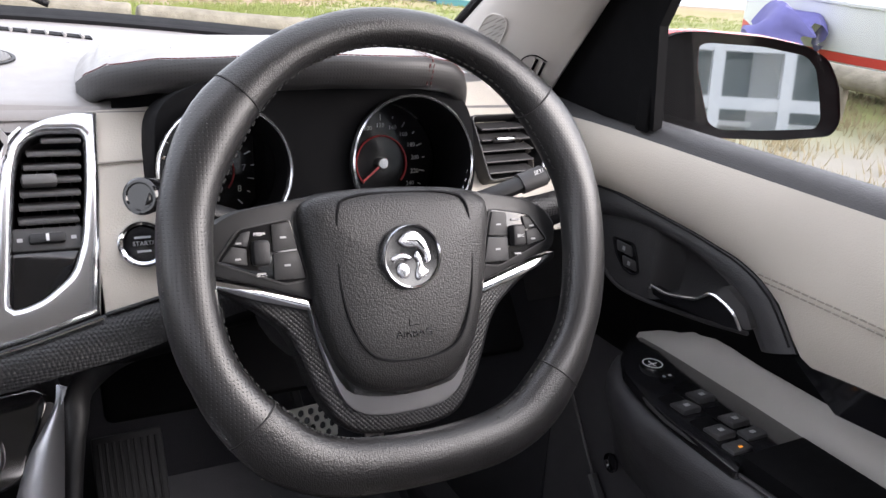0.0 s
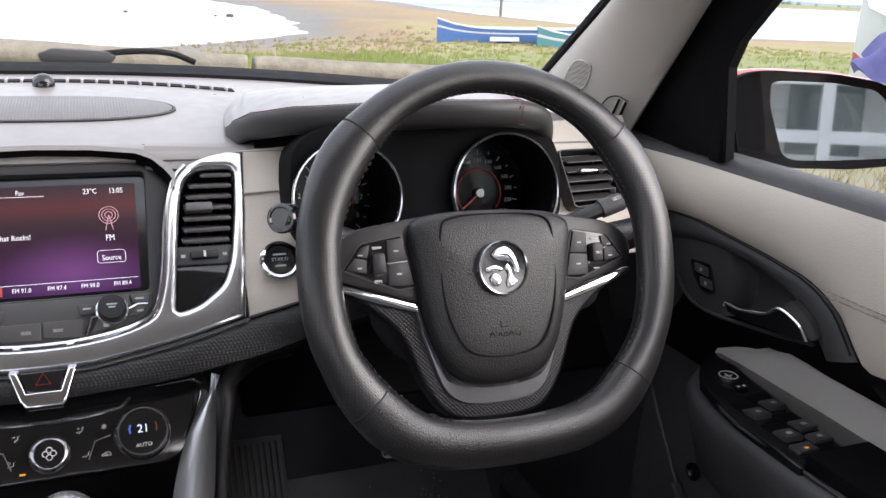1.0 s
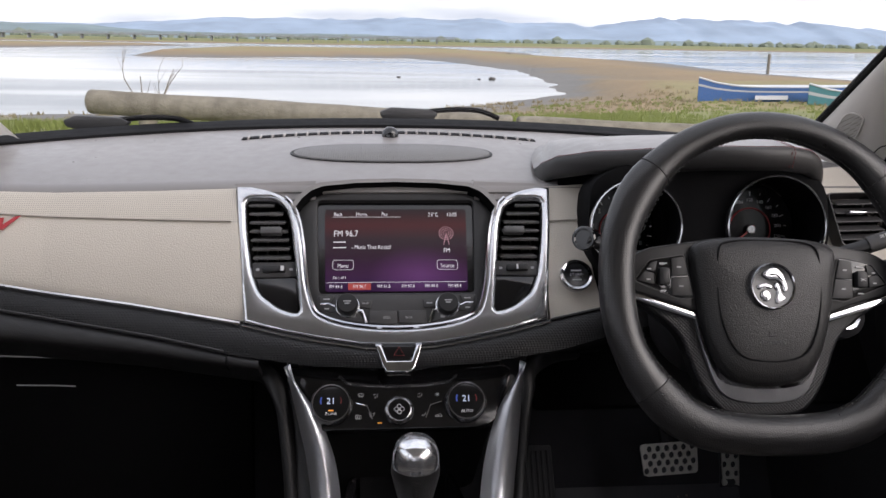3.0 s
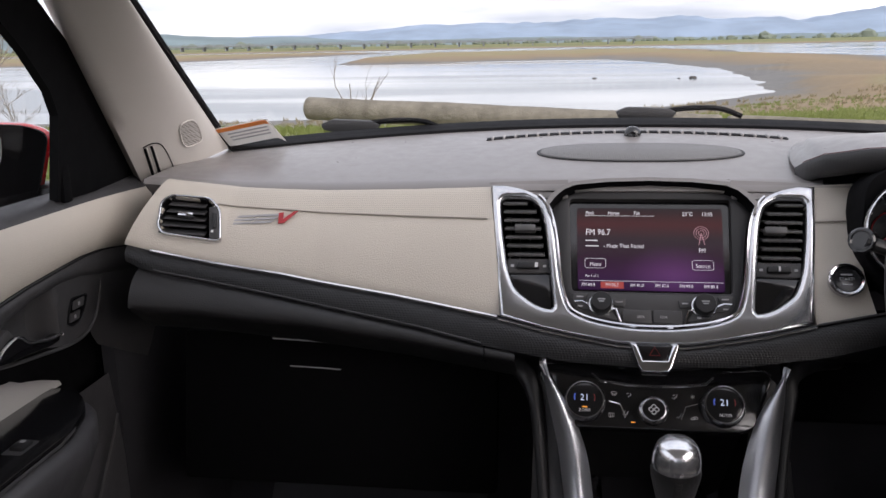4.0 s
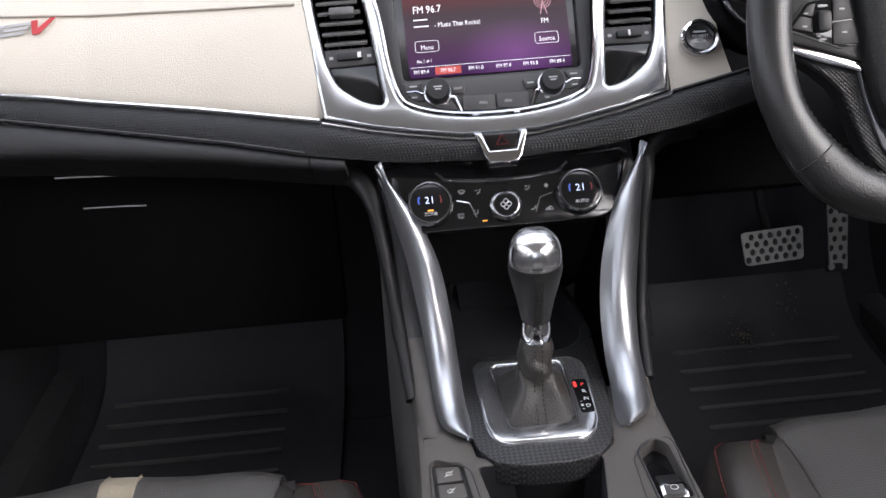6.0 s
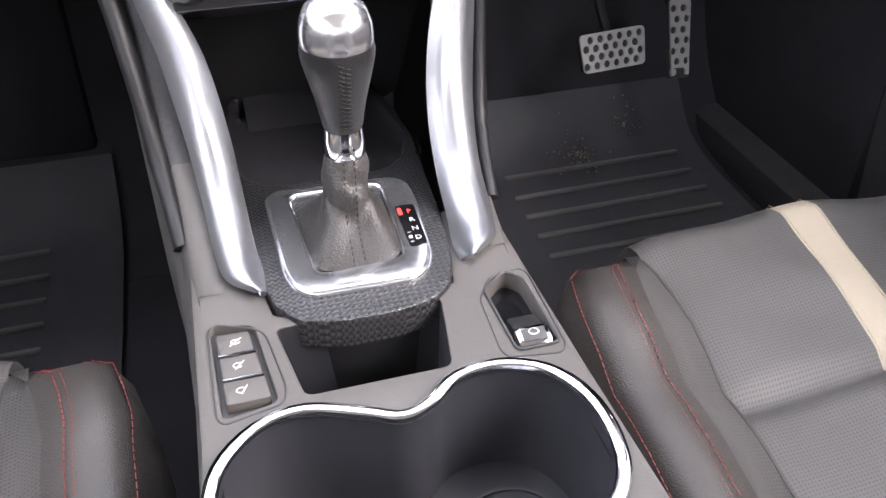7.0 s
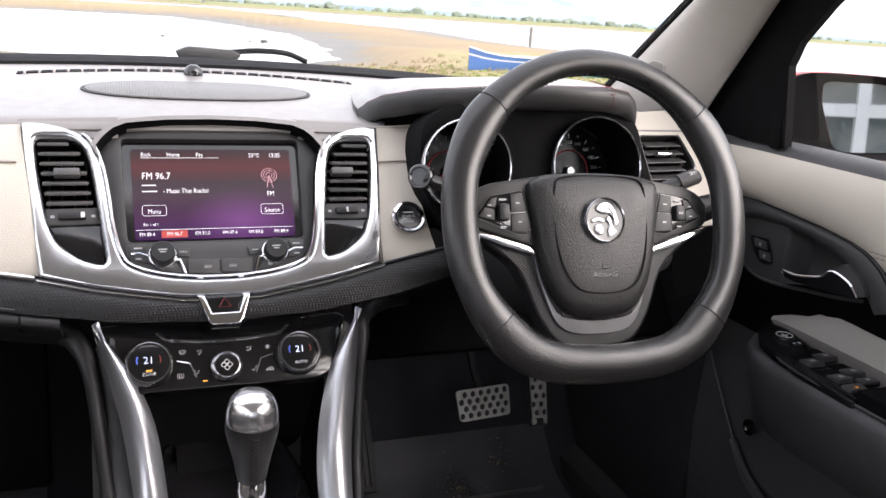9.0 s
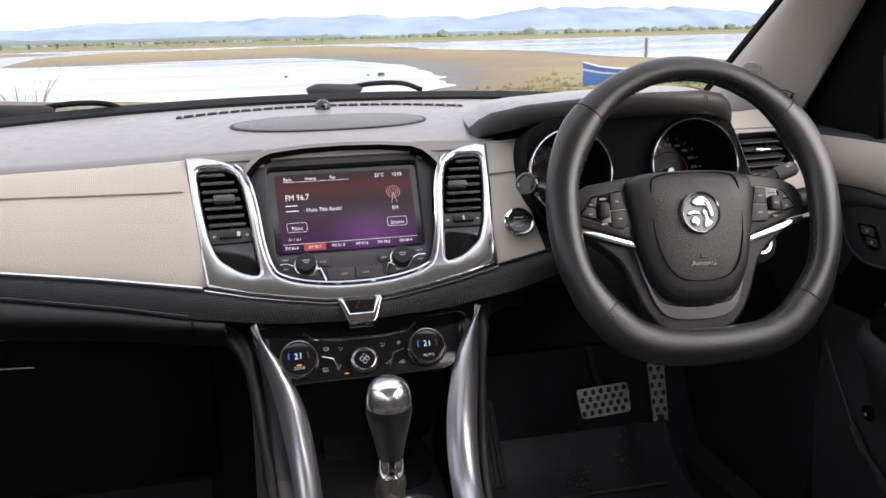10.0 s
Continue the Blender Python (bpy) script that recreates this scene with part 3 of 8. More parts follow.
part("lower_roll", solid([[roll(u, t) for u in np.linspace(-0.646, -0.16, 40)] for t in np.linspace(0, 1, 17)], 0.005), M_ROLL, dash, "black rolled lower dash edge", world=True, angle=60)
# The driver's roll takes near-black: shade under the dash is in its colour.
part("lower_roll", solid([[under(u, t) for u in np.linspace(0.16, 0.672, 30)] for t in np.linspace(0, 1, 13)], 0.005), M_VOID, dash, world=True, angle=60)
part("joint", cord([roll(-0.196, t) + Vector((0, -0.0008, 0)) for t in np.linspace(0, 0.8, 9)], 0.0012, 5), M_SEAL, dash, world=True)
# Lid and knee panel carry the footwell's shade in their colour.
glove = part("glovebox_lid", moved(box(0.46, 0.02, 0.22, 0, 0, 0, 0.008), pose(-0.42, 1.115, 0.655, -12)), M_VOID, dash, "black glovebox lid, shade in its colour", world=True)
part("latch_line", cord([(-0.485, 1.046, 0.785), (-0.43, 1.045, 0.783), (-0.405, 1.044, 0.782)], 0.0009), M_GREYPRINT, dash, world=True)
part("latch_line", cord([(-0.465, 1.050, 0.745), (-0.42, 1.049, 0.744), (-0.395, 1.048, 0.743)], 0.0009), M_GREYPRINT, dash, world=True)
part("knee_panel", moved(box(0.50, 0.02, 0.16, 0, 0, 0, 0.008), pose(0.44, 1.16, 0.73, -40)), M_VOID, dash, "black knee panel below the steering column, shade in its colour", world=True)

for sd in (-1, 1):
    wing = spl([(sd * x + 0.008 * f, y, z) for x, y, z, f in ((0.235, 1.078, 0.770, 0), (0.200, 1.050, 0.776, 0), (0.172, 1.018, 0.775, 0), (0.154, 0.990, 0.772, 0.5), (0.144, 0.972, 0.750, 1), (0.137, 0.952, 0.698, 1), (0.130, 0.918, 0.624, 1), (0.123, 0.86, 0.578, 1))], 5)
    part("console_wing", sweep(wing, circle(0.0125, 12, 0.8, 1.0), (0, 0.6, 0.8), scale=lambda q: 1.15 - 0.55 * q), M_BLACK, dash, "grained black wing beside the console", world=True, angle=80)

# defrost slots, loudspeaker grille and light sensor
rows = [[(0.225 * s, 1.405 - 0.055 * s * s + d, 1.0204 - 0.0052 * s * s + 0.05 * d) for d in (-0.010, 0.010)] for s in np.linspace(-1, 1, 21)]
M_FIN = material("grey_vent_fin", (0.34, 0.325, 0.315), 0.5, speckle=0.05)
dg = part("defrost_vent", solid(rows, 0.002), M_SEAL, dash, "black defrost slot with fins", world=True)
for k in range(26):
    s = -0.96 + 1.92 * k / 25
    if abs(s) > 0.08:
        part("fin", box(0.0034, 0.022, 0.006, 0.225 * s, 1.405 - 0.055 * s * s, 1.0200 - 0.0052 * s * s, 0.001, 1), M_FIN, dg, world=True)
loop = [(0.140 * math.copysign(abs(math.cos(a)) ** 0.75, math.cos(a)), 0.052 * math.sin(a) * (1.0 if math.sin(a) > 0 else 0.9)) for a in np.linspace(0, 2 * math.pi, 48, endpoint=False)]
M_MESH = material("speaker_mesh", (0.13, 0.125, 0.12), 0.45, 0.0, grain=(0.0032, 0.5), kind="holes")
tilt = axes((0, 1.248, 1.0066), (1, 0, 0), (0, 1, 0.122))
sg = part("speaker_grille", moved(plate(loop, -0.004, 0.0015, bevel=0.001), tilt), M_MESH, dash, "dark perforated loudspeaker grille", world=True)
ring = [(x * 1.03, y * 1.06) for x, y in loop]
part("rim", moved(plate(ring, -0.004, 0.0006, holes=[[(x * 1.005, y * 1.01) for x, y in loop]], bevel=0.0004), tilt), M_BLACK, sg, world=True)
part("light_sensor", moved(lathe([(0.013, -0.004), (0.013, 0.003), (0.012, 0.008), (0.0085, 0.0125), (0.004, 0.0145), (0, 0.015)], 20), Matrix.Translation((0, 1.372, 1.0172))), M_GLOSS, dash, "small black dome light sensor", world=True)

# instrument hood
HOOD_Y = [(0.186, 1.150), (0.195, 1.118), (0.215, 1.085), (0.25, 1.050), (0.30, 1.022), (0.36, 1.004), (0.42, 0.998), (0.465, 1.002), (0.50, 1.014), (0.520, 1.030), (0.534, 1.055)]
HOOD_Z = [(0.186, 0.999), (0.192, 1.010), (0.205, 1.022), (0.24, 1.034), (0.30, 1.042), (0.38, 1.048), (0.46, 1.048), (0.495, 1.042), (0.515, 1.029), (0.528, 1.012), (0.534, 0.998)]
hx = [p.x for p in spl([(x, y, 0) for x, y in HOOD_Y], 5)]
hy = [p.y for p in spl([(x, y, 0) for x, y in HOOD_Y], 5)]
crest = [Vector((x, y, lerp_x(HOOD_Z, x))) for x, y in zip(hx, hy)]
hood_rows = []
for f in np.linspace(0, 1, 9):
    row = []
    for p in crest:
        end = Vector((0.20 + (p.x - 0.186) * 1.0 + 0.05 * f, max(p.y + 0.05, 1.36), 1.012 + 0.012 * (1 - f)))
        q = p.lerp(end, f)
        q.z = p.z + (end.z - p.z) * f ** 1.3 + 0.008 * math.sin(math.pi * min(1, f * 1.2)) * (1 if 0.2 < p.x < 0.52 else 0.2)
        row.append(q)
    hood_rows.append(row)
hood = part("instrument_hood", grid(hood_rows), M_PAD, dash, "dark padded hood over the instruments", world=True, angle=60)
lips = [[p + Vector((0, dy, dz)) for p in crest] for dy, dz in ((-0.0025, -0.0018), (-0.0042, -0.0050), (-0.0046, -0.0100), (-0.0038, -0.0160), (-0.0016, -0.0220), (0.003, -0.0270))]
lip3 = [p + Vector((0, 0.012, -0.030)) for p in crest]
deep = [Vector((p.x, max(p.y + 0.02, 1.11), p.z - 0.034)) for p in crest]
part("hood_lip", grid([crest] + lips + [lip3]), M_PERF, hood, "perforated dark leather lip", world=True, angle=60)
# Near-black: the shade under the hood is in the lining's colour.
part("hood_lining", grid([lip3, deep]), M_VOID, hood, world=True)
part("stitching", stitches([p + Vector((0, 0.0012, 0.0006)) for p in crest[3:-3]], 0.0046, 0.0008, 0.0005), M_RED_THREAD, hood, "red stitching", world=True)
k_ = min(range(len(crest)), key=lambda i: abs(crest[i].x - 0.466))
for d_ in (-0.002, 0.002):
    part("stitching", stitches([crest[k_] + Vector((d_, y, z)) for y, z in ((-0.0015, -0.024), (-0.0055, -0.006), (0, 0.001), (0.05, 0.005))], 0.0035, 0.002, 0.0005), M_RED_THREAD, hood, world=True)

# ---- centre fascia ----
half = [(-0.196, 0.171), (-0.178, 0.171), (-0.156, 0.166), (-0.136, 0.156), (-0.1245, 0.142), (-0.117, 0.121), (-0.112, 0.091), (-0.107, 0.046), (-0.099, 0.014), (-0.088, 0.002), (-0.062, -0.007), (-0.028, -0.012), (0, -0.013)]
low = [(0, -0.036), (-0.042, -0.035), (-0.088, -0.027), (-0.129, -0.019), (-0.179, -0.005), (-0.185, 0.048), (-0.191, 0.10)]
inner_edge = spl([(x, y, 0) for x, y in half[1:]], 3)
outer_left = [Vector((-0.196, 0.171, 0))] + inner_edge
outline = outer_left + [Vector((-p.x, p.y, 0)) for p in reversed(outer_left[:-1])]
outline += [Vector((-x, y, 0)) for x, y in reversed(low[1:])] + [Vector((x, y, 0)) for x, y in low]
hole = rpoly([(-0.184, 0.153), (-0.150, 0.153), (-0.1355, 0.144), (-0.129, 0.121), (-0.122, 0.068), (-0.1145, 0.005), (-0.138, 0.012), (-0.162, 0.031), (-0.172, 0.058), (-0.180, 0.11)], 0.009, 3)
hole_r = [Vector((-p.x, p.y)) for p in reversed(hole)]
fas = thing("centre_fascia_frame", "satin silver frame round the centre vents and screen", "dash frame", FASCIA)
part("frame", plate(outline, -0.012, 0.010, holes=[hole, hole_r], bevel=0.0058, seg=4), M_SILVER, fas, "satin silver metal-look frame", angle=50)
path = [Vector((p.x, p.y, 0.0095)) for p in inner_edge[6:]]
path = path + [Vector((-p.x, p.y, p.z)) for p in reversed(path[:-1])]
part("bright_edge", cord(path, 0.0022), M_CHROME, fas, "bright chrome inner edge")


def vent_tab(parent, x, y, w, h, z):
    part("tab", box(w, h, 0.014, x, y, z, 0.002), M_DARK, parent)


def column_vent(side):
    v = thing("air_vent", "black slatted dash air vent in a silver frame", "air vent", FASCIA, group="dashboard air vents")
    flip = Matrix.Diagonal((side, 1, 1, 1))
    out = [Vector((p.x * 1.004, p.y)) for p in hole]
    part("back", moved(plate(out, -0.050, -0.046), flip), M_SEAL, v, "dark vent cavity")
    rows = [[(p.x * side, p.y, z) for p in hole] for z in (-0.046, 0.004)]
    part("duct", grid(rows, close_u=True), M_BLACK, v)
    for k in range(7):
        y = 0.0815 + 0.0116 * k
        xl = lerp_x([(0.06, -0.172), (0.11, -0.180), (0.15, -0.184)], y) + 0.003
        xr = lerp_x([(0.06, -0.1215), (0.121, -0.130), (0.144, -0.137), (0.153, -0.150)], y) - 0.003
        sl = moved(box(xr - xl, 0.0038, 0.022, 0, 0, 0, 0.0014, 2), pose((xl + xr) / 2, y, -0.0045, 30))
        part("slat", moved(sl, flip), M_SLAT, v)
    x = -0.152 if side == 1 else -0.146
    tb = moved(box(0.026, 0.009, 0.012, x, 0.112, 0.004, 0.002), flip)
    part("tab", tb, M_SLAT, v, "slat adjuster tab")
    for k in range(4):
        part("vane", moved(box(0.0014, 0.078, 0.012, -0.172 + 0.0125 * k, 0.112, -0.026), flip), M_BLACK, v)
    strip = rpoly([(-0.1735, 0.073), (-0.1225, 0.0735), (-0.1205, 0.0545), (-0.171, 0.0535)], 0.002, 2)
    part("wheel_strip", moved(plate(strip, -0.02, 0.001, bevel=0.001), flip), M_DARK, v)
    tw = moved(box(0.027, 0.0085, 0.006, -0.147, 0.0635, 0.0025, 0.002), flip)
    wheel = part("thumbwheel", tw, M_BLACK, v, "ribbed thumbwheel")
    part("mark", moved(box(0.0022 if side < 0 else 0.004, 0.006, 0.001, -0.137 if side == 1 else -0.147, 0.0635, 0.0058), flip), M_WHITE, wheel)
    dots("print", [(-0.1665, 0.0635, 0.004, 0.003), (-0.127, 0.0635, 0.004, 0.003)], 0.001, 0.0014, M_GREYPRINT, v, flip)
    lowp = rpoly([(-0.171, 0.053), (-0.1205, 0.054), (-0.1155, 0.0065), (-0.138, 0.0135), (-0.161, 0.032)], 0.004, 3)
    part("infill", moved(plate(lowp, -0.02, -0.001, bevel=0.001), flip), M_GLOSS, v, "gloss black infill panel")


column_vent(1)
column_vent(-1)

# ---- infotainment unit ----
unit = thing("infotainment_unit", "black radio and touch screen unit, switched on", "car radio", FASCIA)
bezel = inner_edge[10:]
bz = [Vector((p.x + 0.001, p.y + 0.001)) for p in bezel if p.y < 0.138]
top_l = [Vector(p) for p in ((-0.1215, 0.139), (-0.114, 0.150), (-0.104, 0.1600), (-0.09, 0.1665), (-0.05, 0.1710), (0, 0.1725))]
left = list(reversed(bz)) + top_l
outl = left + [Vector((-p.x, p.y)) for p in reversed(left[1:-1])]
scr = rpoly([(-0.0885, 0.1475), (0.0885, 0.1475), (0.0865, 0.0385), (-0.0865, 0.0385)], 0.003, 2)
part("bezel", plate(outl, -0.026, -0.003, holes=[rpoly([(-0.098, 0.157), (0.098, 0.157), (0.094, 0.034), (-0.094, 0.034)], 0.006, 3)], bevel=0.002), M_BEZEL, unit, "dark grey bezel")
rows = [[(p.x, p.y, -0.007) for p in [Vector((-0.118, 0.125))] + top_l[0:5] + [top_l[5]] + [Vector((-p.x, p.y)) for p in reversed(top_l[0:5])] + [Vector((0.118, 0.125))]]]
rows.append([(x * 1.012, y + 0.003, 0.012) for x, y, z in rows[0]])
rows.append([(x * 1.045, y + 0.008, 0.012) for x, y, z in rows[0]])
rows.append([(x * 1.06, y + 0.011, 0.002) for x, y, z in rows[0]])
part("visor", grid(rows[1:]), M_PAD, unit, "dark visor over the screen", angle=50)
# Inner face of the same visor, near-black for the recess's shade.
part("visor_lining", grid(rows[:2]), M_VOID, unit, "black visor lining, recess shade in its colour", angle=50)
part("recess", plate(rpoly([(-0.1, 0.16), (0.1, 0.16), (0.096, 0.032), (-0.096, 0.032)], 0.006, 3), -0.030, -0.0112), M_GLOSS, unit, "gloss black screen surround")
M_SCREEN = bpy.data.materials.new("lit_radio_screen")
M_SCREEN.use_nodes = True
sn_, sl_ = M_SCREEN.node_tree.nodes, M_SCREEN.node_tree.links
sb = sn_["Principled BSDF"]
sb.inputs["Base Color"].default_value, sb.inputs["Roughness"].default_value = (0.003, 0.003, 0.004, 1), 0.15
sb.inputs["Specular IOR Level"].default_value = 0.25
stc, sxy = sn_.new("ShaderNodeTexCoord"), sn_.new("ShaderNodeSeparateXYZ")
sl_.new(stc.outputs["Object"], sxy.inputs[0])
sr = sn_.new("ShaderNodeMapRange")
sr.inputs["From Min"].default_value, sr.inputs["From Max"].default_value = 0.04, 0.147
sl_.new(sxy.outputs["Y"], sr.inputs["Value"])
ramp = sn_.new("ShaderNodeValToRGB")
els = ramp.color_ramp.elements
els[0].position, els[0].color = 0.0, (0.06, 0.02, 0.085, 1)
els[1].position, els[1].color = 1.0, (0.025, 0.008, 0.010, 1)
for pos, c in ((0.09, (0.085, 0.034, 0.115)), (0.2, (0.09, 0.032, 0.10)), (0.42, (0.055, 0.02, 0.045)), (0.62, (0.04, 0.014, 0.022)), (0.80, (0.12, 0.014, 0.014)), (0.88, (0.08, 0.012, 0.012))):
    e_ = els.new(pos)
    e_.color = (*c, 1)
sl_.new(sr.outputs[0], ramp.inputs[0])
sg_ = sn_.new("ShaderNodeTexGradient")
sg_.gradient_type = "SPHERICAL"
smp = sn_.new("ShaderNodeMapping")
smp.inputs["Location"].default_value, smp.inputs["Scale"].default_value = (-0.45, -1.55, 0.24), (16, 26, 26)
sl_.new(stc.outputs["Object"], smp.inputs[0])
sl_.new(smp.outputs[0], sg_.inputs[0])
sadd = sn_.new("ShaderNodeMixRGB")
sadd.blend_type = "ADD"
sadd.inputs[2].default_value = (0.15, 0.055, 0.19, 1)
sl_.new(sg_.outputs["Fac"], sadd.inputs[0])
sl_.new(ramp.outputs[0], sadd.inputs[1])
sl_.new(sadd.outputs[0], sb.inputs["Emission Color"])
sb.inputs["Emission Strength"].default_value = 0.18
screen = part("screen", plate(scr, -0.0110, -0.0093), M_SCREEN, unit, "lit red and purple radio screen")
ZS = -0.0091


def narrow(text, size, x, y, z, align):
    """Letters of a condensed display face."""
    return moved(words(text, size, 0, 0, 0, align, 0.80), Matrix.Translation((x, y, z)))


for tx, size, x, y, al in (("FM 96.7", 0.0105, -0.0775, 0.1105, "LEFT"), ("- Music That Rocks!", 0.0068, -0.0555, 0.0935, "LEFT"), ("Back", 0.0062, -0.0775, 0.1385, "LEFT"), ("Home", 0.0062, -0.05, 0.1385, "LEFT"), ("Fav", 0.0062, -0.018, 0.1385, "LEFT"),
                           ("23°C", 0.0068, 0.047, 0.1375, "CENTER"), ("13:05", 0.0068, 0.0705, 0.1375, "CENTER"), ("Menu", 0.0068, -0.0655, 0.069, "CENTER"), ("Source", 0.0068, 0.0625, 0.0685, "CENTER"), ("Fav 1 of 1", 0.0045, -0.0775, 0.0545, "LEFT"), ("FM", 0.0075, 0.0625, 0.0885, "CENTER"),
                           ("FM 89.4", 0.0055, -0.074, 0.0425, "CENTER"), ("FM 96.7", 0.0055, -0.0455, 0.0425, "CENTER"), ("FM 91.0", 0.0055, -0.016, 0.0425, "CENTER"), ("FM 97.4", 0.0055, 0.0135, 0.0425, "CENTER"), ("FM 99.0", 0.0055, 0.042, 0.0425, "CENTER"), ("FM 89.4", 0.0055, 0.0705, 0.0425, "CENTER")):
    part("screen_text", narrow(tx, size * 1.12, x, y, ZS + 0.0002, al), M_LIT, screen, smooth=False)
dots("screen_text", [(-0.0700, 0.1030, 0.0150, 0.0013), (-0.0695, 0.0956, 0.0160, 0.0013)], ZS, ZS + 0.0003, M_LITDIM, screen)
dots("screen_bar", [(-0.036, 0.1368, 0.085, 0.0004), (0.0, 0.0498, 0.170, 0.0004)], ZS, ZS + 0.0003, M_LIT, screen)
part("station_mark", box(0.0275, 0.0085, 0.0004, -0.0455, 0.0445, ZS - 0.0002), M_LITFIELD, screen, "red selected station field")
for cx, cy in ((-0.0655, 0.0715), (0.0625, 0.071)):
    loop2 = rpoly([(cx - 0.0125, cy - 0.005), (cx + 0.0125, cy - 0.005), (cx + 0.0125, cy + 0.0075), (cx - 0.0125, cy + 0.0075)], 0.003, 3)
    part("screen_key", cord([Vector((p.x, p.y, ZS)) for p in loop2], 0.0003, 4, True), M_LITDIM, screen)
for r in (0.0035, 0.0062, 0.0088):
    part("aerial_icon", cord([(0.0625 + r * math.cos(a), 0.1145 + r * math.sin(a), ZS) for a in np.linspace(0, 2 * math.pi, 24, endpoint=False)], 0.00035, 4, True), M_LITPINK, screen)
part("aerial_icon", merged(cord([(0.0625, 0.1145, ZS), (0.059, 0.099, ZS)], 0.0004, 4), cord([(0.0625, 0.1145, ZS), (0.066, 0.099, ZS)], 0.0004, 4)), M_LITPINK, screen)
# keys and knobs under the screen
keyp = [Vector((-0.0965, 0.031)), Vector((-0.0945, 0.017)), Vector((-0.086, 0.0065)), Vector((-0.06, -0.003)), Vector((-0.028, -0.008)), Vector((0, -0.0092))]
kl = keyp + [Vector((-p.x, p.y)) for p in reversed(keyp[:-1])]
part("key_panel", plate(rpoly(kl, 0.003, 2), -0.03, -0.0016, bevel=0.001), M_KEY, unit, "dark grey key panel")
for x0, x1, yt in ((-0.034, -0.001, 0.0085), (0.001, 0.034, 0.0085)):
    part("key", plate(rpoly([(x0, 0.0105), (x1, 0.0105), (x1, -0.0065), (x0, -0.0045)], 0.0015, 2), -0.0020, 0.0006, bevel=0.0007), M_KEY, unit)
for sd in (-1, 1):
    for pts in (((-0.094, 0.030), (-0.075, 0.030), (-0.078, 0.021), (-0.092, 0.020)), ((-0.091, 0.0185), (-0.078, 0.0185), (-0.072, 0.0095), (-0.083, 0.0095)), ((-0.070, 0.006), (-0.047, 0.0085), (-0.040, -0.0035), (-0.060, -0.0005)), ((-0.046, 0.024), (-0.030, 0.024), (-0.032, 0.0135), (-0.044, 0.015))):
        q = [(-sd * x if sd > 0 else x, y) for x, y in pts]
        part("key", plate(rpoly(q, 0.0015, 2), -0.0020, 0.0006, bevel=0.0007), M_KEY, unit)
    part("bright_strip", cord([(sd * 0.050, 0.0115, 0.0008), (sd * 0.042, 0.0108, 0.0008), (sd * 0.0365, -0.0055, 0.0008)], 0.0016), M_CHROME, unit)
    part("bright_strip", cord([(sd * 0.091, 0.0195, 0.0008), (sd * 0.082, 0.0200, 0.0008), (sd * 0.0745, 0.0165, 0.0008)], 0.0010), M_CHROME, unit)
    kn = part("knob", moved(lathe([(0.0128, -0.004), (0.0128, 0.004), (0.0122, 0.013), (0.0112, 0.0145), (0.0, 0.0148)], 32), Matrix.Translation((sd * 0.0595, 0.0165, 0))), M_BLACK, unit, "black rotary knob")
    part("collar", moved(lathe([(0.0128, -0.0020), (0.0146, -0.0020), (0.0144, 0.0010), (0.0128, 0.0022)], 32), Matrix.Translation((sd * 0.0595, 0.0165, 0))), M_SILVER, kn)
    dots("print", [(sd * 0.0595, 0.0182, 0.009, 0.0014), (sd * 0.0595, 0.0155, 0.006, 0.0014)], 0.0148, 0.0151, M_GREYPRINT, kn)
for tx, x, y in (("SEEK", -0.013, 0.0005), ("SEEK", 0.013, 0.0005), ("BACK", -0.0545, 0.0025), ("NAV", -0.038, 0.0185)):
    part("print", words(tx, 0.0042, x, y, 0.0007, "CENTER"), M_GREYPRINT, unit, smooth=False)
dots("print", [(-0.084, 0.0255, 0.008, 0.0016), (-0.084, 0.0135, 0.006, 0.0016), (0.084, 0.0255, 0.008, 0.0016), (0.084, 0.0135, 0.006, 0.0016), (0.038, 0.0195, 0.007, 0.0016), (0.0535, 0.003, 0.005, 0.004)], 0.0006, 0.0009, M_GREYPRINT, unit)

# ---- hazard switch, start button, light switch ----
M_DIMRED = material("dark_red_print", (0.22, 0.02, 0.02), 0.5)
hz = thing("hazard_switch", "black hazard switch in a chrome bracket", "switch", FASCIA)
brk = [(-0.027, -0.036), (-0.020, -0.036), (-0.0135, -0.055), (0.0135, -0.055), (0.020, -0.036), (0.027, -0.036), (0.0185, -0.062), (0.014, -0.068), (-0.014, -0.068), (-0.0185, -0.062)]
part("bracket", plate(brk, -0.004, 0.018, bevel=0.002), M_CHROME, hz, "chrome bracket")
part("button", plate([(-0.0195, -0.036), (0.0195, -0.036), (0.0135, -0.0545), (-0.0135, -0.0545)], -0.004, 0.0145, bevel=0.002), M_GLOSS, hz)
part("triangle", cord([(-0.006, -0.0485, 0.0148), (0.006, -0.0485, 0.0148), (0, -0.0385, 0.0148)], 0.0007, 4, True), M_DIMRED, hz)

st = thing("start_button", "round black engine start button in a chrome ring", "switch", FASCIA @ Matrix.Translation((0.217, 0.0485, 0.011)))
part("ring", lathe([(0.0155, -0.004), (0.0195, -0.004), (0.0200, 0.004), (0.0185, 0.0062), (0.0160, 0.0055), (0.0155, 0.001)], 40), M_CHROME, st, "chrome ring")
part("button", lathe([(0.0155, -0.004), (0.0155, 0.003), (0.0145, 0.0045), (0.0, 0.0035)], 40), M_GLOSS, st)
part("print", words("START/", 0.0052, 0, -0.0015, 0.0046, "CENTER"), M_GREYPRINT, st, smooth=False)
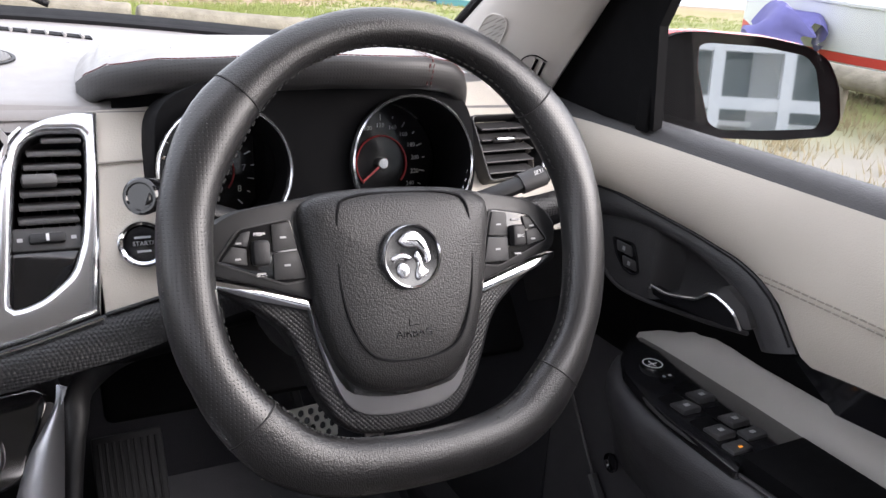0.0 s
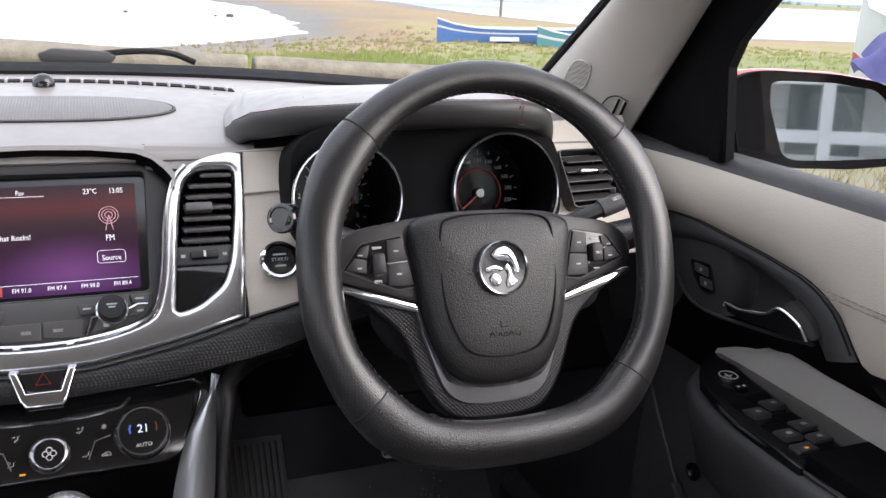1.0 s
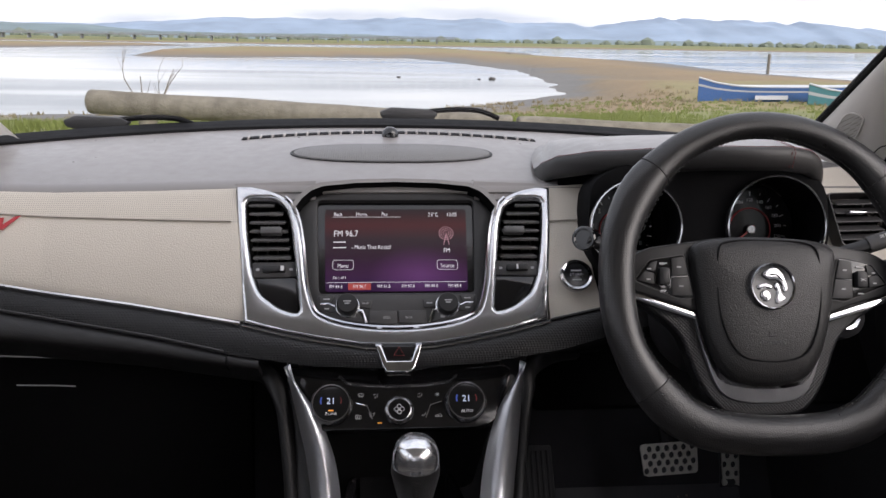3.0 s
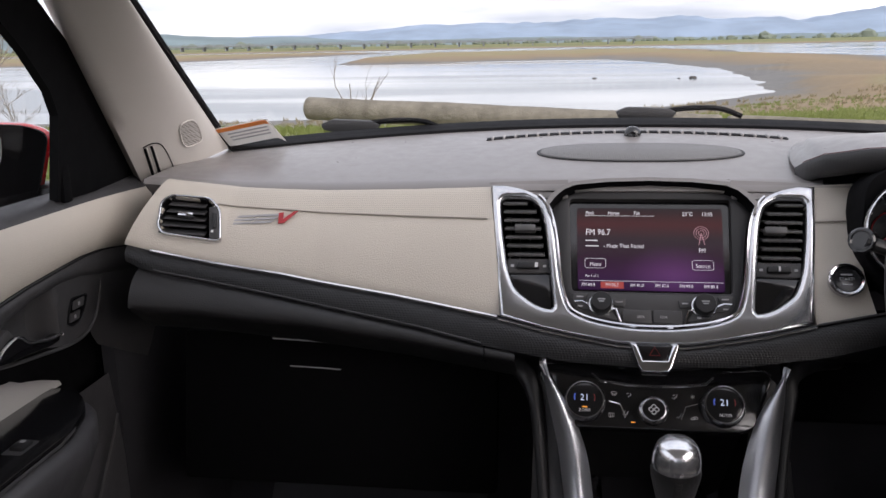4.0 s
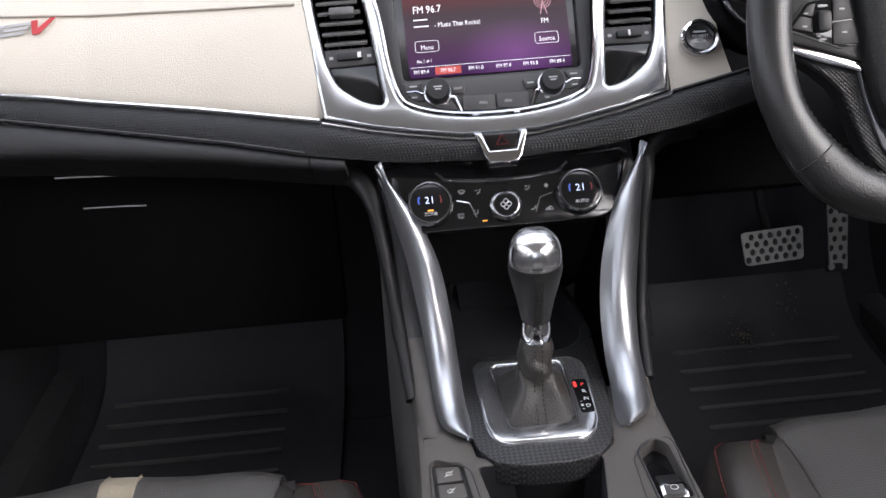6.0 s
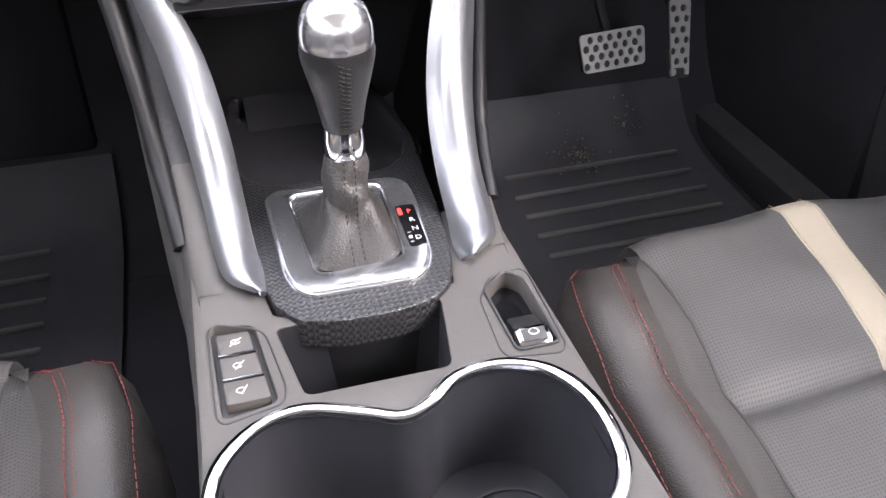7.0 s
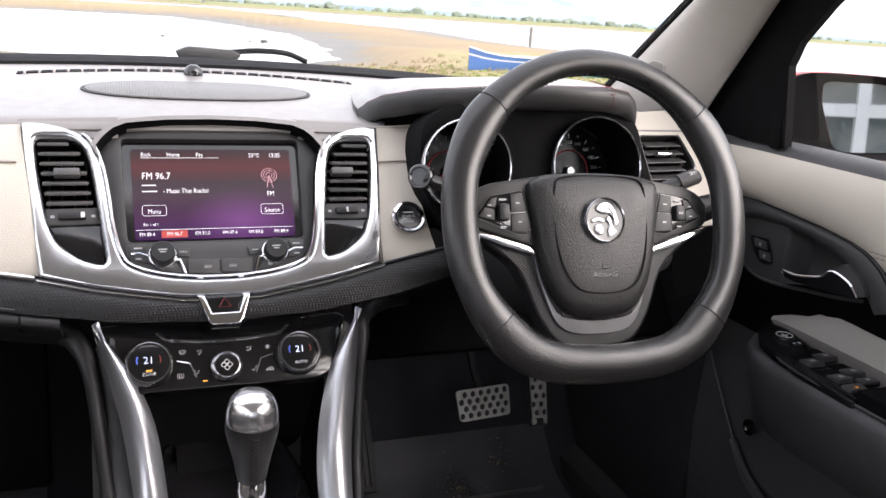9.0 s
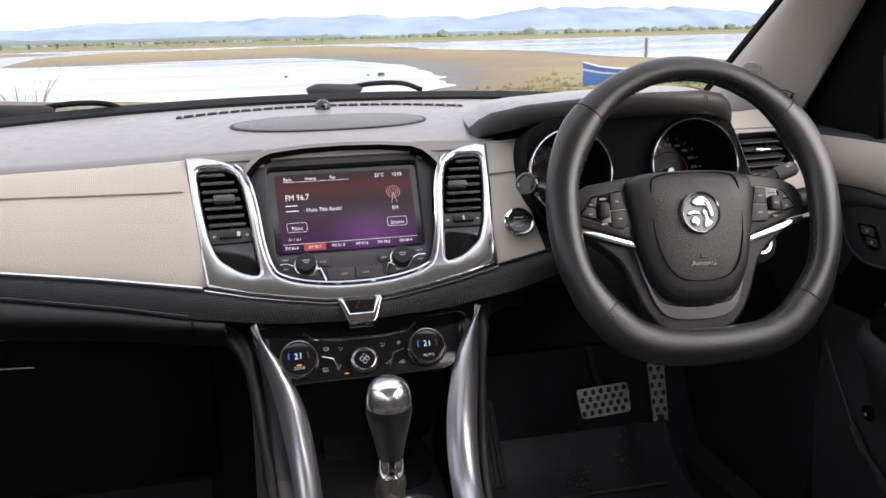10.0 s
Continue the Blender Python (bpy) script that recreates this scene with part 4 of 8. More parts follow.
dots("print", [(0, 0.0055, 0.013, 0.0018), (0, -0.0065, 0.011, 0.0018)], 0.0042, 0.0046, M_GREYPRINT, st)

# ---- passenger end vent and badge ----
pv = thing("air_vent", "black slatted end vent with a chrome edge", "air vent", PVENT, group="dashboard air vents")
lo = PVENT_LOOP
li = [p * 0.94 for p in lo]
part("surround", plate(lo, -0.02, 0.003, holes=[li], bevel=0.001), M_SILVER, pv, "chrome surround")
part("back", plate(li, -0.045, -0.04), M_SEAL, pv)
part("duct", grid([[(p.x, p.y, z) for p in li] for z in (-0.04, 0.001)], close_u=True), M_BLACK, pv)
for k in range(5):
    part("slat", moved(box(0.060 - 0.003 * k, 0.0022, 0.016, 0, 0, 0, 0.0008, 1), pose(-0.008, -0.0185 + 0.0098 * k, -0.006, 40)), M_DARK, pv)
part("tab", box(0.020, 0.006, 0.012, -0.006, 0.002, 0.002, 0.002), M_CHROME, pv, "bright tab")
part("wheel_strip", moved(box(0.013, 0.046, 0.006, 0, 0, 0, 0.002), pose(0.0315, -0.005, 0.0, 0, 0, 10)), M_DARK, pv)
part("thumbwheel", moved(box(0.006, 0.022, 0.006, 0, 0, 0, 0.0015), pose(0.032, -0.003, 0.003, 0, 0, 10)), M_BLACK, pv, "ribbed thumbwheel")
part("mark", box(0.003, 0.003, 0.001, 0.0315, -0.018, 0.0034), M_WHITE, pv)

bd = thing("embroidered_badge", "grey and red embroidered badge on beige leatherette", "badge", FASCIA @ Matrix.Translation((-0.487, 0.123, 0.0022)) @ Matrix.Rotation(radians(4), 4, "Z") @ Matrix.Diagonal((0.95, 0.80, 1, 1)))
for k, (x0, x1) in enumerate(((-0.052, -0.022), (-0.020, 0.008))):
    for y in (0.006, 0.0, -0.006):
        part("slash", plate([(x0 + y * 0.9, y - 0.0018), (x1 + y * 0.9, y - 0.0018), (x1 + 0.005 + y * 0.9, y + 0.0018), (x0 + 0.005 + y * 0.9, y + 0.0018)], 0, 0.0012), M_GREYPRINT, bd)
part("tick", plate([(0.014, 0.009), (0.021, 0.009), (0.020, -0.003), (0.035, 0.010), (0.041, 0.010), (0.021, -0.010), (0.014, -0.010)], 0, 0.0014), M_REDBADGE, bd, "red tick shape")

# right end vent
rv = thing("air_vent", "black slatted end vent with a silver tab", "air vent", RVENT, group="dashboard air vents")
lo = RVENT_LOOP
li = [p * 0.95 for p in lo]
part("surround", plate(lo, -0.02, 0.003, holes=[li], bevel=0.001), M_DARK, rv, "dark surround")
part("bright_edge", cord([Vector((p.x, p.y, 0.0032)) for p in lo[5:14]], 0.0012, 5), M_CHROME, rv, "chrome edge")
part("back", plate(li, -0.045, -0.04), M_SEAL, rv)
part("duct", grid([[(p.x, p.y, z) for p in li] for z in (-0.04, 0.001)], close_u=True), M_BLACK, rv)
for k in range(5):
    part("slat", moved(box(0.068 - 0.004 * abs(k - 2), 0.0018, 0.016, 0, 0, 0, 0.0006, 1), pose(-0.003, -0.024 + 0.0115 * k, -0.006, 38)), M_DARK, rv)
part("tab", box(0.026, 0.005, 0.010, -0.008, 0.006, 0.002, 0.002), M_CHROME, rv, "silver tab")

# ---- instrument cluster ----
ic = thing("instrument_cluster", "dark instrument cluster with two round dials", "instrument cluster", Matrix.Translation((0.37, 1.05, 0.94)))
DIAL_TILT = 12
# Backing, cheek, tubes and shroud are near-black for the hood's shade.
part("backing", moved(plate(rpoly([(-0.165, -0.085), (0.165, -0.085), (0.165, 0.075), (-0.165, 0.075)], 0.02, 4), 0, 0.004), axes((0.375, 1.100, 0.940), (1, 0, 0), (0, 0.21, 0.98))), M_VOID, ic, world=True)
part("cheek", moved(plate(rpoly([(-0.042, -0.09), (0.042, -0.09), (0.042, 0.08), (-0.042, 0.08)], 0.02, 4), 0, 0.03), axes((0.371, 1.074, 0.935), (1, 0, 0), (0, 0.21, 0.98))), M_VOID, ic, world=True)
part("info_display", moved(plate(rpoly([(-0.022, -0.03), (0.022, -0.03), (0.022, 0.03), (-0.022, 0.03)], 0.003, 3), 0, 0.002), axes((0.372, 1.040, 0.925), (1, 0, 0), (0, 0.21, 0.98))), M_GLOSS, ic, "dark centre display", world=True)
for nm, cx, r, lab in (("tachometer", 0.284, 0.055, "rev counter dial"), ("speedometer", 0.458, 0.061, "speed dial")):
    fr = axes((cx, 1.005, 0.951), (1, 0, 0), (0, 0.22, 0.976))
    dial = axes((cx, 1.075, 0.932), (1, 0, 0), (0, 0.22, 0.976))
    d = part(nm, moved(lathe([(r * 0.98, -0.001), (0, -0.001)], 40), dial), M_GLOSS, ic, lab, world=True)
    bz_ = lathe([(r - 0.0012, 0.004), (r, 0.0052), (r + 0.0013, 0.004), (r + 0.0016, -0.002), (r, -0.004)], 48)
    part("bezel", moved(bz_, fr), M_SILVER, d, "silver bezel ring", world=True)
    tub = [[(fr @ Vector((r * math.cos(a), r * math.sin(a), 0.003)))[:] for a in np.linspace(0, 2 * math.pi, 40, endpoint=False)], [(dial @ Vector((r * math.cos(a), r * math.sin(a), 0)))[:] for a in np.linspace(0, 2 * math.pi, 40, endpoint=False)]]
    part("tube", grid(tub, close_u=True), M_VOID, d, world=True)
    ticks = bmesh.new()
    for k in range(17):
        a = radians(225 - 270 * k / 16)
        L = 0.006 if k % 2 == 0 else 0.003
        merged(ticks, moved(box(L, 0.0009, 0.0004), Matrix.Rotation(a, 4, "Z") @ Matrix.Translation((r * 0.80 - L / 2, 0, 0.0008))))
    part("ticks", moved(ticks, dial), M_WHITE, d, world=True)
    labels = (["1", "2", "3", "4", "5", "6", "7", "8"] if r < 0.06 else ["20", "40", "60", "80", "100", "120", "140", "160", "180", "200", "220", "240"])
    for k, s in enumerate(labels):
        a = radians(225 - 270 * (k + 0.6) / len(labels)) if r < 0.06 else radians(205 - 250 * (k + 0.5) / len(labels))
        part("number", moved(words(s, 0.0085 if r < 0.06 else 0.0062, r * 0.62 * math.cos(a), r * 0.62 * math.sin(a) - 0.002, 0.0008, "CENTER"), dial), M_WHITE, d, world=True, smooth=False)
    part("inner_ring", moved(cord([(r * 0.45 * math.cos(a), r * 0.45 * math.sin(a), 0.001) for a in np.linspace(-0.7, 3.9, 40)], 0.0008, 4), dial), M_REDBADGE, d, "thin red ring", world=True)
    part("hub", moved(lathe([(0.0060, 0), (0.0060, 0.005), (0.005, 0.006), (0, 0.006)], 24), dial), M_SILVER, d, "silver needle hub", world=True)
    nd = moved(box(r * 0.42, 0.0018, 0.001, -r * 0.24, 0, 0.004), Matrix.Rotation(radians(38), 4, "Z"))
    part("needle", moved(nd, dial), M_REDBADGE, d, "red needle", world=True)

shroud = axes((0.371, 1.012, 0.950), (1, 0, 0), (0, 0.22, 0.976))
so_ = rpoly([(-0.140, 0.055), (-0.10, 0.075), (0.12, 0.080), (0.155, 0.05), (0.160, -0.03), (0.120, -0.085), (-0.10, -0.085), (-0.146, -0.03)], 0.03, 5)
hs = [[((c_ - 0.371) + r_ * math.cos(a), r_ * math.sin(a)) for a in np.linspace(0, 2 * math.pi, 40, endpoint=False)] for c_, r_ in ((0.284, 0.055), (0.458, 0.061))]
part("shroud", moved(plate(so_, -0.06, 0.0, holes=hs, bevel=0.002), shroud), M_VOID, ic, "black moulded shroud, hood shade in its colour", world=True)

# ---- steering wheel ----
sw = thing("steering_wheel", "black leather flat-bottomed steering wheel with silver inserts", "steering wheel", WHEEL @ Matrix.Rotation(radians(-1.5), 4, "Z"))
half = [(0, 0.1690), (0.048, 0.1622), (0.096, 0.1385), (0.135, 0.099), (0.1575, 0.050), (0.1625, 0.0), (0.157, -0.047), (0.1425, -0.083), (0.122, -0.1115), (0.097, -0.1340), (0.066, -0.1465), (0.030, -0.1510)]
loop = [(x, y, 0) for x, y in half] + [(0, -0.1520, 0)] + [(-x, y, 0) for x, y in reversed(half[1:])]
rim_path = spl(loop, 5, closed=True)
rows = []
nR = len(rim_path)
for i, p in enumerate(rim_path):
    d = (rim_path[(i + 1) % nR] - rim_path[i - 1]).normalized()
    s = d.cross(Vector((0, 0, 1)))
    ang = math.atan2(p.y, p.x)
    thick = 0.0143 + 0.0042 * abs(math.cos(ang)) ** 2 + (0.0062 if p.y < -0.07 else 0.0) * min(1, (-p.y - 0.07) / 0.05)
    thumb = 0.0035 * math.exp(-((abs(p.x) - 0.135) / 0.03) ** 2) * math.exp(-((p.y - 0.095) / 0.04) ** 2)
    rows.append([p + s * ((thick + thumb) * math.cos(a)) + Vector((0, 0, (0.0155 + 0.3 * thumb) * math.sin(a) * (1 + 0.08 * math.cos(a)))) for a in np.linspace(0, 2 * math.pi, 20, endpoint=False)])
def rim_index(ax, ay):
    return min(range(nR), key=lambda i: (rim_path[i].x - ax) ** 2 + (rim_path[i].y - ay) ** 2)


cuts = sorted(rim_index(ax, ay) for ax, ay in ((-0.12, 0.121), (0.12, 0.121), (-0.128, -0.106), (0.128, -0.106)))
rim = None
for k in range(4):
    a, b = cuts[k], cuts[(k + 1) % 4]
    run = [rows[i % nR] for i in range(a, (b if b > a else b + nR) + 1)]
    side_grip = abs(rim_path[((a + (b if b > a else b + nR)) // 2) % nR].x) > 0.1
    piece = part("rim_section", grid(run, close_u=True), M_RIM_HOLES if side_grip else M_LEATHER, sw, "perforated black leather side grip" if side_grip else "black grained leather rim", angle=80)
    rim = rim or piece


def rim_seam(ax, ay):
    k = min(range(nR), key=lambda i: (rim_path[i].x - ax) ** 2 + (rim_path[i].y - ay) ** 2)
    c = rim_path[k]
    part("seam", cord([c + (Vector(q) - c) * 1.012 for q in rows[k]], 0.0007, 5, True), M_DARK_THREAD, rim)
    return k


for ax, ay in ((-0.12, 0.121), (0.12, 0.121), (-0.128, -0.106), (0.128, -0.106)):
    rim_seam(ax, ay)
inner_line = [min((Vector(q) for q in rows[i]), key=lambda q: q.xy.length) for i in range(nR)]
for lo_, hi_ in ((0.0, 0.16), (0.84, 1.0), (0.22, 0.42), (0.58, 0.78)):
    pts = [inner_line[i] + Vector((0, 0, 0.004)) for i in range(int(lo_ * nR), int(hi_ * nR))]
    part("stitching", stitches(pts, 0.0035, 0.0028, 0.0008), M_DARK_THREAD, rim)

hubh = [(0, 0.0525), (0.048, 0.0505), (0.070, 0.0455), (0.0785, 0.034), (0.0745, -0.005), (0.067, -0.045), (0.055, -0.078), (0.036, -0.098), (0.0, -0.104)]
hl = spl([(x, y, 0) for x, y in hubh] + [(-x, y, 0) for x, y in reversed(hubh[1:-1])], 4, closed=True)
c0 = Vector((0, -0.02, 0))
rows = [[c0 + (p - c0) * f + Vector((0, 0, z)) for p in hl] for f, z in ((1.0, -0.045), (1.0, -0.019), (0.975, -0.011), (0.92, -0.0065), (0.82, -0.0035), (0.6, 0.0), (0.3, 0.0015), (0.001, 0.002))]
hub = part("hub", grid(rows, close_u=True), M_AIRBAG, sw, "grained black airbag cover", angle=60)
gl = [Vector((p.x * 1.07, p.y, 0)) for p in spl([(0, 0.0475, 0), (0.038, 0.0455, 0), (0.050, 0.034, 0), (0.0515, -0.010, 0), (0.045, -0.048, 0), (0.030, -0.072, 0), (0, -0.078, 0), (-0.030, -0.072, 0), (-0.045, -0.048, 0), (-0.0515, -0.010, 0), (-0.050, 0.034, 0), (-0.038, 0.0455, 0)], 5, closed=True)]


def hub_height(p):
    q = max(abs(p.x) / 0.0715, (abs(p.y + 0.02)) / (0.0725 if p.y > -0.02 else 0.084))
    return lerp_x([(0, 0.002), (0.3, 0.0015), (0.6, 0.0), (0.82, -0.0035), (0.92, -0.0065), (1, -0.015)], q)


part("seam", cord([p + Vector((0, 0, hub_height(p) - 0.0002)) for p in gl], 0.0011, 5, True), M_SEAL, hub, "moulded seam line")
part("print", words("AIRBAG", 0.0088, 0, -0.061, 0.0007, "CENTER"), M_GLOSS, hub, smooth=False)
part("print", cord([(-0.004, -0.047, 0.0010), (-0.004, -0.052, 0.0010), (0.004, -0.052, 0.0008)], 0.0006, 4), M_SEAL, hub)
M_EMBLEM = material("emblem_chrome", (0.60, 0.60, 0.62), 0.16, 1.0)
BADGE = Matrix.Translation((0.0, -0.001, -0.0125))
em = part("emblem", moved(lathe([(0.0, 0.0165), (0.0205, 0.0170), (0.0222, 0.0172)], 40), BADGE), M_GLOSS, sw, "round dark emblem with a plain chrome shape")
part("ring", moved(lathe([(0.0216, 0.016), (0.0220, 0.0190), (0.0232, 0.0196), (0.0243, 0.0178), (0.0245, 0.0140)], 40), BADGE), M_EMBLEM, em)


def relief(pts, top=0.0066):
    """A rounded chrome shape standing on the emblem."""
    out_ = [(p.x, p.y - 0.001) for p in spl([(x * 0.001, y * 0.001, 0) for x, y in pts], 4, closed=True)]
    part("relief", plate(out_, 0.0035, top, bevel=0.0012, seg=3), M_EMBLEM, em)


relief([(-6, 17), (2, 19), (9, 14), (13, 6), (15, -3), (11, -6), (9, 1), (4, 6), (-2, 6), (-8, 8), (-11, 12)])
relief([(4, 4), (7, -1), (9, -8), (13, -12), (9, -16), (3, -18), (2, -12), (4, -6), (1, 0)], 0.0062)
relief([(-17, 0), (-9, 3), (-1, 0), (-3, -3), (-9, -2), (-15, -4)], 0.0060)
relief([(-8.5, -4), (-4, -7), (-3, -12), (-6, -16), (-10, -15.5), (-13, -12), (-13, -7)], 0.0064)
part("groove", cord([(-0.004, 0.011, 0.0068), (0.004, 0.0105, 0.0069), (0.010, 0.004, 0.0068)], 0.0007, 5), M_GLOSS, em)

LOW = Matrix.Translation((0, 0, -0.020))
for sd in (-1, 1):
    q = [(-0.150, 0.016), (-0.140, 0.0305), (-0.122, 0.0395), (-0.060, 0.049), (-0.060, -0.030), (-0.074, -0.0270), (-0.108, -0.0150), (-0.146, -0.004)]
    if sd > 0:
        q = [(-x, y) for x, y in reversed(q)]
    spoke = part("spoke", moved(plate(rpoly(q, 0.007, 3), -0.022, 0.0005, bevel=0.003), LOW), M_SPOKE, sw, "dark spoke with buttons")
    q = [(-0.1385, 0.004), (-0.1215, 0.0260), (-0.084, 0.0320), (-0.0735, -0.0125), (-0.090, -0.0145)]
    if sd > 0:
        q = [(-x, y) for x, y in reversed(q)]
    pod_line = q
    pod = part("switch_pod", moved(plate(rpoly(q, 0.003, 2), 0.0002, 0.0020, bevel=0.0008), LOW), M_GLOSS, spoke)
    for b_ in (((-0.1355, 0.0045), (-0.1275, 0.0145), (-0.117, 0.0125), (-0.117, 0.0005)), ((-0.1265, 0.0155), (-0.1205, 0.0235), (-0.1135, 0.0250), (-0.1165, 0.0135)), ((-0.0985, 0.0282), (-0.0850, 0.0302), (-0.0800, 0.0105), (-0.0985, 0.0092)), ((-0.0985, 0.0080), (-0.0798, 0.0092), (-0.0752, -0.0112), (-0.0985, -0.0110))):
        q = [(-x, y) for x, y in reversed(b_)] if sd > 0 else b_
        part("button", moved(plate(rpoly(q, 0.0012, 2), 0.0018, 0.0034, bevel=0.0005), LOW), M_BLACK, pod)
    part("pod_rim", moved(cord([Vector((p[0], p[1], 0.0012)) for p in rpoly(pod_line, 0.003, 2)], 0.0009, 5, True), LOW), M_DARK, pod)
    part("rocker", moved(box(0.0125, 0.018, 0.010, sd * 0.1075, 0.009, 0.004, 0.003), LOW), M_BLACK, pod, "raised rocker")
    dots("print", [(sd * 0.1075, 0.0225, 0.008, 0.0014), (sd * 0.1075, -0.0058, 0.006, 0.0014), (sd * 0.0905, 0.0190, 0.0045, 0.0014), (sd * 0.0885, -0.001, 0.0045, 0.0014), (sd * 0.1225, 0.0165, 0.004, 0.0012), (sd * 0.1235, 0.0055, 0.004, 0.0014)], 0.0032, 0.0037, M_GREYPRINT, pod, LOW)
    q = [(-0.146, -0.0060), (-0.110, -0.0165), (-0.0725, -0.0282), (-0.0715, -0.0362), (-0.110, -0.0250), (-0.145, -0.0122)]
    if sd > 0:
        q = [(-x, y) for x, y in reversed(q)]
    part("strip", moved(plate(rpoly(q, 0.002, 2), -0.012, 0.0012, bevel=0.001), LOW), M_CHROME, spoke, "chrome strip")
wo = [(-0.146, -0.009), (-0.108, -0.034), (-0.086, -0.056), (-0.069, -0.098), (-0.050, -0.126), (-0.028, -0.1345), (0, -0.136)]
wo = wo + [(-x, y) for x, y in reversed(wo[:-1])]
wo = [(p.x, p.y) for p in spl([(x, y, 0) for x, y in wo], 3)] + [(0.100, -0.012), (-0.100, -0.012)]
part("lower_spoke", moved(plate(wo, -0.026, -0.006, bevel=0.004, seg=3), LOW), M_WEAVE, sw, "black woven-texture lower spoke")
so = [(-0.074, -0.030), (-0.066, -0.062), (-0.053, -0.100), (-0.040, -0.115), (-0.022, -0.1205), (0, -0.1215)]
si = [(-0.071, -0.030), (-0.063, -0.062), (-0.047, -0.095), (-0.026, -0.103), (0, -0.105)]
so = [(p.x, p.y) for p in spl([(x, y, 0) for x, y in so + [(-x, y) for x, y in reversed(so[:-1])]], 3)]
si = [(p.x, p.y) for p in spl([(x, y, 0) for x, y in si + [(-x, y) for x, y in reversed(si[:-1])]], 3)]
M_SATIN_DARK = material("satin_grey_insert", (0.30, 0.30, 0.31), 0.33, 0.8, grain=(0.0007, 0.04), speckle=0.05)
part("insert", moved(plate(so + si[::-1], -0.012, -0.002, bevel=0.002), LOW), M_SATIN_DARK, sw, "satin dark silver insert")
part("column", moved(lathe([(0.055, -0.02), (0.060, -0.05), (0.075, -0.07), (0.08, -0.16)], 28), Matrix.Translation((0, -0.02, 0))), M_BLACK, sw, "black steering column shroud")

for tx, x, y, z in (("RES/+", -0.1075, 0.0210, 0.0036), ("SET/-", -0.1075, -0.0080, 0.0036), ("SRC", 0.1075, 0.0075, 0.0092)):
    part("print", moved(words(tx, 0.0036, x, y, z, "CENTER"), LOW), M_WHITE, sw, smooth=False)

# stalks
for pts, nm, lab in ((((0.43, 0.97, 0.905), (0.50, 0.957, 0.925), (0.540, 0.950, 0.940), (0.566, 0.946, 0.950)), "indicator_stalk", "black indicator stalk with white print"), (((0.32, 0.975, 0.905), (0.26, 0.962, 0.930), (0.227, 0.955, 0.943), (0.208, 0.951, 0.950)), "wiper_stalk", "black wiper stalk beside the wheel")):
    s_ = thing(nm, lab, "stalk", Matrix.Translation(pts[0]))
    part("lever", sweep(spl(pts, 4), circle(0.0105, 14, 1.0, 0.72), (0, 0, 1)), M_BLACK, s_, world=True)
    a, b = Vector(pts[-2]), Vector(pts[-1])
    if nm == "wiper_stalk":
        cap_ = axes(b, (0.82, -0.56, 0), (0.1, 0.2, 1.0))
        part("end_cap", moved(lathe([(0.0125, -0.02), (0.0140, 0.0), (0.0138, 0.004), (0.0122, 0.006), (0.0105, 0.006), (0.0095, 0.0048), (0.0, 0.0048)], 28), cap_), M_GLOSS, s_, "round end cap with a ring", world=True)
        continue
    part("end_collar", sweep([a.lerp(b, 0.05), a.lerp(b, 0.9)], circle(0.0122, 16, 1.0, 0.78), (0, 0, 1)), M_DARK, s_, world=True)
    cap_ = axes(a.lerp(b, 0.5) + Vector((0, -0.0085, 0.006)), (b - a).normalized(), (0, 0.45, 0.9))
    for tx_, dy_ in (("SET/", 0.0012), ("CLR", -0.0045)):
        part("print", moved(words(tx_, 0.0052, 0.002, dy_, 0.001, "CENTER"), cap_), M_WHITE, s_, world=True, smooth=False)
pr = thing("column_switch", "round black switch with a silver ring under the dash", "switch", axes((0.548, 0.985, 0.842), (1, 0, 0), (0, 0.35, 0.93)))
part("base", lathe([(0.03, -0.03), (0.026, 0.0), (0.016, 0.004)], 28), M_BLACK, pr)
part("ring", lathe([(0.012, 0.003), (0.0165, 0.003), (0.016, 0.007), (0.012, 0.006)], 28), M_SILVER, pr)
part("cap", lathe([(0.012, 0.003), (0.011, 0.008), (0, 0.0085)], 28), M_GLOSS, pr)

# ---- climate panel ----
cp = thing("climate_panel", "gloss black climate control panel with two dials", "climate control", CLIMATE)
out = [(-0.131, 0.036), (-0.126, 0.046), (-0.09, 0.049), (0.09, 0.049), (0.128, 0.046), (0.135, 0.036), (0.112, -0.020), (0.095, -0.027), (-0.092, -0.027), (-0.107, -0.020)]
part("panel", plate(rpoly(out, 0.008, 3), -0.02, 0.0, bevel=0.002), M_GLOSS, cp, "gloss black panel")
part("bright_line", cord([(-0.069, 0.036, 0.0005), (-0.060, 0.0275, 0.0005), (-0.03, 0.0240, 0.0005), (0, 0.0230, 0.0005), (0.03, 0.0240, 0.0005), (0.060, 0.0275, 0.0005), (0.069, 0.036, 0.0005)], 0.0019), M_SILVER, cp)
part("bright_line", cord([(-0.134, 0.041, 0.0005), (-0.126, 0.0465, 0.0005), (-0.10, 0.048, 0.0005)], 0.0008), M_CHROME, cp)
part("bright_line", cord([(0.134, 0.041, 0.0005), (0.126, 0.0465, 0.0005), (0.08, 0.043, 0.0005)], 0.0008), M_CHROME, cp)
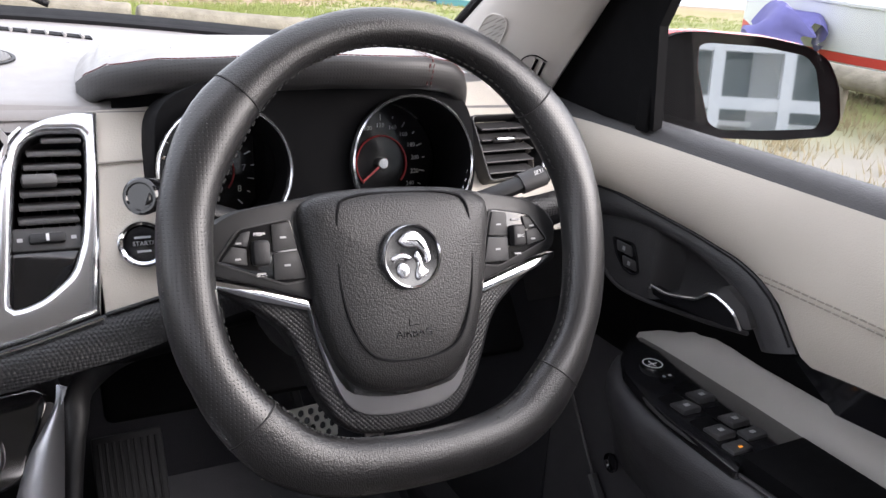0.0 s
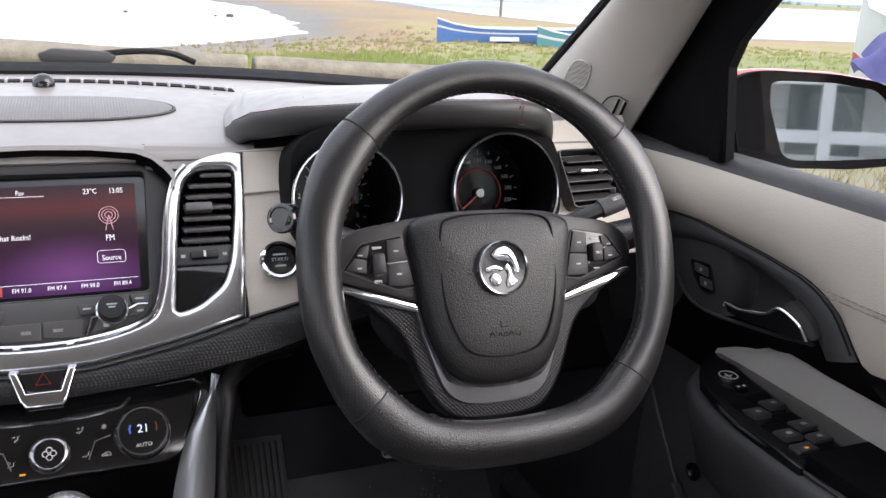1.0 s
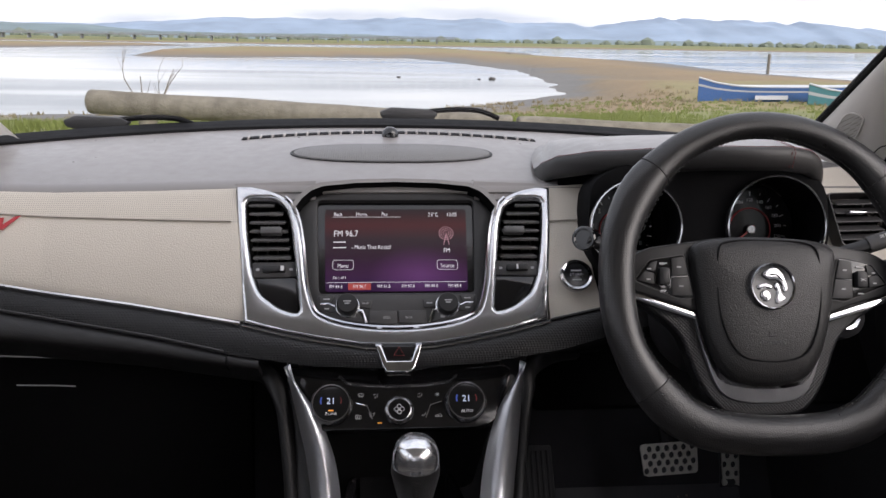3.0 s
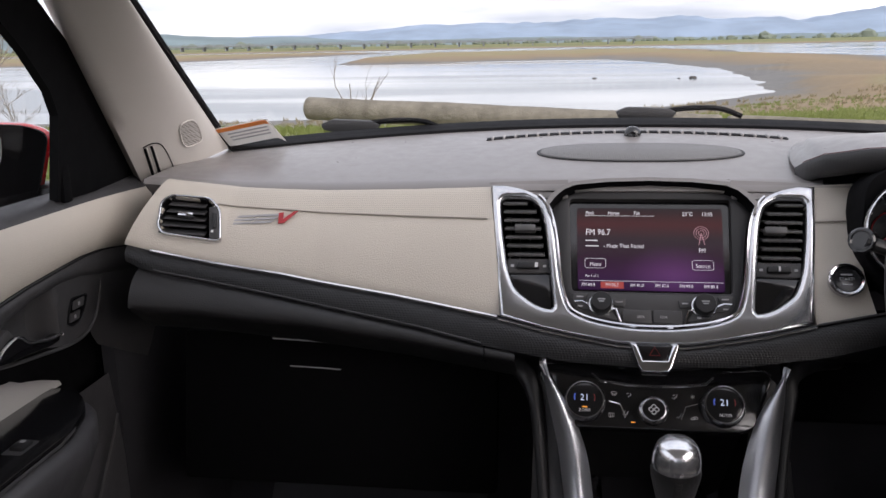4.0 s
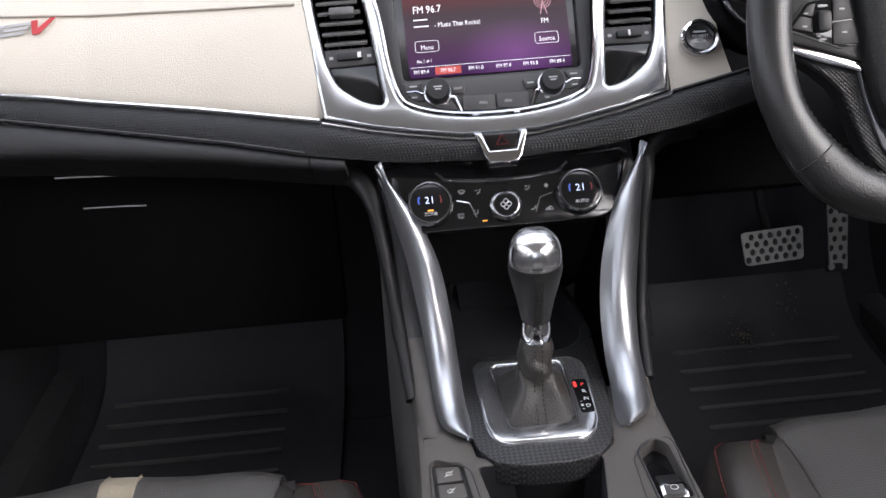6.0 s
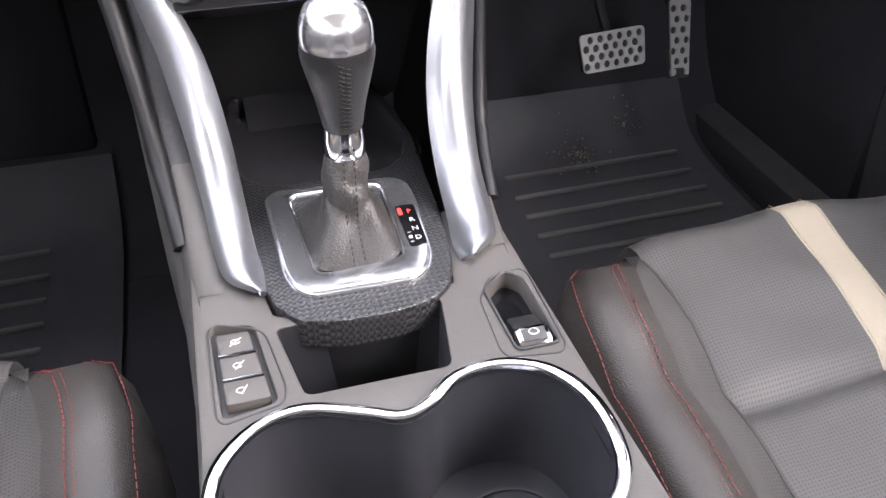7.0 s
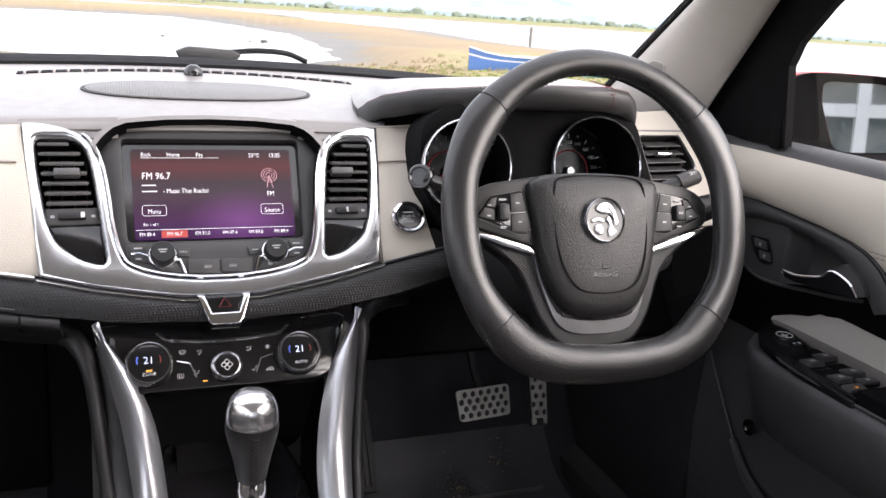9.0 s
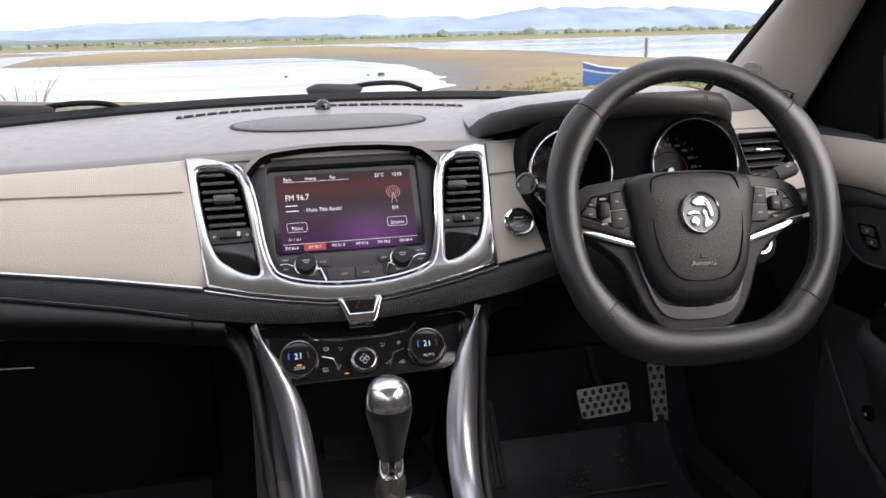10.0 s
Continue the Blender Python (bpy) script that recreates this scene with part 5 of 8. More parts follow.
for sd in (-1, 1):
    kn = part("dial", moved(lathe([(0.0205, -0.002), (0.0205, 0.0118), (0.0195, 0.0122), (0.0, 0.0120)], 40), Matrix.Translation((sd * 0.0778, 0.002, 0))), M_GLOSS, cp, "temperature dial with a display")
    part("ring", moved(lathe([(0.0196, 0.0118), (0.0204, 0.0140), (0.0216, 0.0138), (0.0228, 0.0115), (0.0242, 0.0075), (0.0245, -0.001)], 40), Matrix.Translation((sd * 0.0778, 0.002, 0))), M_DIALRING, kn)
    part("digits", words("21", 0.0105, sd * 0.078, 0.0010, 0.0124, "CENTER"), M_LITCOOL, kn, smooth=False)
    for s2, mt in ((-1, M_LITBLUE), (1, M_DIMRED)):
        part("scale", cord([(sd * 0.078 + s2 * 0.0112, 0.0010, 0.0124), (sd * 0.078 + s2 * 0.0118, 0.0050, 0.0124), (sd * 0.078 + s2 * 0.0106, 0.0088, 0.0124)], 0.0009 if s2 < 0 else 0.0006, 4), mt, kn)
    part("print", words("ZONE" if sd < 0 else "AUTO", 0.0050, sd * 0.078, -0.0118, 0.0124, "CENTER"), M_WHITE, kn, smooth=False)
    part("bright_line", cord([(sd * 0.050, 0.0040, 0.0006), (sd * 0.037, 0.0005, 0.0006), (sd * 0.031, -0.0150, 0.0006)], 0.0009), M_CHROME, cp)
part("lamp", box(0.006, 0.0018, 0.0004, -0.078, -0.0065, 0.0124), M_LITAMBER, cp, "small amber lamp")
part("lamp", box(0.005, 0.0015, 0.0004, -0.0225, -0.0195, 0.0004), M_LITAMBER, cp)
kn = part("fan_knob", moved(lathe([(0.0165, -0.002), (0.0165, 0.004), (0.0145, 0.0095), (0.0135, 0.010), (0.0, 0.0095)], 36), Matrix.Translation((0, -0.006, 0))), M_GLOSS, cp, "round fan knob")
part("ring", moved(lathe([(0.0116, 0.0092), (0.0124, 0.0108), (0.0142, 0.0104), (0.0166, 0.0080), (0.0170, -0.001)], 36), Matrix.Translation((0, -0.006, 0))), M_DIALRING, kn)
for k in range(4):
    a = math.pi / 2 * k
    part("fan_mark", cord([(0.0032 * math.cos(a) + 0.0024 * math.cos(b_), -0.006 + 0.0032 * math.sin(a) + 0.0024 * math.sin(b_), 0.0101) for b_ in np.linspace(0, 2 * math.pi, 10, endpoint=False)], 0.00045, 4, True), M_WHITE, kn)
icons = [(-0.058 + 0.014, 0.0125), (-0.058 + 0.011, -0.0125), (-0.026, 0.0115), (-0.030, -0.0105), (0.026, 0.0115), (0.030, -0.0105), (0.045, 0.0125), (0.046, -0.0125)]
def symbol(kind, ix, iy):
    """A small printed control symbol."""
    def line(*pts):
        return cord([(ix + x * 0.001, iy + y * 0.001, 0.0004) for x, y in pts], 0.00034, 4)
    if kind == "screen":
        s_ = merged(line((-3.4, 1.6), (-2, 2.6), (2, 2.6), (3.4, 1.6), (2.2, -0.6), (-2.2, -0.6), (-3.4, 1.6)), line((-1.2, 1.2), (-1.5, -2)), line((1.2, 1.2), (1.0, -2)))
    elif kind == "rear":
        s_ = merged(line((-3, 2.4), (3, 2.4), (3, -1.6), (-3, -1.6), (-3, 2.4)), line((-1.2, 1.4), (-1.4, -2.6)), line((1.2, 1.4), (1.0, -2.6)))
    elif kind == "flake":
        s_ = merged(line((0, -2.6), (0, 2.6)), line((-2.3, -1.3), (2.3, 1.3)), line((-2.3, 1.3), (2.3, -1.3)))
    elif kind == "car":
        s_ = merged(line((-4, -1), (-3.6, 0.4), (-1.6, 0.8), (-0.4, 2), (2, 2), (3.4, 0.4), (3.8, -1), (-4, -1)), line((-1, -0.4), (1.2, 0.6)))
    else:
        s_ = merged(line((1.0, 2.6), (0.8, -0.4), (-1.2, -0.8), (-1.6, -2.4)), line((1.9, 3.0), (2.3, 2.8)))
        if "up" in kind:
            merged(s_, line((-3.6, 2.0), (-1.2, 2.0), (-1.9, 2.7)))
        if "down" in kind:
            merged(s_, line((-4.0, -1.2), (-2.4, -1.2), (-3.0, -0.6)))
        if "glass" in kind:
            merged(s_, line((-4.2, 2.6), (-3, 3.2), (-1.6, 2.6), (-2.2, 1.2), (-3.6, 1.2), (-4.2, 2.6)))
    part("symbol", s_, M_WHITE, cp)


for kind, (ix, iy) in zip(("screen", "rear", "up", "glass down", "up down", "down", "flake", "car"), icons):
    symbol(kind, ix, iy)

# ---- centre console ----
CX = 0.008
con = thing("centre_console", "grey plastic centre console between the seats", "console", Matrix.Translation((CX, 0.7, 0.23)))
RAIL = [(0.20, 0.572), (0.60, 0.572), (0.78, 0.572), (0.86, 0.588), (0.92, 0.632), (0.956, 0.702), (0.978, 0.776)]
for sd in (-1, 1):
    yz = [(p.x, p.y) for p in spl([(a, b, 0) for a, b in RAIL], 5)]
    rows, rail = [], []
    for y, z in yz:
        w = lerp_x([(0.2, 0.125), (0.78, 0.119), (0.90, 0.124), (1.0, 0.138)], y)
        rail.append([(CX + sd * (w - 0.032), y, z - 0.004), (CX + sd * (w - 0.020), y, z + 0.0005), (CX + sd * (w - 0.006), y, z + 0.001), (CX + sd * w, y, z - 0.008), (CX + sd * (w + 0.003), y + 0.002, z - 0.022)])
        rows.append([(CX + sd * (w - 0.010), y, z - 0.012), (CX + sd * w, y, z - 0.022), (CX + sd * (w + 0.010), y + 0.01, z - 0.06), (CX + sd * (w + 0.018), y + 0.03, min(z - 0.12, 0.45)), (CX + sd * (w + 0.022), y + 0.06, 0.232)])
    rows.append([(a, b + 0.35, c - 0.02 if i < 4 else c) for i, (a, b, c) in enumerate(rows[-1])])
    k_ = next(i for i, (y, z) in enumerate(yz) if y > 0.90)
    j_ = next(i for i, (y, z) in enumerate(yz) if y > 0.80)
    part("side_rail", grid([r_[2:] for r_ in rail[:j_ + 1]]), M_CONSOLE, con, "warm grey plastic rail", world=True, angle=60)
    part("side_rail", grid(rail[j_:k_ + 1]), M_CONSOLE, con, "warm grey plastic rail", world=True, angle=60)
    part("side_rail", grid(rail[k_:]), M_DOOR, con, "grained black rail beside the bright bar", world=True, angle=60)
    part("side_panel", grid(rows), M_FLANK, con, "black console side", world=True, angle=50)
    # bright bar
    bar = []
    mid = [(0.793, 0.5735, 0.071, 0.084), (0.810, 0.576, 0.070, 0.103), (0.84, 0.582, 0.074, 0.109), (0.88, 0.603, 0.076, 0.112), (0.914, 0.642, 0.079, 0.117), (0.935, 0.695, 0.087, 0.124), (0.948, 0.744, 0.104, 0.131), (0.957, 0.778, 0.126, 0.1355), (0.961, 0.793, 0.1350, 0.1365)]
    A = spl([(a, b, c) for a, b, c, d in mid], 4)
    slim = 0.0045 if sd < 0 else -0.001
    B = spl([(a, b, max(c + 0.001, d - slim * min(1.0, (0.80 - b) / 0.12))) for a, b, c, d in mid], 4)
    for a, b in zip(A, B):
        row = []
        for j in range(9):
            t = j / 8
            x = a.z + (b.z - a.z) * t
            row.append((CX + 0.005 * min(1.0, (0.80 - a.y) / 0.1) + sd * x, a.x - 0.008 * math.sin(math.pi * t), a.y + 0.009 * math.sin(math.pi * t) ** 0.8 + 0.003 * t))
        bar.append(row)
    part("bright_bar", solid(bar, 0.004, (-sd * 0.5, -1, 0.8)), M_BAR, con, "satin silver bar", world=True, angle=60)
# top deck with openings
binl = rpoly([(-0.058, 0.756), (0.058, 0.756), (0.047, 0.690), (-0.047, 0.690)], 0.006, 3)
cupl = spl([(-0.110, 0.612, 0), (-0.104, 0.645, 0), (-0.080, 0.670, 0), (-0.050, 0.677, 0), (-0.014, 0.664, 0), (0.006, 0.655, 0), (0.024, 0.661, 0), (0.045, 0.677, 0), (0.075, 0.681, 0), (0.104, 0.668, 0), (0.120, 0.640, 0), (0.122, 0.605, 0), (0.112, 0.575, 0), (0.085, 0.552, 0), (0.05, 0.548, 0), (0.005, 0.555, 0), (-0.04, 0.548, 0), (-0.085, 0.562, 0), (-0.104, 0.585, 0)], 4, closed=True)
deck = rpoly([(-0.115, 0.20), (0.128, 0.20), (0.133, 0.55), (0.130, 0.66), (0.127, 0.86), (0.082, 0.86), (0.072, 0.770), (0.060, 0.765), (-0.046, 0.765), (-0.058, 0.770), (-0.066, 0.86), (-0.111, 0.86), (-0.112, 0.66), (-0.118, 0.55)], 0.004, 2)
pbl = rpoly([(0.090, 0.755), (0.110, 0.772), (0.120, 0.762), (0.122, 0.690), (0.092, 0.690)], 0.005, 3)
swl = rpoly([(-0.101, 0.770), (-0.072, 0.764), (-0.064, 0.690), (-0.098, 0.684)], 0.006, 3)
part("deck", plate(deck, 0.556, 0.5735, holes=[binl, [(p.x, p.y) for p in cupl], pbl, swl], bevel=0.002), M_CONSOLE, con, "warm grey plastic top deck", world=True)
part("bin", grid([[(p.x, p.y, 0.572) for p in binl], [(p.x * 0.96, 0.722 + (p.y - 0.722) * 0.94, 0.50) for p in binl], [(p.x * 0.01, 0.722, 0.498) for p in binl]], close_u=True), M_CUP, con, "open dark storage bin", world=True)

cup = thing("cup_holder", "dark double cup holder with a chrome rim", "cup holder", Matrix.Translation((CX, 0.61, 0.5)))
part("rim", sweep([Vector((p.x, p.y, 0.5745)) for p in cupl], circle(0.0048, 10, 1.0, 0.8), (0, 0, 1), True), M_CHROME, cup, "chrome rim", world=True)
cc = Vector((0.006, 0.612, 0))
part("well", grid([[(p.x, p.y, 0.573) for p in cupl], [(cc.x + (p.x - cc.x) * 0.96, cc.y + (p.y - cc.y) * 0.95, 0.535) for p in cupl], [(cc.x + (p.x - cc.x) * 0.90, cc.y + (p.y - cc.y) * 0.88, 0.49) for p in cupl], [(cc.x + (p.x - cc.x) * 0.01, cc.y, 0.488) for p in cupl]], close_u=True), M_CUP, cup, "dark moulded well", world=True, angle=70)
for x in (-0.052, 0.066):
    part("ring", cord([(x + 0.036 * math.cos(a), 0.612 + 0.036 * math.sin(a), 0.4905) for a in np.linspace(0, 2 * math.pi, 30, endpoint=False)], 0.0015, 5, True), M_DARK, cup, world=True)

for nm_, loop_ in (("switch_groove", [(-0.1027, 0.7646), (-0.0965, 0.7712), (-0.0702, 0.7589), (-0.0647, 0.7506), (-0.0575, 0.6992), (-0.0609, 0.6867), (-0.0974, 0.679), (-0.1016, 0.6855)]), ("brake_groove", [(0.0843, 0.7465), (0.0979, 0.7671), (0.1228, 0.7719), (0.1267, 0.7639), (0.1248, 0.6867), (0.1195, 0.6805), (0.0843, 0.6858), (0.0814, 0.6936)])):
    part(nm_, cord([Vector((p.x, p.y, 0.5735)) for p in rpoly(loop_, 0.005, 3)], 0.0008, 5, True), M_DARK, con, world=True)
pb = thing("parking_brake_switch", "black parking brake switch with a chrome tip", "switch", Matrix.Translation((0.106, 0.72, 0.565)))
part("well", plate([(p.x - 0.106, p.y - 0.72) for p in pbl], -0.012, -0.006), M_GLOSS, pb)
part("rim", cord([Vector((p.x - 0.106, p.y - 0.72, 0.0088)) for p in pbl], 0.0012, 5, True), M_DARK, pb)
part("lever", moved(box(0.022, 0.028, 0.010, 0, 0, 0, 0.003), pose(0.001, -0.008, 0.003, -12)), M_BLACK, pb)
part("tip", moved(box(0.025, 0.017, 0.010, 0, 0, 0, 0.004), pose(0.001, -0.019, 0.006, 14)), M_CHROME, pb, "chrome tip")
part("tip_face", moved(box(0.017, 0.010, 0.002, 0, 0, 0.0049, 0.001), pose(0.001, -0.019, 0.006, 14)), M_KEY, pb)
part("symbol", cord([(0.001 + 0.0034 * math.cos(a), -0.019 + 0.0028 * math.sin(a), 0.0124) for a in np.linspace(0, 2 * math.pi, 12, endpoint=False)], 0.0005, 4, True), M_WHITE, pb)
cs = thing("console_switches", "row of three grey console buttons", "switch", Matrix.Translation((-0.084, 0.727, 0.565)))
part("tray", plate([(p.x + 0.084, p.y - 0.727) for p in swl], -0.012, 0.002), M_DARK, cs)
for k in range(3):
    y = 0.022 - 0.0225 * k
    xl, xr = -0.0135 + 0.0025 * k * 0.3, 0.0085 + 0.0030 * k
    b_ = part("button", plate(rpoly([(xl, y + 0.010), (xr, y + 0.0095), (xr + 0.002, y - 0.010), (xl + 0.001, y - 0.0105)], 0.002, 2), 0.002, 0.0095, bevel=0.0015), M_CONSOLE, cs)
    part("symbol", merged(cord([(-0.001 + 0.003 * math.cos(a), y + 0.0022 * math.sin(a), 0.0097) for a in np.linspace(0.6, 2 * math.pi - (0.2 + 0.5 * k), 12)], 0.0004, 4), cord([(-0.005 + 0.002 * k, y - 0.0035, 0.0097), (0.003, y + 0.0035, 0.0097)], 0.0004, 4)), M_WHITE, b_)
    if k:
        part("bright_line", box(xr - xl, 0.0014, 0.002, (xl + xr) / 2, y + 0.0112, 0.009), M_CHROME, cs)

# gear gate
M_TRAY = material("glossy_dark_tray", (0.030, 0.030, 0.034), 0.22, coat=0.5)
M_POLISH = material("polished_aluminium", (0.80, 0.81, 0.83), 0.2, 0.95, grain=(0.002, 0.02))
gg = thing("gear_gate", "carbon-look gear gate with a chrome plate", "gear gate", Matrix.Translation((CX, 0.86, 0.574)))
car = [(-0.077, 0.121), (-0.085, 0.122), (-0.0810, 0.06), (-0.0775, 0.0), (-0.072, -0.05), (-0.064, -0.085), (-0.050, -0.106), (-0.02, -0.1145), (0.02, -0.1145), (0.046, -0.108), (0.061, -0.094), (0.069, -0.07), (0.0775, -0.01), (0.081, 0.05), (0.0875, 0.122), (0.079, 0.121), (0.068, 0.086), (0.050, 0.071), (0.02, 0.0670), (-0.006, 0.0665), (-0.03, 0.0670), (-0.052, 0.072), (-0.068, 0.089)]
part("surround", plate([(p.x, p.y) for p in rpoly(car, 0.006, 3)], -0.020, 0.004, bevel=0.0022, seg=2), M_CARBON, gg, "carbon-look surround", angle=50)
part("base", plate([(p.x * 0.93, p.y * 0.95) for p in rpoly(car, 0.008, 3)], -0.07, -0.0202), M_BLACK, gg)
gp = rpoly([(-0.0570, 0.045), (-0.046, 0.054), (0.050, 0.049), (0.0620, 0.039), (0.0630, 0.010), (0.0565, -0.062), (0.049, -0.080), (0.037, -0.0885), (-0.038, -0.0865), (-0.049, -0.076), (-0.054, -0.058)], 0.008, 4)
gh = rpoly([(-0.036, 0.040), (0.0385, 0.038), (0.034, -0.061), (-0.028, -0.064)], 0.008, 4)
part("plate", plate([(p.x, p.y) for p in gp], 0.002, 0.0095, holes=[[(p.x, p.y) for p in gh]], bevel=0.004, seg=3), M_POLISH, gg, "polished chrome plate", angle=50)
# Floor in near-black: the shade round the gaiter's foot is its colour.
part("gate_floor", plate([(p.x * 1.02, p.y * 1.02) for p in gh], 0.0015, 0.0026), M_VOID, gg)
part("position_panel", plate(rpoly([(0.0420, 0.002), (0.0575, 0.001), (0.0550, -0.053), (0.0415, -0.053)], 0.003, 2), 0.0088, 0.0100), M_GLOSS, gg)
for k, s in enumerate("PRND"):
    part("letter", words(s, 0.0072, 0.0515 - 0.0004 * k, -0.0105 - 0.0118 * k, 0.0102, "CENTER"), M_LITRED if s == "P" else M_WHITE, gg, smooth=False)
part("lit_field", plate(rpoly([(0.0428, -0.002), (0.0462, -0.002), (0.0460, -0.012), (0.0426, -0.012)], 0.002, 2), 0.0098, 0.0102), M_LITRED, gg, "lit red park field")
dots("gate_mark", [(0.0448, -0.036, 0.0025, 0.0008), (0.0446, -0.042, 0.0028, 0.0035), (0.0445, -0.048, 0.0025, 0.0008)], 0.0100, 0.0103, M_GREYPRINT, gg)
gt = part("tray", plate(rpoly([(-0.080, 0.03), (0.080, 0.03), (0.086, 0.12), (0.070, 0.255), (-0.068, 0.255), (-0.084, 0.12)], 0.016, 4), -0.04, -0.013), M_TRAY, gg, "gloss black storage tray")
TRAY = rpoly([(-0.088, 0.085), (-0.083, 0.14), (-0.071, 0.238), (-0.056, 0.258), (0.060, 0.258), (0.072, 0.238), (0.085, 0.14), (0.088, 0.085)], 0.014, 4)
part("tray_wall", shell(grid([[(p.x, p.y, 0.002) for p in TRAY], [(p.x * 0.97, 0.09 + (p.y - 0.09) * 0.97, -0.001) for p in TRAY], [(p.x * 0.94, 0.09 + (p.y - 0.09) * 0.90, -0.03) for p in TRAY]]), 0.003, (0, 0, 1)), M_TRAY, gg, "gloss black tray wall")
part("tray_lip", solid([[(x, y, z) for x in np.linspace(-0.056, 0.060, 7)] for y, z in ((0.195, -0.014), (0.222, -0.006), (0.246, 0.0015), (0.252, 0.003))], 0.003, (0, -0.5, 1)), M_TRAY, gg, "dark ramped tray lip")
part("tray_rim", cord([Vector((p.x, p.y, 0.002)) for p in TRAY], 0.0022, 6), M_GLOSS, gg)
part("tray_back", moved(plate(rpoly([(-0.10, 0.0), (0.10, 0.0), (0.125, 0.15), (-0.125, 0.15)], 0.02, 4), 0, 0.01), axes((0, 0.262, -0.02), (1, 0, 0), (0, -0.28, 0.96))), M_BLACK, gg)

gs = thing("gear_selector", "gear lever with silver cap, leather grip and gaiter", "gear lever", Matrix.Translation((CX + 0.006, 0.86, 0.578)))
ax0, ax1 = Vector((-0.004, -0.014, 0.006)), Vector((0.0, -0.008, 0.155))
rows = []
for i in range(21):
    t = i / 20
    c = ax0.lerp(ax1 * 0.42, t)
    w = lerp_x([(0, 0.0345), (0.06, 0.0310), (0.14, 0.0245), (0.24, 0.0195), (0.36, 0.0178), (0.55, 0.0180), (0.8, 0.0172), (0.92, 0.0160), (1, 0.0140)], t)
    h = lerp_x([(0, 0.0480), (0.06, 0.0420), (0.14, 0.0320), (0.24, 0.0235), (0.36, 0.0195), (0.55, 0.0190), (0.8, 0.0175), (0.92, 0.0160), (1, 0.0140)], t)
    row = []
    for j in range(36):
        a = 2 * math.pi * j / 36
        pw = 0.40 + 0.60 * min(1.0, t * 2.4)
        x, y = math.copysign(abs(math.cos(a)) ** pw, math.cos(a)), math.copysign(abs(math.sin(a)) ** pw, math.sin(a))
        fold = 1 + (0.09 * math.sin(2 * a + 9 * t) + 0.05 * math.sin(5 * a - 12 * t + 1) + 0.03 * math.sin(20 * t + 2 * a)) * math.sin(math.pi * t) ** 0.8
        row.append((c.x + x * w * fold, c.y + y * h * fold, c.z - 0.004 * (1 - t) ** 7 + 0.005 * abs(math.sin(2 * a)) * math.sin(math.pi * min(1.0, t * 2.2)) + 0.003 * math.sin(math.pi * t) * math.sin(3 * a + 11 * t)))
    rows.append(row)
part("gaiter", grid(rows, close_u=True), M_BOOT, gs, "creased grey leather gaiter", angle=70)
for dx in (-0.004, 0.004):
    part("stitching", stitches([(dx + r_[27][0], r_[27][1] - 0.001, r_[27][2]) for r_ in rows], 0.0028, 0.0022, 0.0006), M_DARK_THREAD, gs)
lean = axes(ax1 * 0.42, (1, 0, 0), (0, 1, 0)) @ Matrix.Rotation(math.atan2(0.010, 0.19), 4, "X")
part("collar", moved(lathe([(0.0140, -0.003), (0.0155, 0.002), (0.0150, 0.012), (0.0138, 0.022), (0.0, 0.022)], 28), lean), M_CHROME, gs, "chrome collar")
part("grip", moved(lathe([(0.0125, 0.021), (0.0145, 0.024), (0.0162, 0.034), (0.0188, 0.048), (0.0228, 0.064), (0.0254, 0.076), (0.0260, 0.082), (0.0250, 0.0875)], 32), lean), M_LEATHER, gs, "black leather grip", angle=80)
part("cap", moved(lathe([(0.0246, 0.0868), (0.0252, 0.0890), (0.0252, 0.0940), (0.0242, 0.1020), (0.0210, 0.1105), (0.0165, 0.1155), (0.0090, 0.1182), (0.0, 0.1187)], 32), lean), M_POLISH, gs, "polished silver cap", angle=80)
GRIP = [(0.026, 0.0150), (0.034, 0.0162), (0.048, 0.0188), (0.064, 0.0228), (0.076, 0.0254), (0.084, 0.0258)]
braid = bmesh.new()
for k in range(15):
    za, zb = 0.0265 + 0.0037 * k, 0.0265 + 0.0037 * (k + 1)
    for e in (-1, 1):
        merged(braid, cord([(-e * 0.0042, -lerp_x(GRIP, za) + 0.0002, za), (0, -(lerp_x(GRIP, za) + lerp_x(GRIP, zb)) / 2 - 0.0008, (za + zb) / 2), (e * 0.0042, -lerp_x(GRIP, zb) + 0.0002, zb)], 0.0006, 4))
part("braid", moved(braid, lean), M_DARK_THREAD, gs, "cross-stitched black seam")

# ---- pedals ----
def pedal(name, label, w, h, cols, nrows, at, off):
    p = thing(name, label, "pedal", at)
    holes = []
    for r in range(nrows):
        for c in range(cols):
            x = (c + 0.5 - cols / 2) * w * 0.90 / cols + (off if r % 2 else -off)
            y = (r + 0.5 - nrows / 2) * h * 0.90 / nrows
            holes.append([(x + 0.0052 * math.cos(a), y + 0.0058 * math.sin(a)) for a in np.linspace(0, 2 * math.pi, 8, endpoint=False)])
    part("plate", plate(rpoly([(-w / 2, h / 2), (w / 2, h / 2), (w / 2 - 0.003, -h / 2), (-w / 2 + 0.004, -h / 2)], 0.008, 4), 0, 0.004, holes=holes), M_STEEL, p, "drilled steel face", smooth=False)
    part("rubber", box(w * 0.94, h * 0.94, 0.008, 0, 0, -0.005, 0.002), M_RUBBER, p)
    part("arm", sweep([(0, 0.01, -0.008), (0, 0.06, -0.03), (0, 0.20, -0.05)], circle(0.008, 8), (1, 0, 0)), M_BLACK, p)


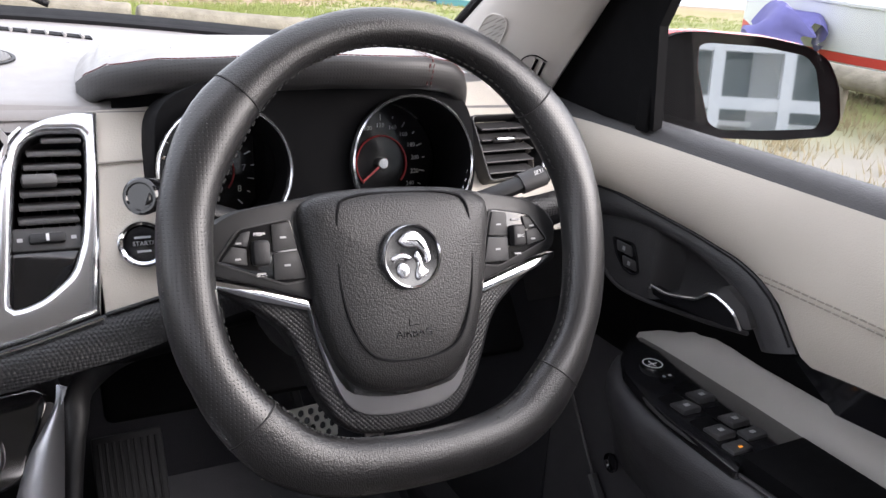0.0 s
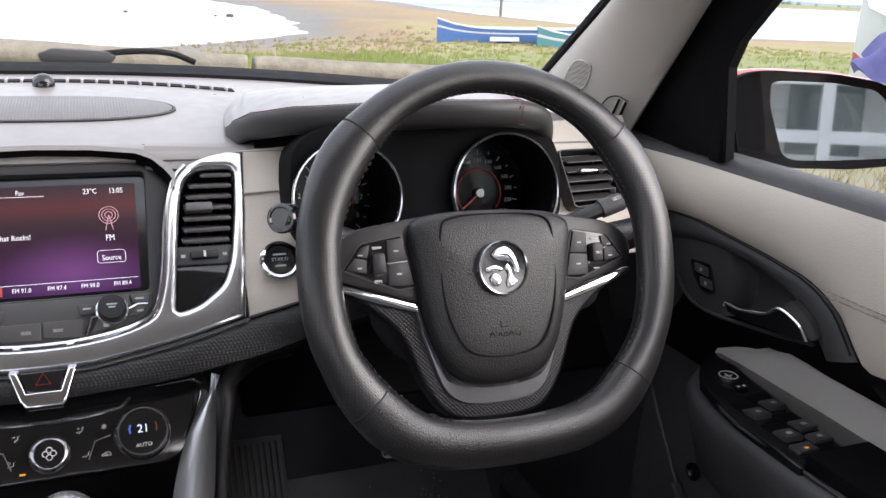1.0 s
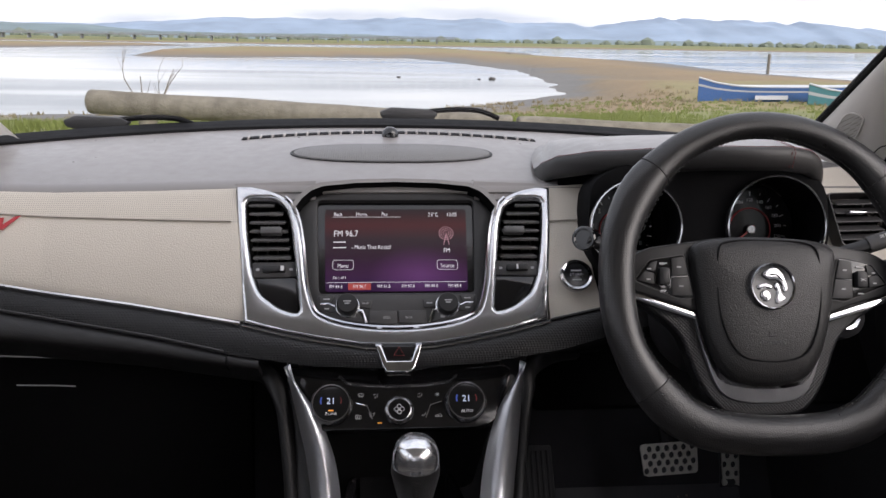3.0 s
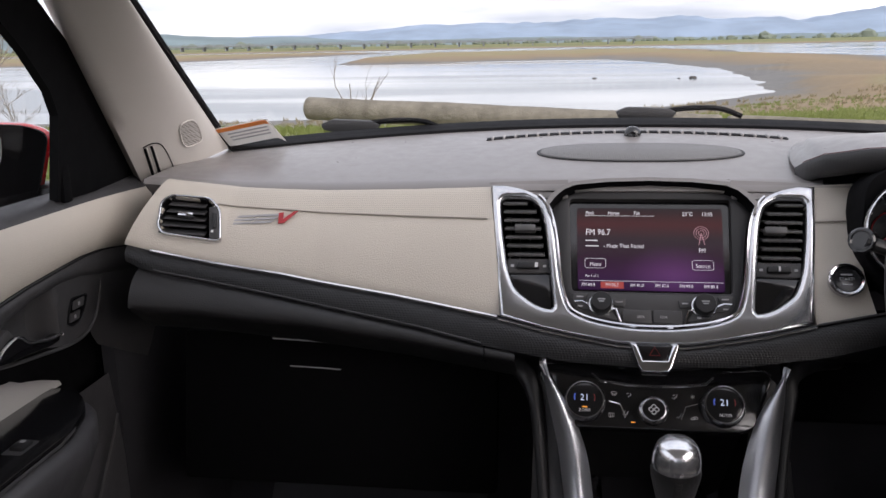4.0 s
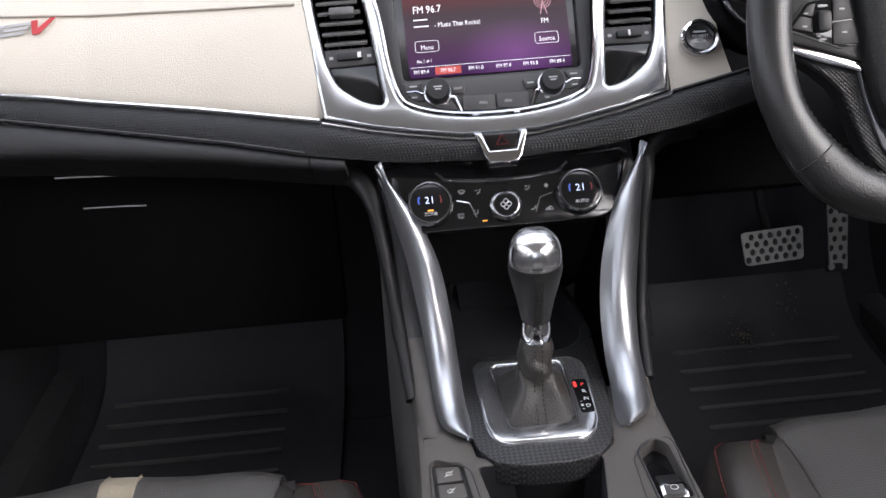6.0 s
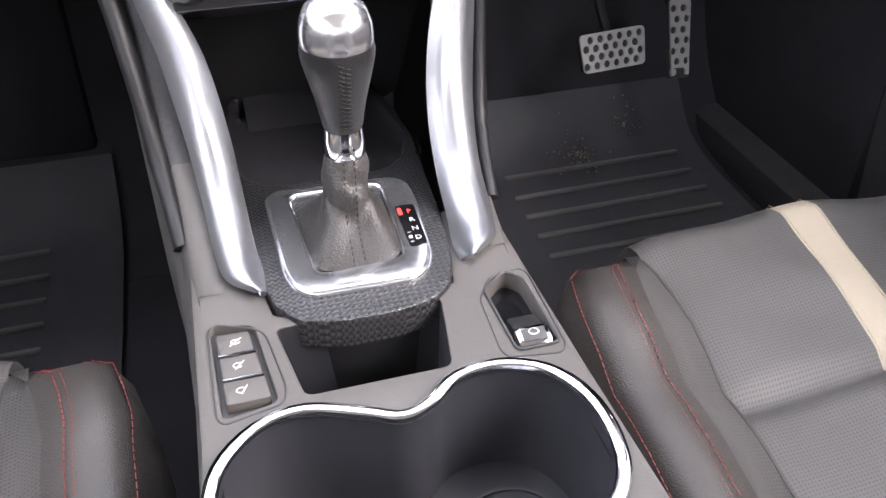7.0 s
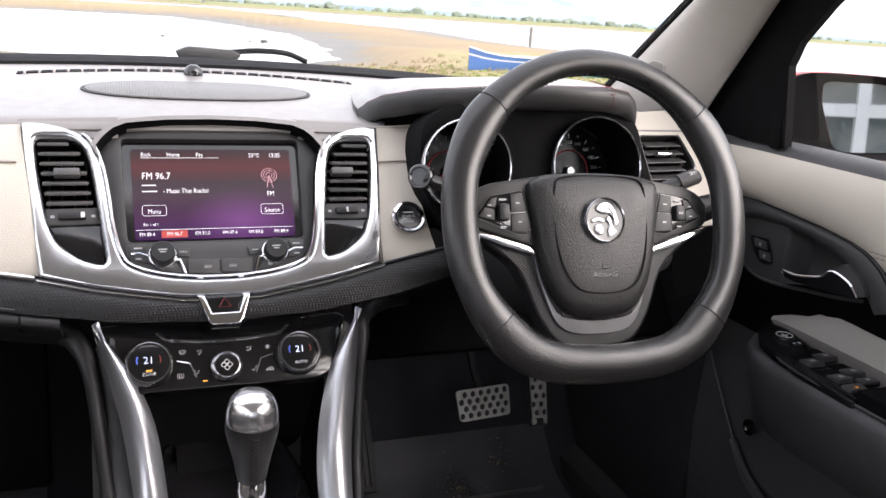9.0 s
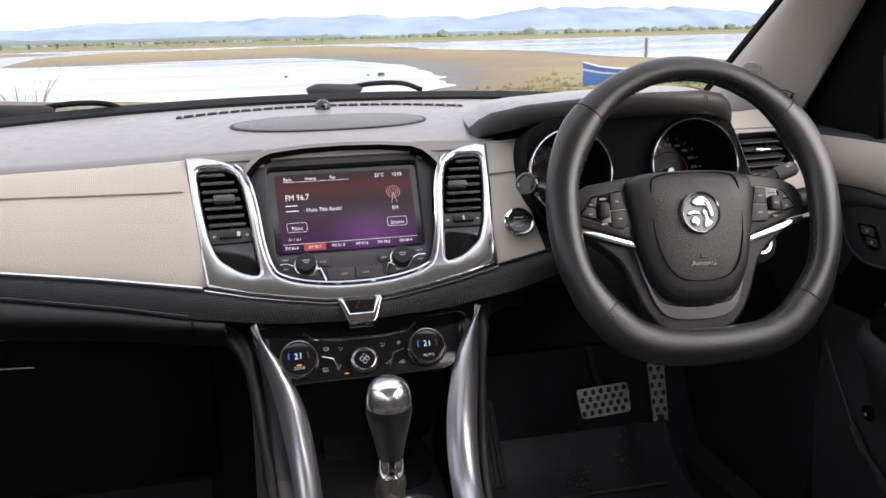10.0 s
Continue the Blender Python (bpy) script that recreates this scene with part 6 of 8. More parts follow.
pedal("brake_pedal", "drilled steel brake pedal pad", 0.106, 0.056, 6, 4, axes((0.497, 1.372, 0.447), (1, 0.04, 0.035), (0, 0.35, 0.94)), 0.004)
pedal("accelerator_pedal", "narrow drilled steel accelerator pedal", 0.036, 0.122, 2, 7, axes((0.616, 1.388, 0.441), (1, 0, -0.03), (0, 0.35, 0.94)), 0.003)
fr_ = thing("foot_rest", "ribbed black rubber foot rest beside the console", "foot rest", axes((0.258, 1.435, 0.352), (1, 0, 0), (0, 0.6, 0.8)))
part("pad", box(0.10, 0.17, 0.012, 0, 0, 0, 0.004), M_BLACK, fr_)
for k in range(9):
    part("rib", box(0.005, 0.15, 0.003, -0.04 + 0.01 * k, 0, 0.007, 0.001, 1), M_BLACK, fr_)

# ---- floor mats ----
MAT_LINE = [(p.x, p.y) for p in spl([(0.62, 0.238, 0), (0.9, 0.238, 0), (1.26, 0.240, 0), (1.40, 0.262, 0), (1.475, 0.335, 0)], 5)]
for sx, nm in ((1, 0), (-1, 1)):
    mt = thing("floor_mat", "worn black rubber floor mat with raised bars and dust" if sx > 0 else "black rubber floor mat with raised bars", "floor mat", Matrix.Translation((sx * 0.46, 1.18, 0.235)), group="floor mats")
    rows = [[(sx * 0.46 + x, y, z) for x in np.linspace(-0.2, 0.22, 8)] for y, z in MAT_LINE]
    part("mat", solid(rows, 0.006, (0, -0.5, 1)), M_RUBBER, mt, world=True)
    for k in range(5):
        part("bar", moved(box(0.302, 0.007, 0.007, 0, 0, 0, 0.0025, 2), pose(sx * 0.486, 1.368 - 0.048 * k, lerp_x(MAT_LINE, 1.368 - 0.048 * k) + 0.0025)), M_MATBAR, mt, world=True)
bm = bmesh.new()
rng = random.Random(5)
for k in range(110):
    a, r = rng.uniform(0, 6.28), rng.gauss(0, 0.022)
    bmesh.ops.create_icosphere(bm, subdivisions=1, radius=rng.uniform(0.0008, 0.0024), matrix=Matrix.Translation((0.470 + r * math.cos(a) + (0.095 if k % 4 == 0 else 0), (yy := 1.395 + abs(r) * math.sin(a) + (0.035 if k % 4 == 0 else 0)), lerp_x(MAT_LINE, yy) + 0.0012)))
single("dried_mud", bm, material("dried_mud", (0.24, 0.21, 0.16), 0.95, speckle=0.2), "crumbs of dried mud on the floor mat", "mud", kind="stuff")


# ---- seats ----
M_BOLSTER = material("dark_bolster_leather", (0.052, 0.046, 0.042), 0.42, grain=(0.0014, 0.3), speckle=0.12, kind="leather")
M_SEAT_RED = material("faded_red_thread", (0.17, 0.032, 0.028), 0.7)
M_TAN_THREAD = material("tan_thread", (0.42, 0.36, 0.26), 0.8)


def seat(sx):
    s = thing("driver_seat" if sx > 0 else "passenger_seat", "dark leather sports seat with cream stripes and red stitching", "car seat", Matrix.Translation((0.447 if sx > 0 else -0.432, 0.45, 0.23)), group="front seats")
    c = 0.447 if sx > 0 else -0.432

    def top(x, y):
        """Height of the cushion."""
        e = abs(x - c)
        z = lerp_x([(0.10, 0.40), (0.45, 0.425), (0.70, 0.455), (0.80, 0.482), (0.865, 0.496), (0.888, 0.488), (0.902, 0.46), (0.906, 0.40)], y)
        z -= 0.010 * math.exp(-((y - 0.700) / 0.010) ** 2) * (1 if e < 0.18 else 0)
        z += 0.006 * math.cos(min(1, e / 0.17) * math.pi) + 0.003 * math.sin(x * 41 + y * 23) * math.sin(y * 31) - 0.006 * max(0.0, (e - 0.15) / 0.02) ** 2
        return z

    def zone(x0, x1, mat, nm, nx=8, y0=0.10, lab=""):
        ys = np.concatenate([np.linspace(y0, 0.66, 14), np.linspace(0.67, 0.73, 9), np.linspace(0.745, 0.906, 22)])
        rows = [[(c + x, y, top(c + x, y)) for x in np.linspace(x0, x1, nx)] for y in ys]
        return part(nm, solid(rows, 0.03, (0, 0, 1)), mat, s, lab, world=True, angle=80)

    zone(-0.168, -0.019, M_SEAT_HOLES, "centre_panel", lab="perforated dark leather panel")
    zone(0.019, 0.168, M_SEAT_HOLES, "centre_panel")
    zone(-0.019, 0.019, M_STRIPE, "stripe", 4, lab="cream leather stripe")
    for x in (-0.0165, 0.0165):
        part("stitching", stitches([(c + x, y, top(c + x, y) + 0.0006) for y in np.linspace(0.12, 0.90, 60)], 0.004, 0.002, 0.0006), M_TAN_THREAD, s, world=True)
    for sd in (-1, 1):
        rows = []
        for y in np.linspace(0.10, 0.86, 26):
            f = min(1.0, max(0.0, (0.86 - y) / 0.09)) ** 0.5
            zt = top(c, min(y, 0.87))
            hb = 0.040 * f
            o = 0.012 * (1 - f)
            row = []
            for dx, dz in ((0.163, -0.006), (0.168, 0.001), (0.185, 0.006), (0.205, hb * 0.45 + 0.004), (0.226, hb * 0.86), (0.246, hb), (0.264, hb * 0.72), (0.276, hb * 0.1 - 0.012), (0.280, -0.06), (0.272, -0.16)):
                row.append((c + sd * (dx - o * (dx > 0.19) * 3), y, zt + dz - (1 - f) * 0.02))
            rows.append(row)
        rows.append([(p[0] - sd * 0.008, p[1] + 0.004, p[2] - 0.05) for p in rows[-1]])
        part("side_strip", grid([r_[:4] for r_ in rows]), M_SEAT_HOLES, s, "perforated leather strip", world=True, angle=80)
        part("bolster", grid([r_[3:] for r_ in rows]), M_BOLSTER, s, "dark leather side bolster", world=True, angle=80)
        for off in (4, 6):
            for d_ in (-0.003, 0.003):
                part("stitching", stitches([(r_[off][0] + d_, r_[off][1], r_[off][2] + 0.0006 - 0.08 * abs(d_)) for r_ in rows[:-1]], 0.0042, 0.0022, 0.0007), M_SEAT_RED, s, "red stitching", world=True)
        part("piping", cord([(r_[0][0] + sd * 0.003, r_[0][1], r_[0][2] + 0.005) for r_ in rows[:-1]], 0.0020, 6), M_BOLSTER, s, world=True)
    part("base", box(0.44, 0.70, 0.16, c, 0.50, 0.315, 0.02), M_BLACK, s, "black seat base", world=True)
    rows = [[(c + 0.23 * math.sin(a) * (1 - 0.25 * t), 0.13 - 0.20 * t - 0.07 * math.cos(a), 0.42 + 0.60 * t) for a in np.linspace(0, 2 * math.pi, 20, endpoint=False)] for t in np.linspace(0, 1, 8)]
    part("backrest", grid(rows, close_u=True), M_SEAT, s, "dark leather backrest", world=True)


seat(1)
seat(-1)

# ---- front doors ----
DOOR_LOW = [(-0.10, 0.836), (0.60, 0.834), (0.70, 0.826), (0.745, 0.821), (0.758, 0.827), (0.773, 0.845), (0.790, 0.864), (0.816, 0.879), (0.842, 0.8865), (0.895, 0.893), (0.950, 0.897), (1.015, 0.901), (1.06, 0.900), (1.10, 0.895), (1.18, 0.880)]
ARCH_LOW = [(0.795, 0.812), (0.808, 0.827), (0.820, 0.841), (0.834, 0.852), (0.850, 0.861), (0.873, 0.868), (0.910, 0.8755), (0.965, 0.879), (1.01, 0.876), (1.04, 0.869), (1.09, 0.862), (1.17, 0.848)]
BEZEL_LOW = [(0.795, 0.815), (0.812, 0.823), (0.858, 0.814), (0.904, 0.807), (0.947, 0.8005), (0.986, 0.798), (1.010, 0.802), (1.028, 0.812), (1.040, 0.826), (1.052, 0.800), (1.07, 0.76), (1.18, 0.70)]


def door(sd):
    d = thing("car_door", "black and beige front door panel, closed" if sd > 0 else "black and beige passenger door panel, closed", "car door", Matrix.Translation((sd * 0.76, 0.6, 0.3)), group="front doors")

    def P(x, y, z):
        return (sd * x, y, z)

    ys = list(np.linspace(-0.08, 0.70, 10)) + list(np.linspace(0.72, 1.165, 40))
    rows = []
    for t in np.linspace(0, 1, 9):
        rows.append([P(0.722 + 0.006 * (1 - t) - 0.012 * math.sin(math.pi * t) ** 0.7 - 0.02 * max(0, (y - 1.0) / 0.17) ** 2, y, lerp_x(DOOR_LOW, y) + (0.969 - lerp_x(DOOR_LOW, y)) * t) for y in ys])
    part("upper_panel", solid(rows, 0.01, (-sd, 0, 0)), M_BEIGE, d, "smooth beige leatherette upper panel", world=True, angle=60)
    for dz in (0.0, 0.005):
        part("stitching", stitches([P(0.7105, y, 0.8890 - dz - 0.010 * max(0, y - 0.70)) for y in np.linspace(-0.05, 0.800 - dz * 2, 40)], 0.006, 0.002, 0.0009), M_GREY_THREAD, d, "double seam", world=True)
    cap = [(0.724, 0.960), (0.725, 0.968), (0.734, 0.979), (0.746, 0.984), (0.760, 0.984), (0.766, 0.972), (0.766, 0.94), (0.735, 0.94)]
    rows = [[P(x - 0.02 * max(0, (y - 1.0) / 0.17) ** 2, y, z) for i, (x, z) in enumerate(cap)] for y in np.linspace(-0.10, 1.18, 20)]
    part("sill_cap", grid(rows, close_u=True), M_DOOR, d, "dark grained window sill", world=True, angle=60)
    # handle recess panel with its raised arch
    rows = []
    for t in np.linspace(0, 1, 12):
        row = []
        for y in np.concatenate([np.linspace(0.796, 0.930, 20), np.linspace(0.936, 0.952, 5), np.linspace(0.962, 1.175, 22)]):
            zl, zh = lerp_x(BEZEL_LOW, y), lerp_x(ARCH_LOW, y)
            z = zl + (zh - zl) * t
            deep = 0.034 * min(1.0, max(0.0, (0.950 - y) / 0.012)) * math.sin(math.pi * min(1.0, 0.12 + t * 0.88)) ** 0.35
            front = max(0, (y - 1.0) / 0.17) ** 2
            row.append(P(0.7275 + deep - 0.02 * front + (0.03 * (1 - t) ** 2 if y > 1.045 else 0), y, z))
        rows.append(row)
    part("inner_panel", grid(rows), M_DOOR, d, "black handle recess", world=True, angle=50)
    rows = []
    for t in np.linspace(0, 1, 7):
        row = []
        for k in range(46):
            f = k / 45
            yo = 1.168 - 0.410 * f
            yi = 1.168 - 0.373 * f
            o_, i_ = Vector((yo, lerp_x(DOOR_LOW, yo))), Vector((yi, lerp_x(ARCH_LOW, yi)))
            q = o_.lerp(i_, t)
            row.append(P(0.7255 - 0.006 * math.sin(math.pi * t) ** 0.7 - 0.02 * max(0, (q.x - 1.0) / 0.17) ** 2 + 0.002 * t, q.x, q.y))
        rows.append(row)
    part("arch", solid(rows, 0.012, (-sd, 0, 0)), M_DOOR, d, "black grained arched rim", world=True, angle=60)
    part("arch_joint", cord([P(0.7195 - 0.02 * max(0, (y - 1.0) / 0.17) ** 2, y, lerp_x(DOOR_LOW, y) + 0.0008) for y in np.linspace(0.762, 1.16, 40)], 0.0011, 5), M_SEAL, d, world=True)
    rows = [[P(0.733 + 0.012 * t, y, lerp_x(DOOR_LOW, y) + 0.004 - 0.045 * t) for y in np.linspace(-0.08, 0.80, 12)] for t in (0, 0.3, 0.7, 1)]
    part("under_strip", solid(rows, 0.004, (-sd, 0, 0)), M_GLOSS, d, "gloss black strip above the armrest", world=True)
    part("bright_line", cord([P(0.7305, y, lerp_x(DOOR_LOW, y) - 0.001) for y in np.linspace(-0.05, 0.742, 24)], 0.0012, 5), M_CHROME, d, world=True)
    paddle = rpoly([(0.930, 0.8265), (0.909, 0.826), (0.880, 0.833), (0.866, 0.838), (0.857, 0.846), (0.848, 0.849), (0.836, 0.847), (0.822, 0.842), (0.809, 0.829), (0.830, 0.8245), (0.864, 0.8215), (0.909, 0.8165), (0.9275, 0.8175)], 0.003, 2)
    mount = rpoly([(0.800, 0.834), (0.812, 0.850), (0.840, 0.862), (0.850, 0.850), (0.836, 0.847), (0.822, 0.842), (0.809, 0.829)], 0.003, 2)
    side_on = axes(P(0.716, 0, 0), (0, 1, 0), (0, 0, 1))
    part("release_handle", moved(plate(paddle, -0.005, 0.005, bevel=0.002, seg=3), side_on), M_GLOSS, d, "gloss black release handle", world=True, angle=60)
    part("handle_mount", moved(plate(mount, -0.002 if sd > 0 else -0.014, 0.014 if sd > 0 else 0.002, bevel=0.0015), side_on), M_KEY, d, world=True)
    part("handle_edge", cord(spl([P(0.7105, y, z) for y, z in ((0.9315, 0.8225), (0.930, 0.8265), (0.909, 0.826), (0.880, 0.833), (0.866, 0.838), (0.857, 0.846), (0.848, 0.849), (0.836, 0.847), (0.822, 0.842), (0.814, 0.835), (0.809, 0.829))], 3), 0.0019), M_SILVER, d, "chrome edge", world=True)
    # Near-black sheet across the gap; the recess's shade is in its colour.
    part("liner", box(0.004, 1.32, 0.30, sd * 0.798, 0.56, 0.82), M_VOID, d, "black sheet with the grab recess's shade in its colour", world=True)
    part("recess_lip", cord(spl([P(0.727, 1.052, 0.860), P(0.7265, 1.048, 0.842), P(0.726, 1.040, 0.826), P(0.7255, 1.028, 0.812), P(0.725, 1.010, 0.802), P(0.7245, 0.986, 0.7975), P(0.724, 0.947, 0.800), P(0.724, 0.904, 0.8065), P(0.724, 0.858, 0.8135), P(0.725, 0.812, 0.8225)], 5), 0.0022, 8), M_KEY, d, world=True)
    lock = [(-sd * (y - 0.985), z - 0.841) for y, z in ((1.0175, 0.850), (0.983, 0.8535), (0.974, 0.839), (0.968, 0.823), (0.979, 0.8185), (0.992, 0.820), (1.008, 0.833))]
    lock_at = axes(P(0.7275, 0.985, 0.841), (0, -sd, 0), (0, 0, 1))
    sw_ = part("lock_switch", moved(plate(rpoly(lock, 0.004, 3), -0.004, 0.0015, bevel=0.0008), lock_at), M_GLOSS, d, "lock and unlock buttons", world=True)
    part("rim", moved(cord([Vector((p.x, p.y, 0.0018)) for p in rpoly(lock, 0.004, 3)], 0.0011, 5, True), lock_at), M_SEAL, sw_, world=True)
    for k in (-1, 1):
        cx_, cz_, hw = (-sd * 0.0105, 0.0025, 0.0125) if k > 0 else (-sd * -0.0010, -0.0115, 0.0110)
        part("button", moved(plate(rpoly([(cx_ - hw - sd * 0.002, 0.0055), (cx_ + hw - sd * 0.002, 0.0055), (cx_ + hw + sd * 0.002, -0.0055), (cx_ - hw + sd * 0.002, -0.0055)], 0.002, 2), 0.0015, 0.0030, bevel=0.0005), lock_at @ Matrix.Translation((0, cz_, 0))), M_KEY, sw_, world=True)
        part("symbol", moved(bars([(cx_, cz_, 0.0040, 0.0045)], 0.0030, 0.0034), lock_at), M_GREYPRINT, sw_, world=True)
    # armrest
    rows = []
    for y, w, zt in ((-0.08, 1.0, 0.742), (0.3, 1.0, 0.738), (0.6, 1.0, 0.732), (0.75, 1.0, 0.727), (0.86, 0.97, 0.723), (0.92, 0.80, 0.721), (0.96, 0.58, 0.719), (0.985, 0.33, 0.716), (0.998, 0.08, 0.705)):
        inx = 0.765 - 0.118 * w
        rows.append([P(0.79, y, zt + 0.003), P(inx + 0.018, y, zt), P(inx + 0.006, y, zt - 0.002), P(inx, y, zt - 0.010), P(inx + 0.002, y, zt - 0.030), P(inx + 0.016, y, zt - 0.065), P(inx + 0.04 * w + 0.01, y, zt - 0.12), P(0.79, y, zt - 0.16)])
    part("armrest", grid(rows), M_DOORLOW, d, "black armrest", world=True, angle=50)
    sp = rpoly([(0.664, -0.05), (0.664, 0.855), (0.682, 0.915), (0.706, 0.952), (0.735, 0.975), (0.772, 0.972), (0.770, 0.90), (0.762, 0.76), (0.756, 0.60), (0.756, -0.05)], 0.012, 3)
    if sd > 0:
        sp = rpoly([(0.655, 0.735), (0.661, 0.83), (0.672, 0.883), (0.685, 0.923), (0.708, 0.954), (0.738, 0.980), (0.772, 0.986), (0.770, 0.90), (0.763, 0.70), (0.758, 0.45), (0.746, 0.45), (0.746, 0.66), (0.738, 0.715), (0.728, 0.738), (0.71, 0.748), (0.685, 0.747)], 0.008, 3)
        # Flat near-black plate; nothing is hollowed, the well's shade is its colour.
        part("grab_well_shade", plate([(0.668, -0.05), (0.668, 0.745), (0.748, 0.745), (0.748, -0.05)], 0.724, 0.7440), M_VOID, d, "black plate standing for the shaded grab well", world=True)
    if sd < 0:
        sp = [Vector((-p.x, p.y)) for p in reversed(sp)]
    part("switch_plate", plate(sp, 0.724, 0.7345, bevel=0.003), M_GLOSS, d, "gloss black switch plate", world=True)
    if sd > 0:
        for k, (x, y) in enumerate(((0.691, 0.838), (0.722, 0.849), (0.689, 0.791), (0.719, 0.802))):
            # Each well is a flat near-black patch standing for a shaded hollow.
            part("switch_well", plate(rpoly([(x - 0.0135, y + 0.026), (x + 0.0135, y + 0.028), (x + 0.0135, y - 0.011), (x - 0.0135, y - 0.013)], 0.003, 2), 0.7330, 0.7349), M_VOID, d, world=True)
            part("window_switch", moved(box(0.023, 0.021, 0.009, 0, 0, 0, 0.002), pose(x, y - 0.001, 0.7345, -8)), M_DOOR, d, world=True)
            part("symbol", bars([(x, y - 0.002, 0.006, 0.0045)], 0.7394, 0.7398), M_GREYPRINT, d, world=True)
        for x, y in ((0.686, 0.765), (0.718, 0.777)):
            part("lock_key", box(0.026, 0.016, 0.007, x, y, 0.7345, 0.002), M_DOOR, d, world=True)
        part("symbol", bars([(0.718, 0.777, 0.006, 0.004)], 0.738, 0.7384), M_GREYPRINT, d, world=True)
        part("lamp", box(0.004, 0.0025, 0.0006, 0.686, 0.762, 0.7383), M_LITAMBER, d, world=True)
        part("mirror_knob", moved(lathe([(0.0135, 0), (0.0135, 0.003), (0.0125, 0.005), (0.0095, 0.0058), (0.006, 0.0048), (0, 0.0046)], 28), Matrix.Translation((0.719, 0.917, 0.7342))), M_GLOSS, d, "round mirror adjuster", world=True)
        part("symbol", merged(cord([(0.719 + 0.0105 * math.cos(a), 0.917 + 0.0105 * math.sin(a), 0.7399) for a in np.linspace(0, 2 * math.pi, 20, endpoint=False)], 0.0007, 4, True), cord([(0.713, 0.917, 0.7392), (0.725, 0.917, 0.7392)], 0.0006, 4), cord([(0.719, 0.911, 0.7392), (0.719, 0.923, 0.7392)], 0.0006, 4)), M_WHITE, d, world=True)
        part("mirror_switch", box(0.016, 0.008, 0.006, 0.716, 0.891, 0.7355, 0.002), M_GLOSS, d, world=True)
        part("symbol", bars([(0.712, 0.891, 0.003, 0.003), (0.720, 0.891, 0.003, 0.003)], 0.7386, 0.739), M_WHITE, d, world=True)
        part("boot_release", moved(lathe([(0.012, 0), (0.012, 0.003), (0.010, 0.0045), (0, 0.0045)], 20), axes((0.742, 0.977, 0.57), (0, -1, 0), (0, 0, 1)) @ Matrix.Rotation(math.pi, 4, "Y")), M_GLOSS, d, "small round switch", world=True)
    else:
        part("window_switch", box(0.017, 0.022, 0.009, -0.697, 0.812, 0.735, 0.003), M_BLACK, d, world=True)
        part("switch_well", plate(rpoly([(-0.709, 0.828), (-0.709, 0.792), (-0.685, 0.792), (-0.685, 0.828)], 0.003, 2), 0.7330, 0.7349), M_KEY, d, world=True)
        part("symbol", box(0.005, 0.005, 0.0006, -0.697, 0.815, 0.7398), M_GREYPRINT, d, world=True)
    part("door_edge", cord([P(0.742, 1.084, 0.648), P(0.742, 1.067, 0.622), P(0.742, 1.036, 0.58), P(0.742, 1.005, 0.538)], 0.0022), M_KEY, d, world=True)
    part("pocket_lip", cord(spl([P(0.742, 1.005, 0.536), P(0.740, 0.975, 0.508), P(0.730, 0.93, 0.494), P(0.715, 0.87, 0.490), P(0.70, 0.75, 0.488), P(0.70, 0.5, 0.488)], 5), 0.0075, 8), M_DOOR, d, "rolled pocket edge", world=True)
    part("chrome_rail", cord([P(0.660 + (0.0 if y < 0.84 else 0.9 * (y - 0.84) ** 1.3), y, 0.7325 - 0.002) for y in np.linspace(-0.05, 0.93, 30)], 0.0018), M_DARK, d, world=True)
    rows = []
    for y in np.linspace(-0.08, 0.988, 30):
        f = min(1, max(0, (0.988 - y) / 0.05)) ** 0.5
        g = min(1, max(0, (0.955 - y) / 0.09))
        w = 0.056 - 0.027 * g ** 0.7
        x0 = 0.759 + 0.004 * f
        skew = 0.026 * min(1, max(0, (y - 0.85) / 0.13))
        rows.append([P(x0, y, 0.7325), P(x0 + 0.003, y, 0.738), P(x0 + w * 0.4, y - skew * 0.4, 0.742 + 0.010 * f), P(x0 + w * 0.8, y - skew * 0.8, 0.742 + 0.020 * f), P(x0 + w, y - skew, 0.742 + 0.020 * f), P(x0 + 0.002 + w, y - skew, 0.70)])
    part("armrest_pad", grid(rows), M_ARM, d, "grey-beige padded armrest top", world=True, angle=70)
    rows = [[P(0.765 + 0.012 * math.sin(z * 9), y, z) for z in np.linspace(0.25, 0.70, 8)] for y in np.linspace(-0.10, 1.20, 10)]
    part("lower_panel", grid(rows), M_DOORLOW, d, "black lower door panel", world=True)
    rows = [[P(0.70 + 0.03 * (y - 0.6) ** 2, y, z) for z in (0.25, 0.40, 0.46)] for y in np.linspace(0.1, 0.92, 14)]
    part("door_pocket", solid(rows, 0.006), M_DOORLOW, d, "black door pocket", world=True)
    rows = [[P(x, y, z) for x, z in ((0.80, 0.30), (0.845, 0.55), (0.845, 0.80), (0.825, 0.90), (0.79, 0.965))] for y in np.linspace(-0.10, 1.20, 4)]
    part("outer_skin", grid(rows), M_RED, d, "red painted outer skin", world=True)
    # window frame and sail panel
    fr = [(1.19, 0.976), (1.115, 1.085), (0.93, 1.228), (0.72, 1.345), (0.55, 1.385), (0.0, 1.40), (0.0, 1.375), (0.54, 1.352), (0.70, 1.303), (0.845, 1.217), (0.918, 1.162), (0.968, 1.115), (0.985, 1.085), (0.985, 0.978)]
    bm = bmesh.new()
    loopi = [bm.verts.new(P(0.728 - 0.14 * (z - 0.98), y, z)) for y, z in fr]
    bm.faces.new(loopi)
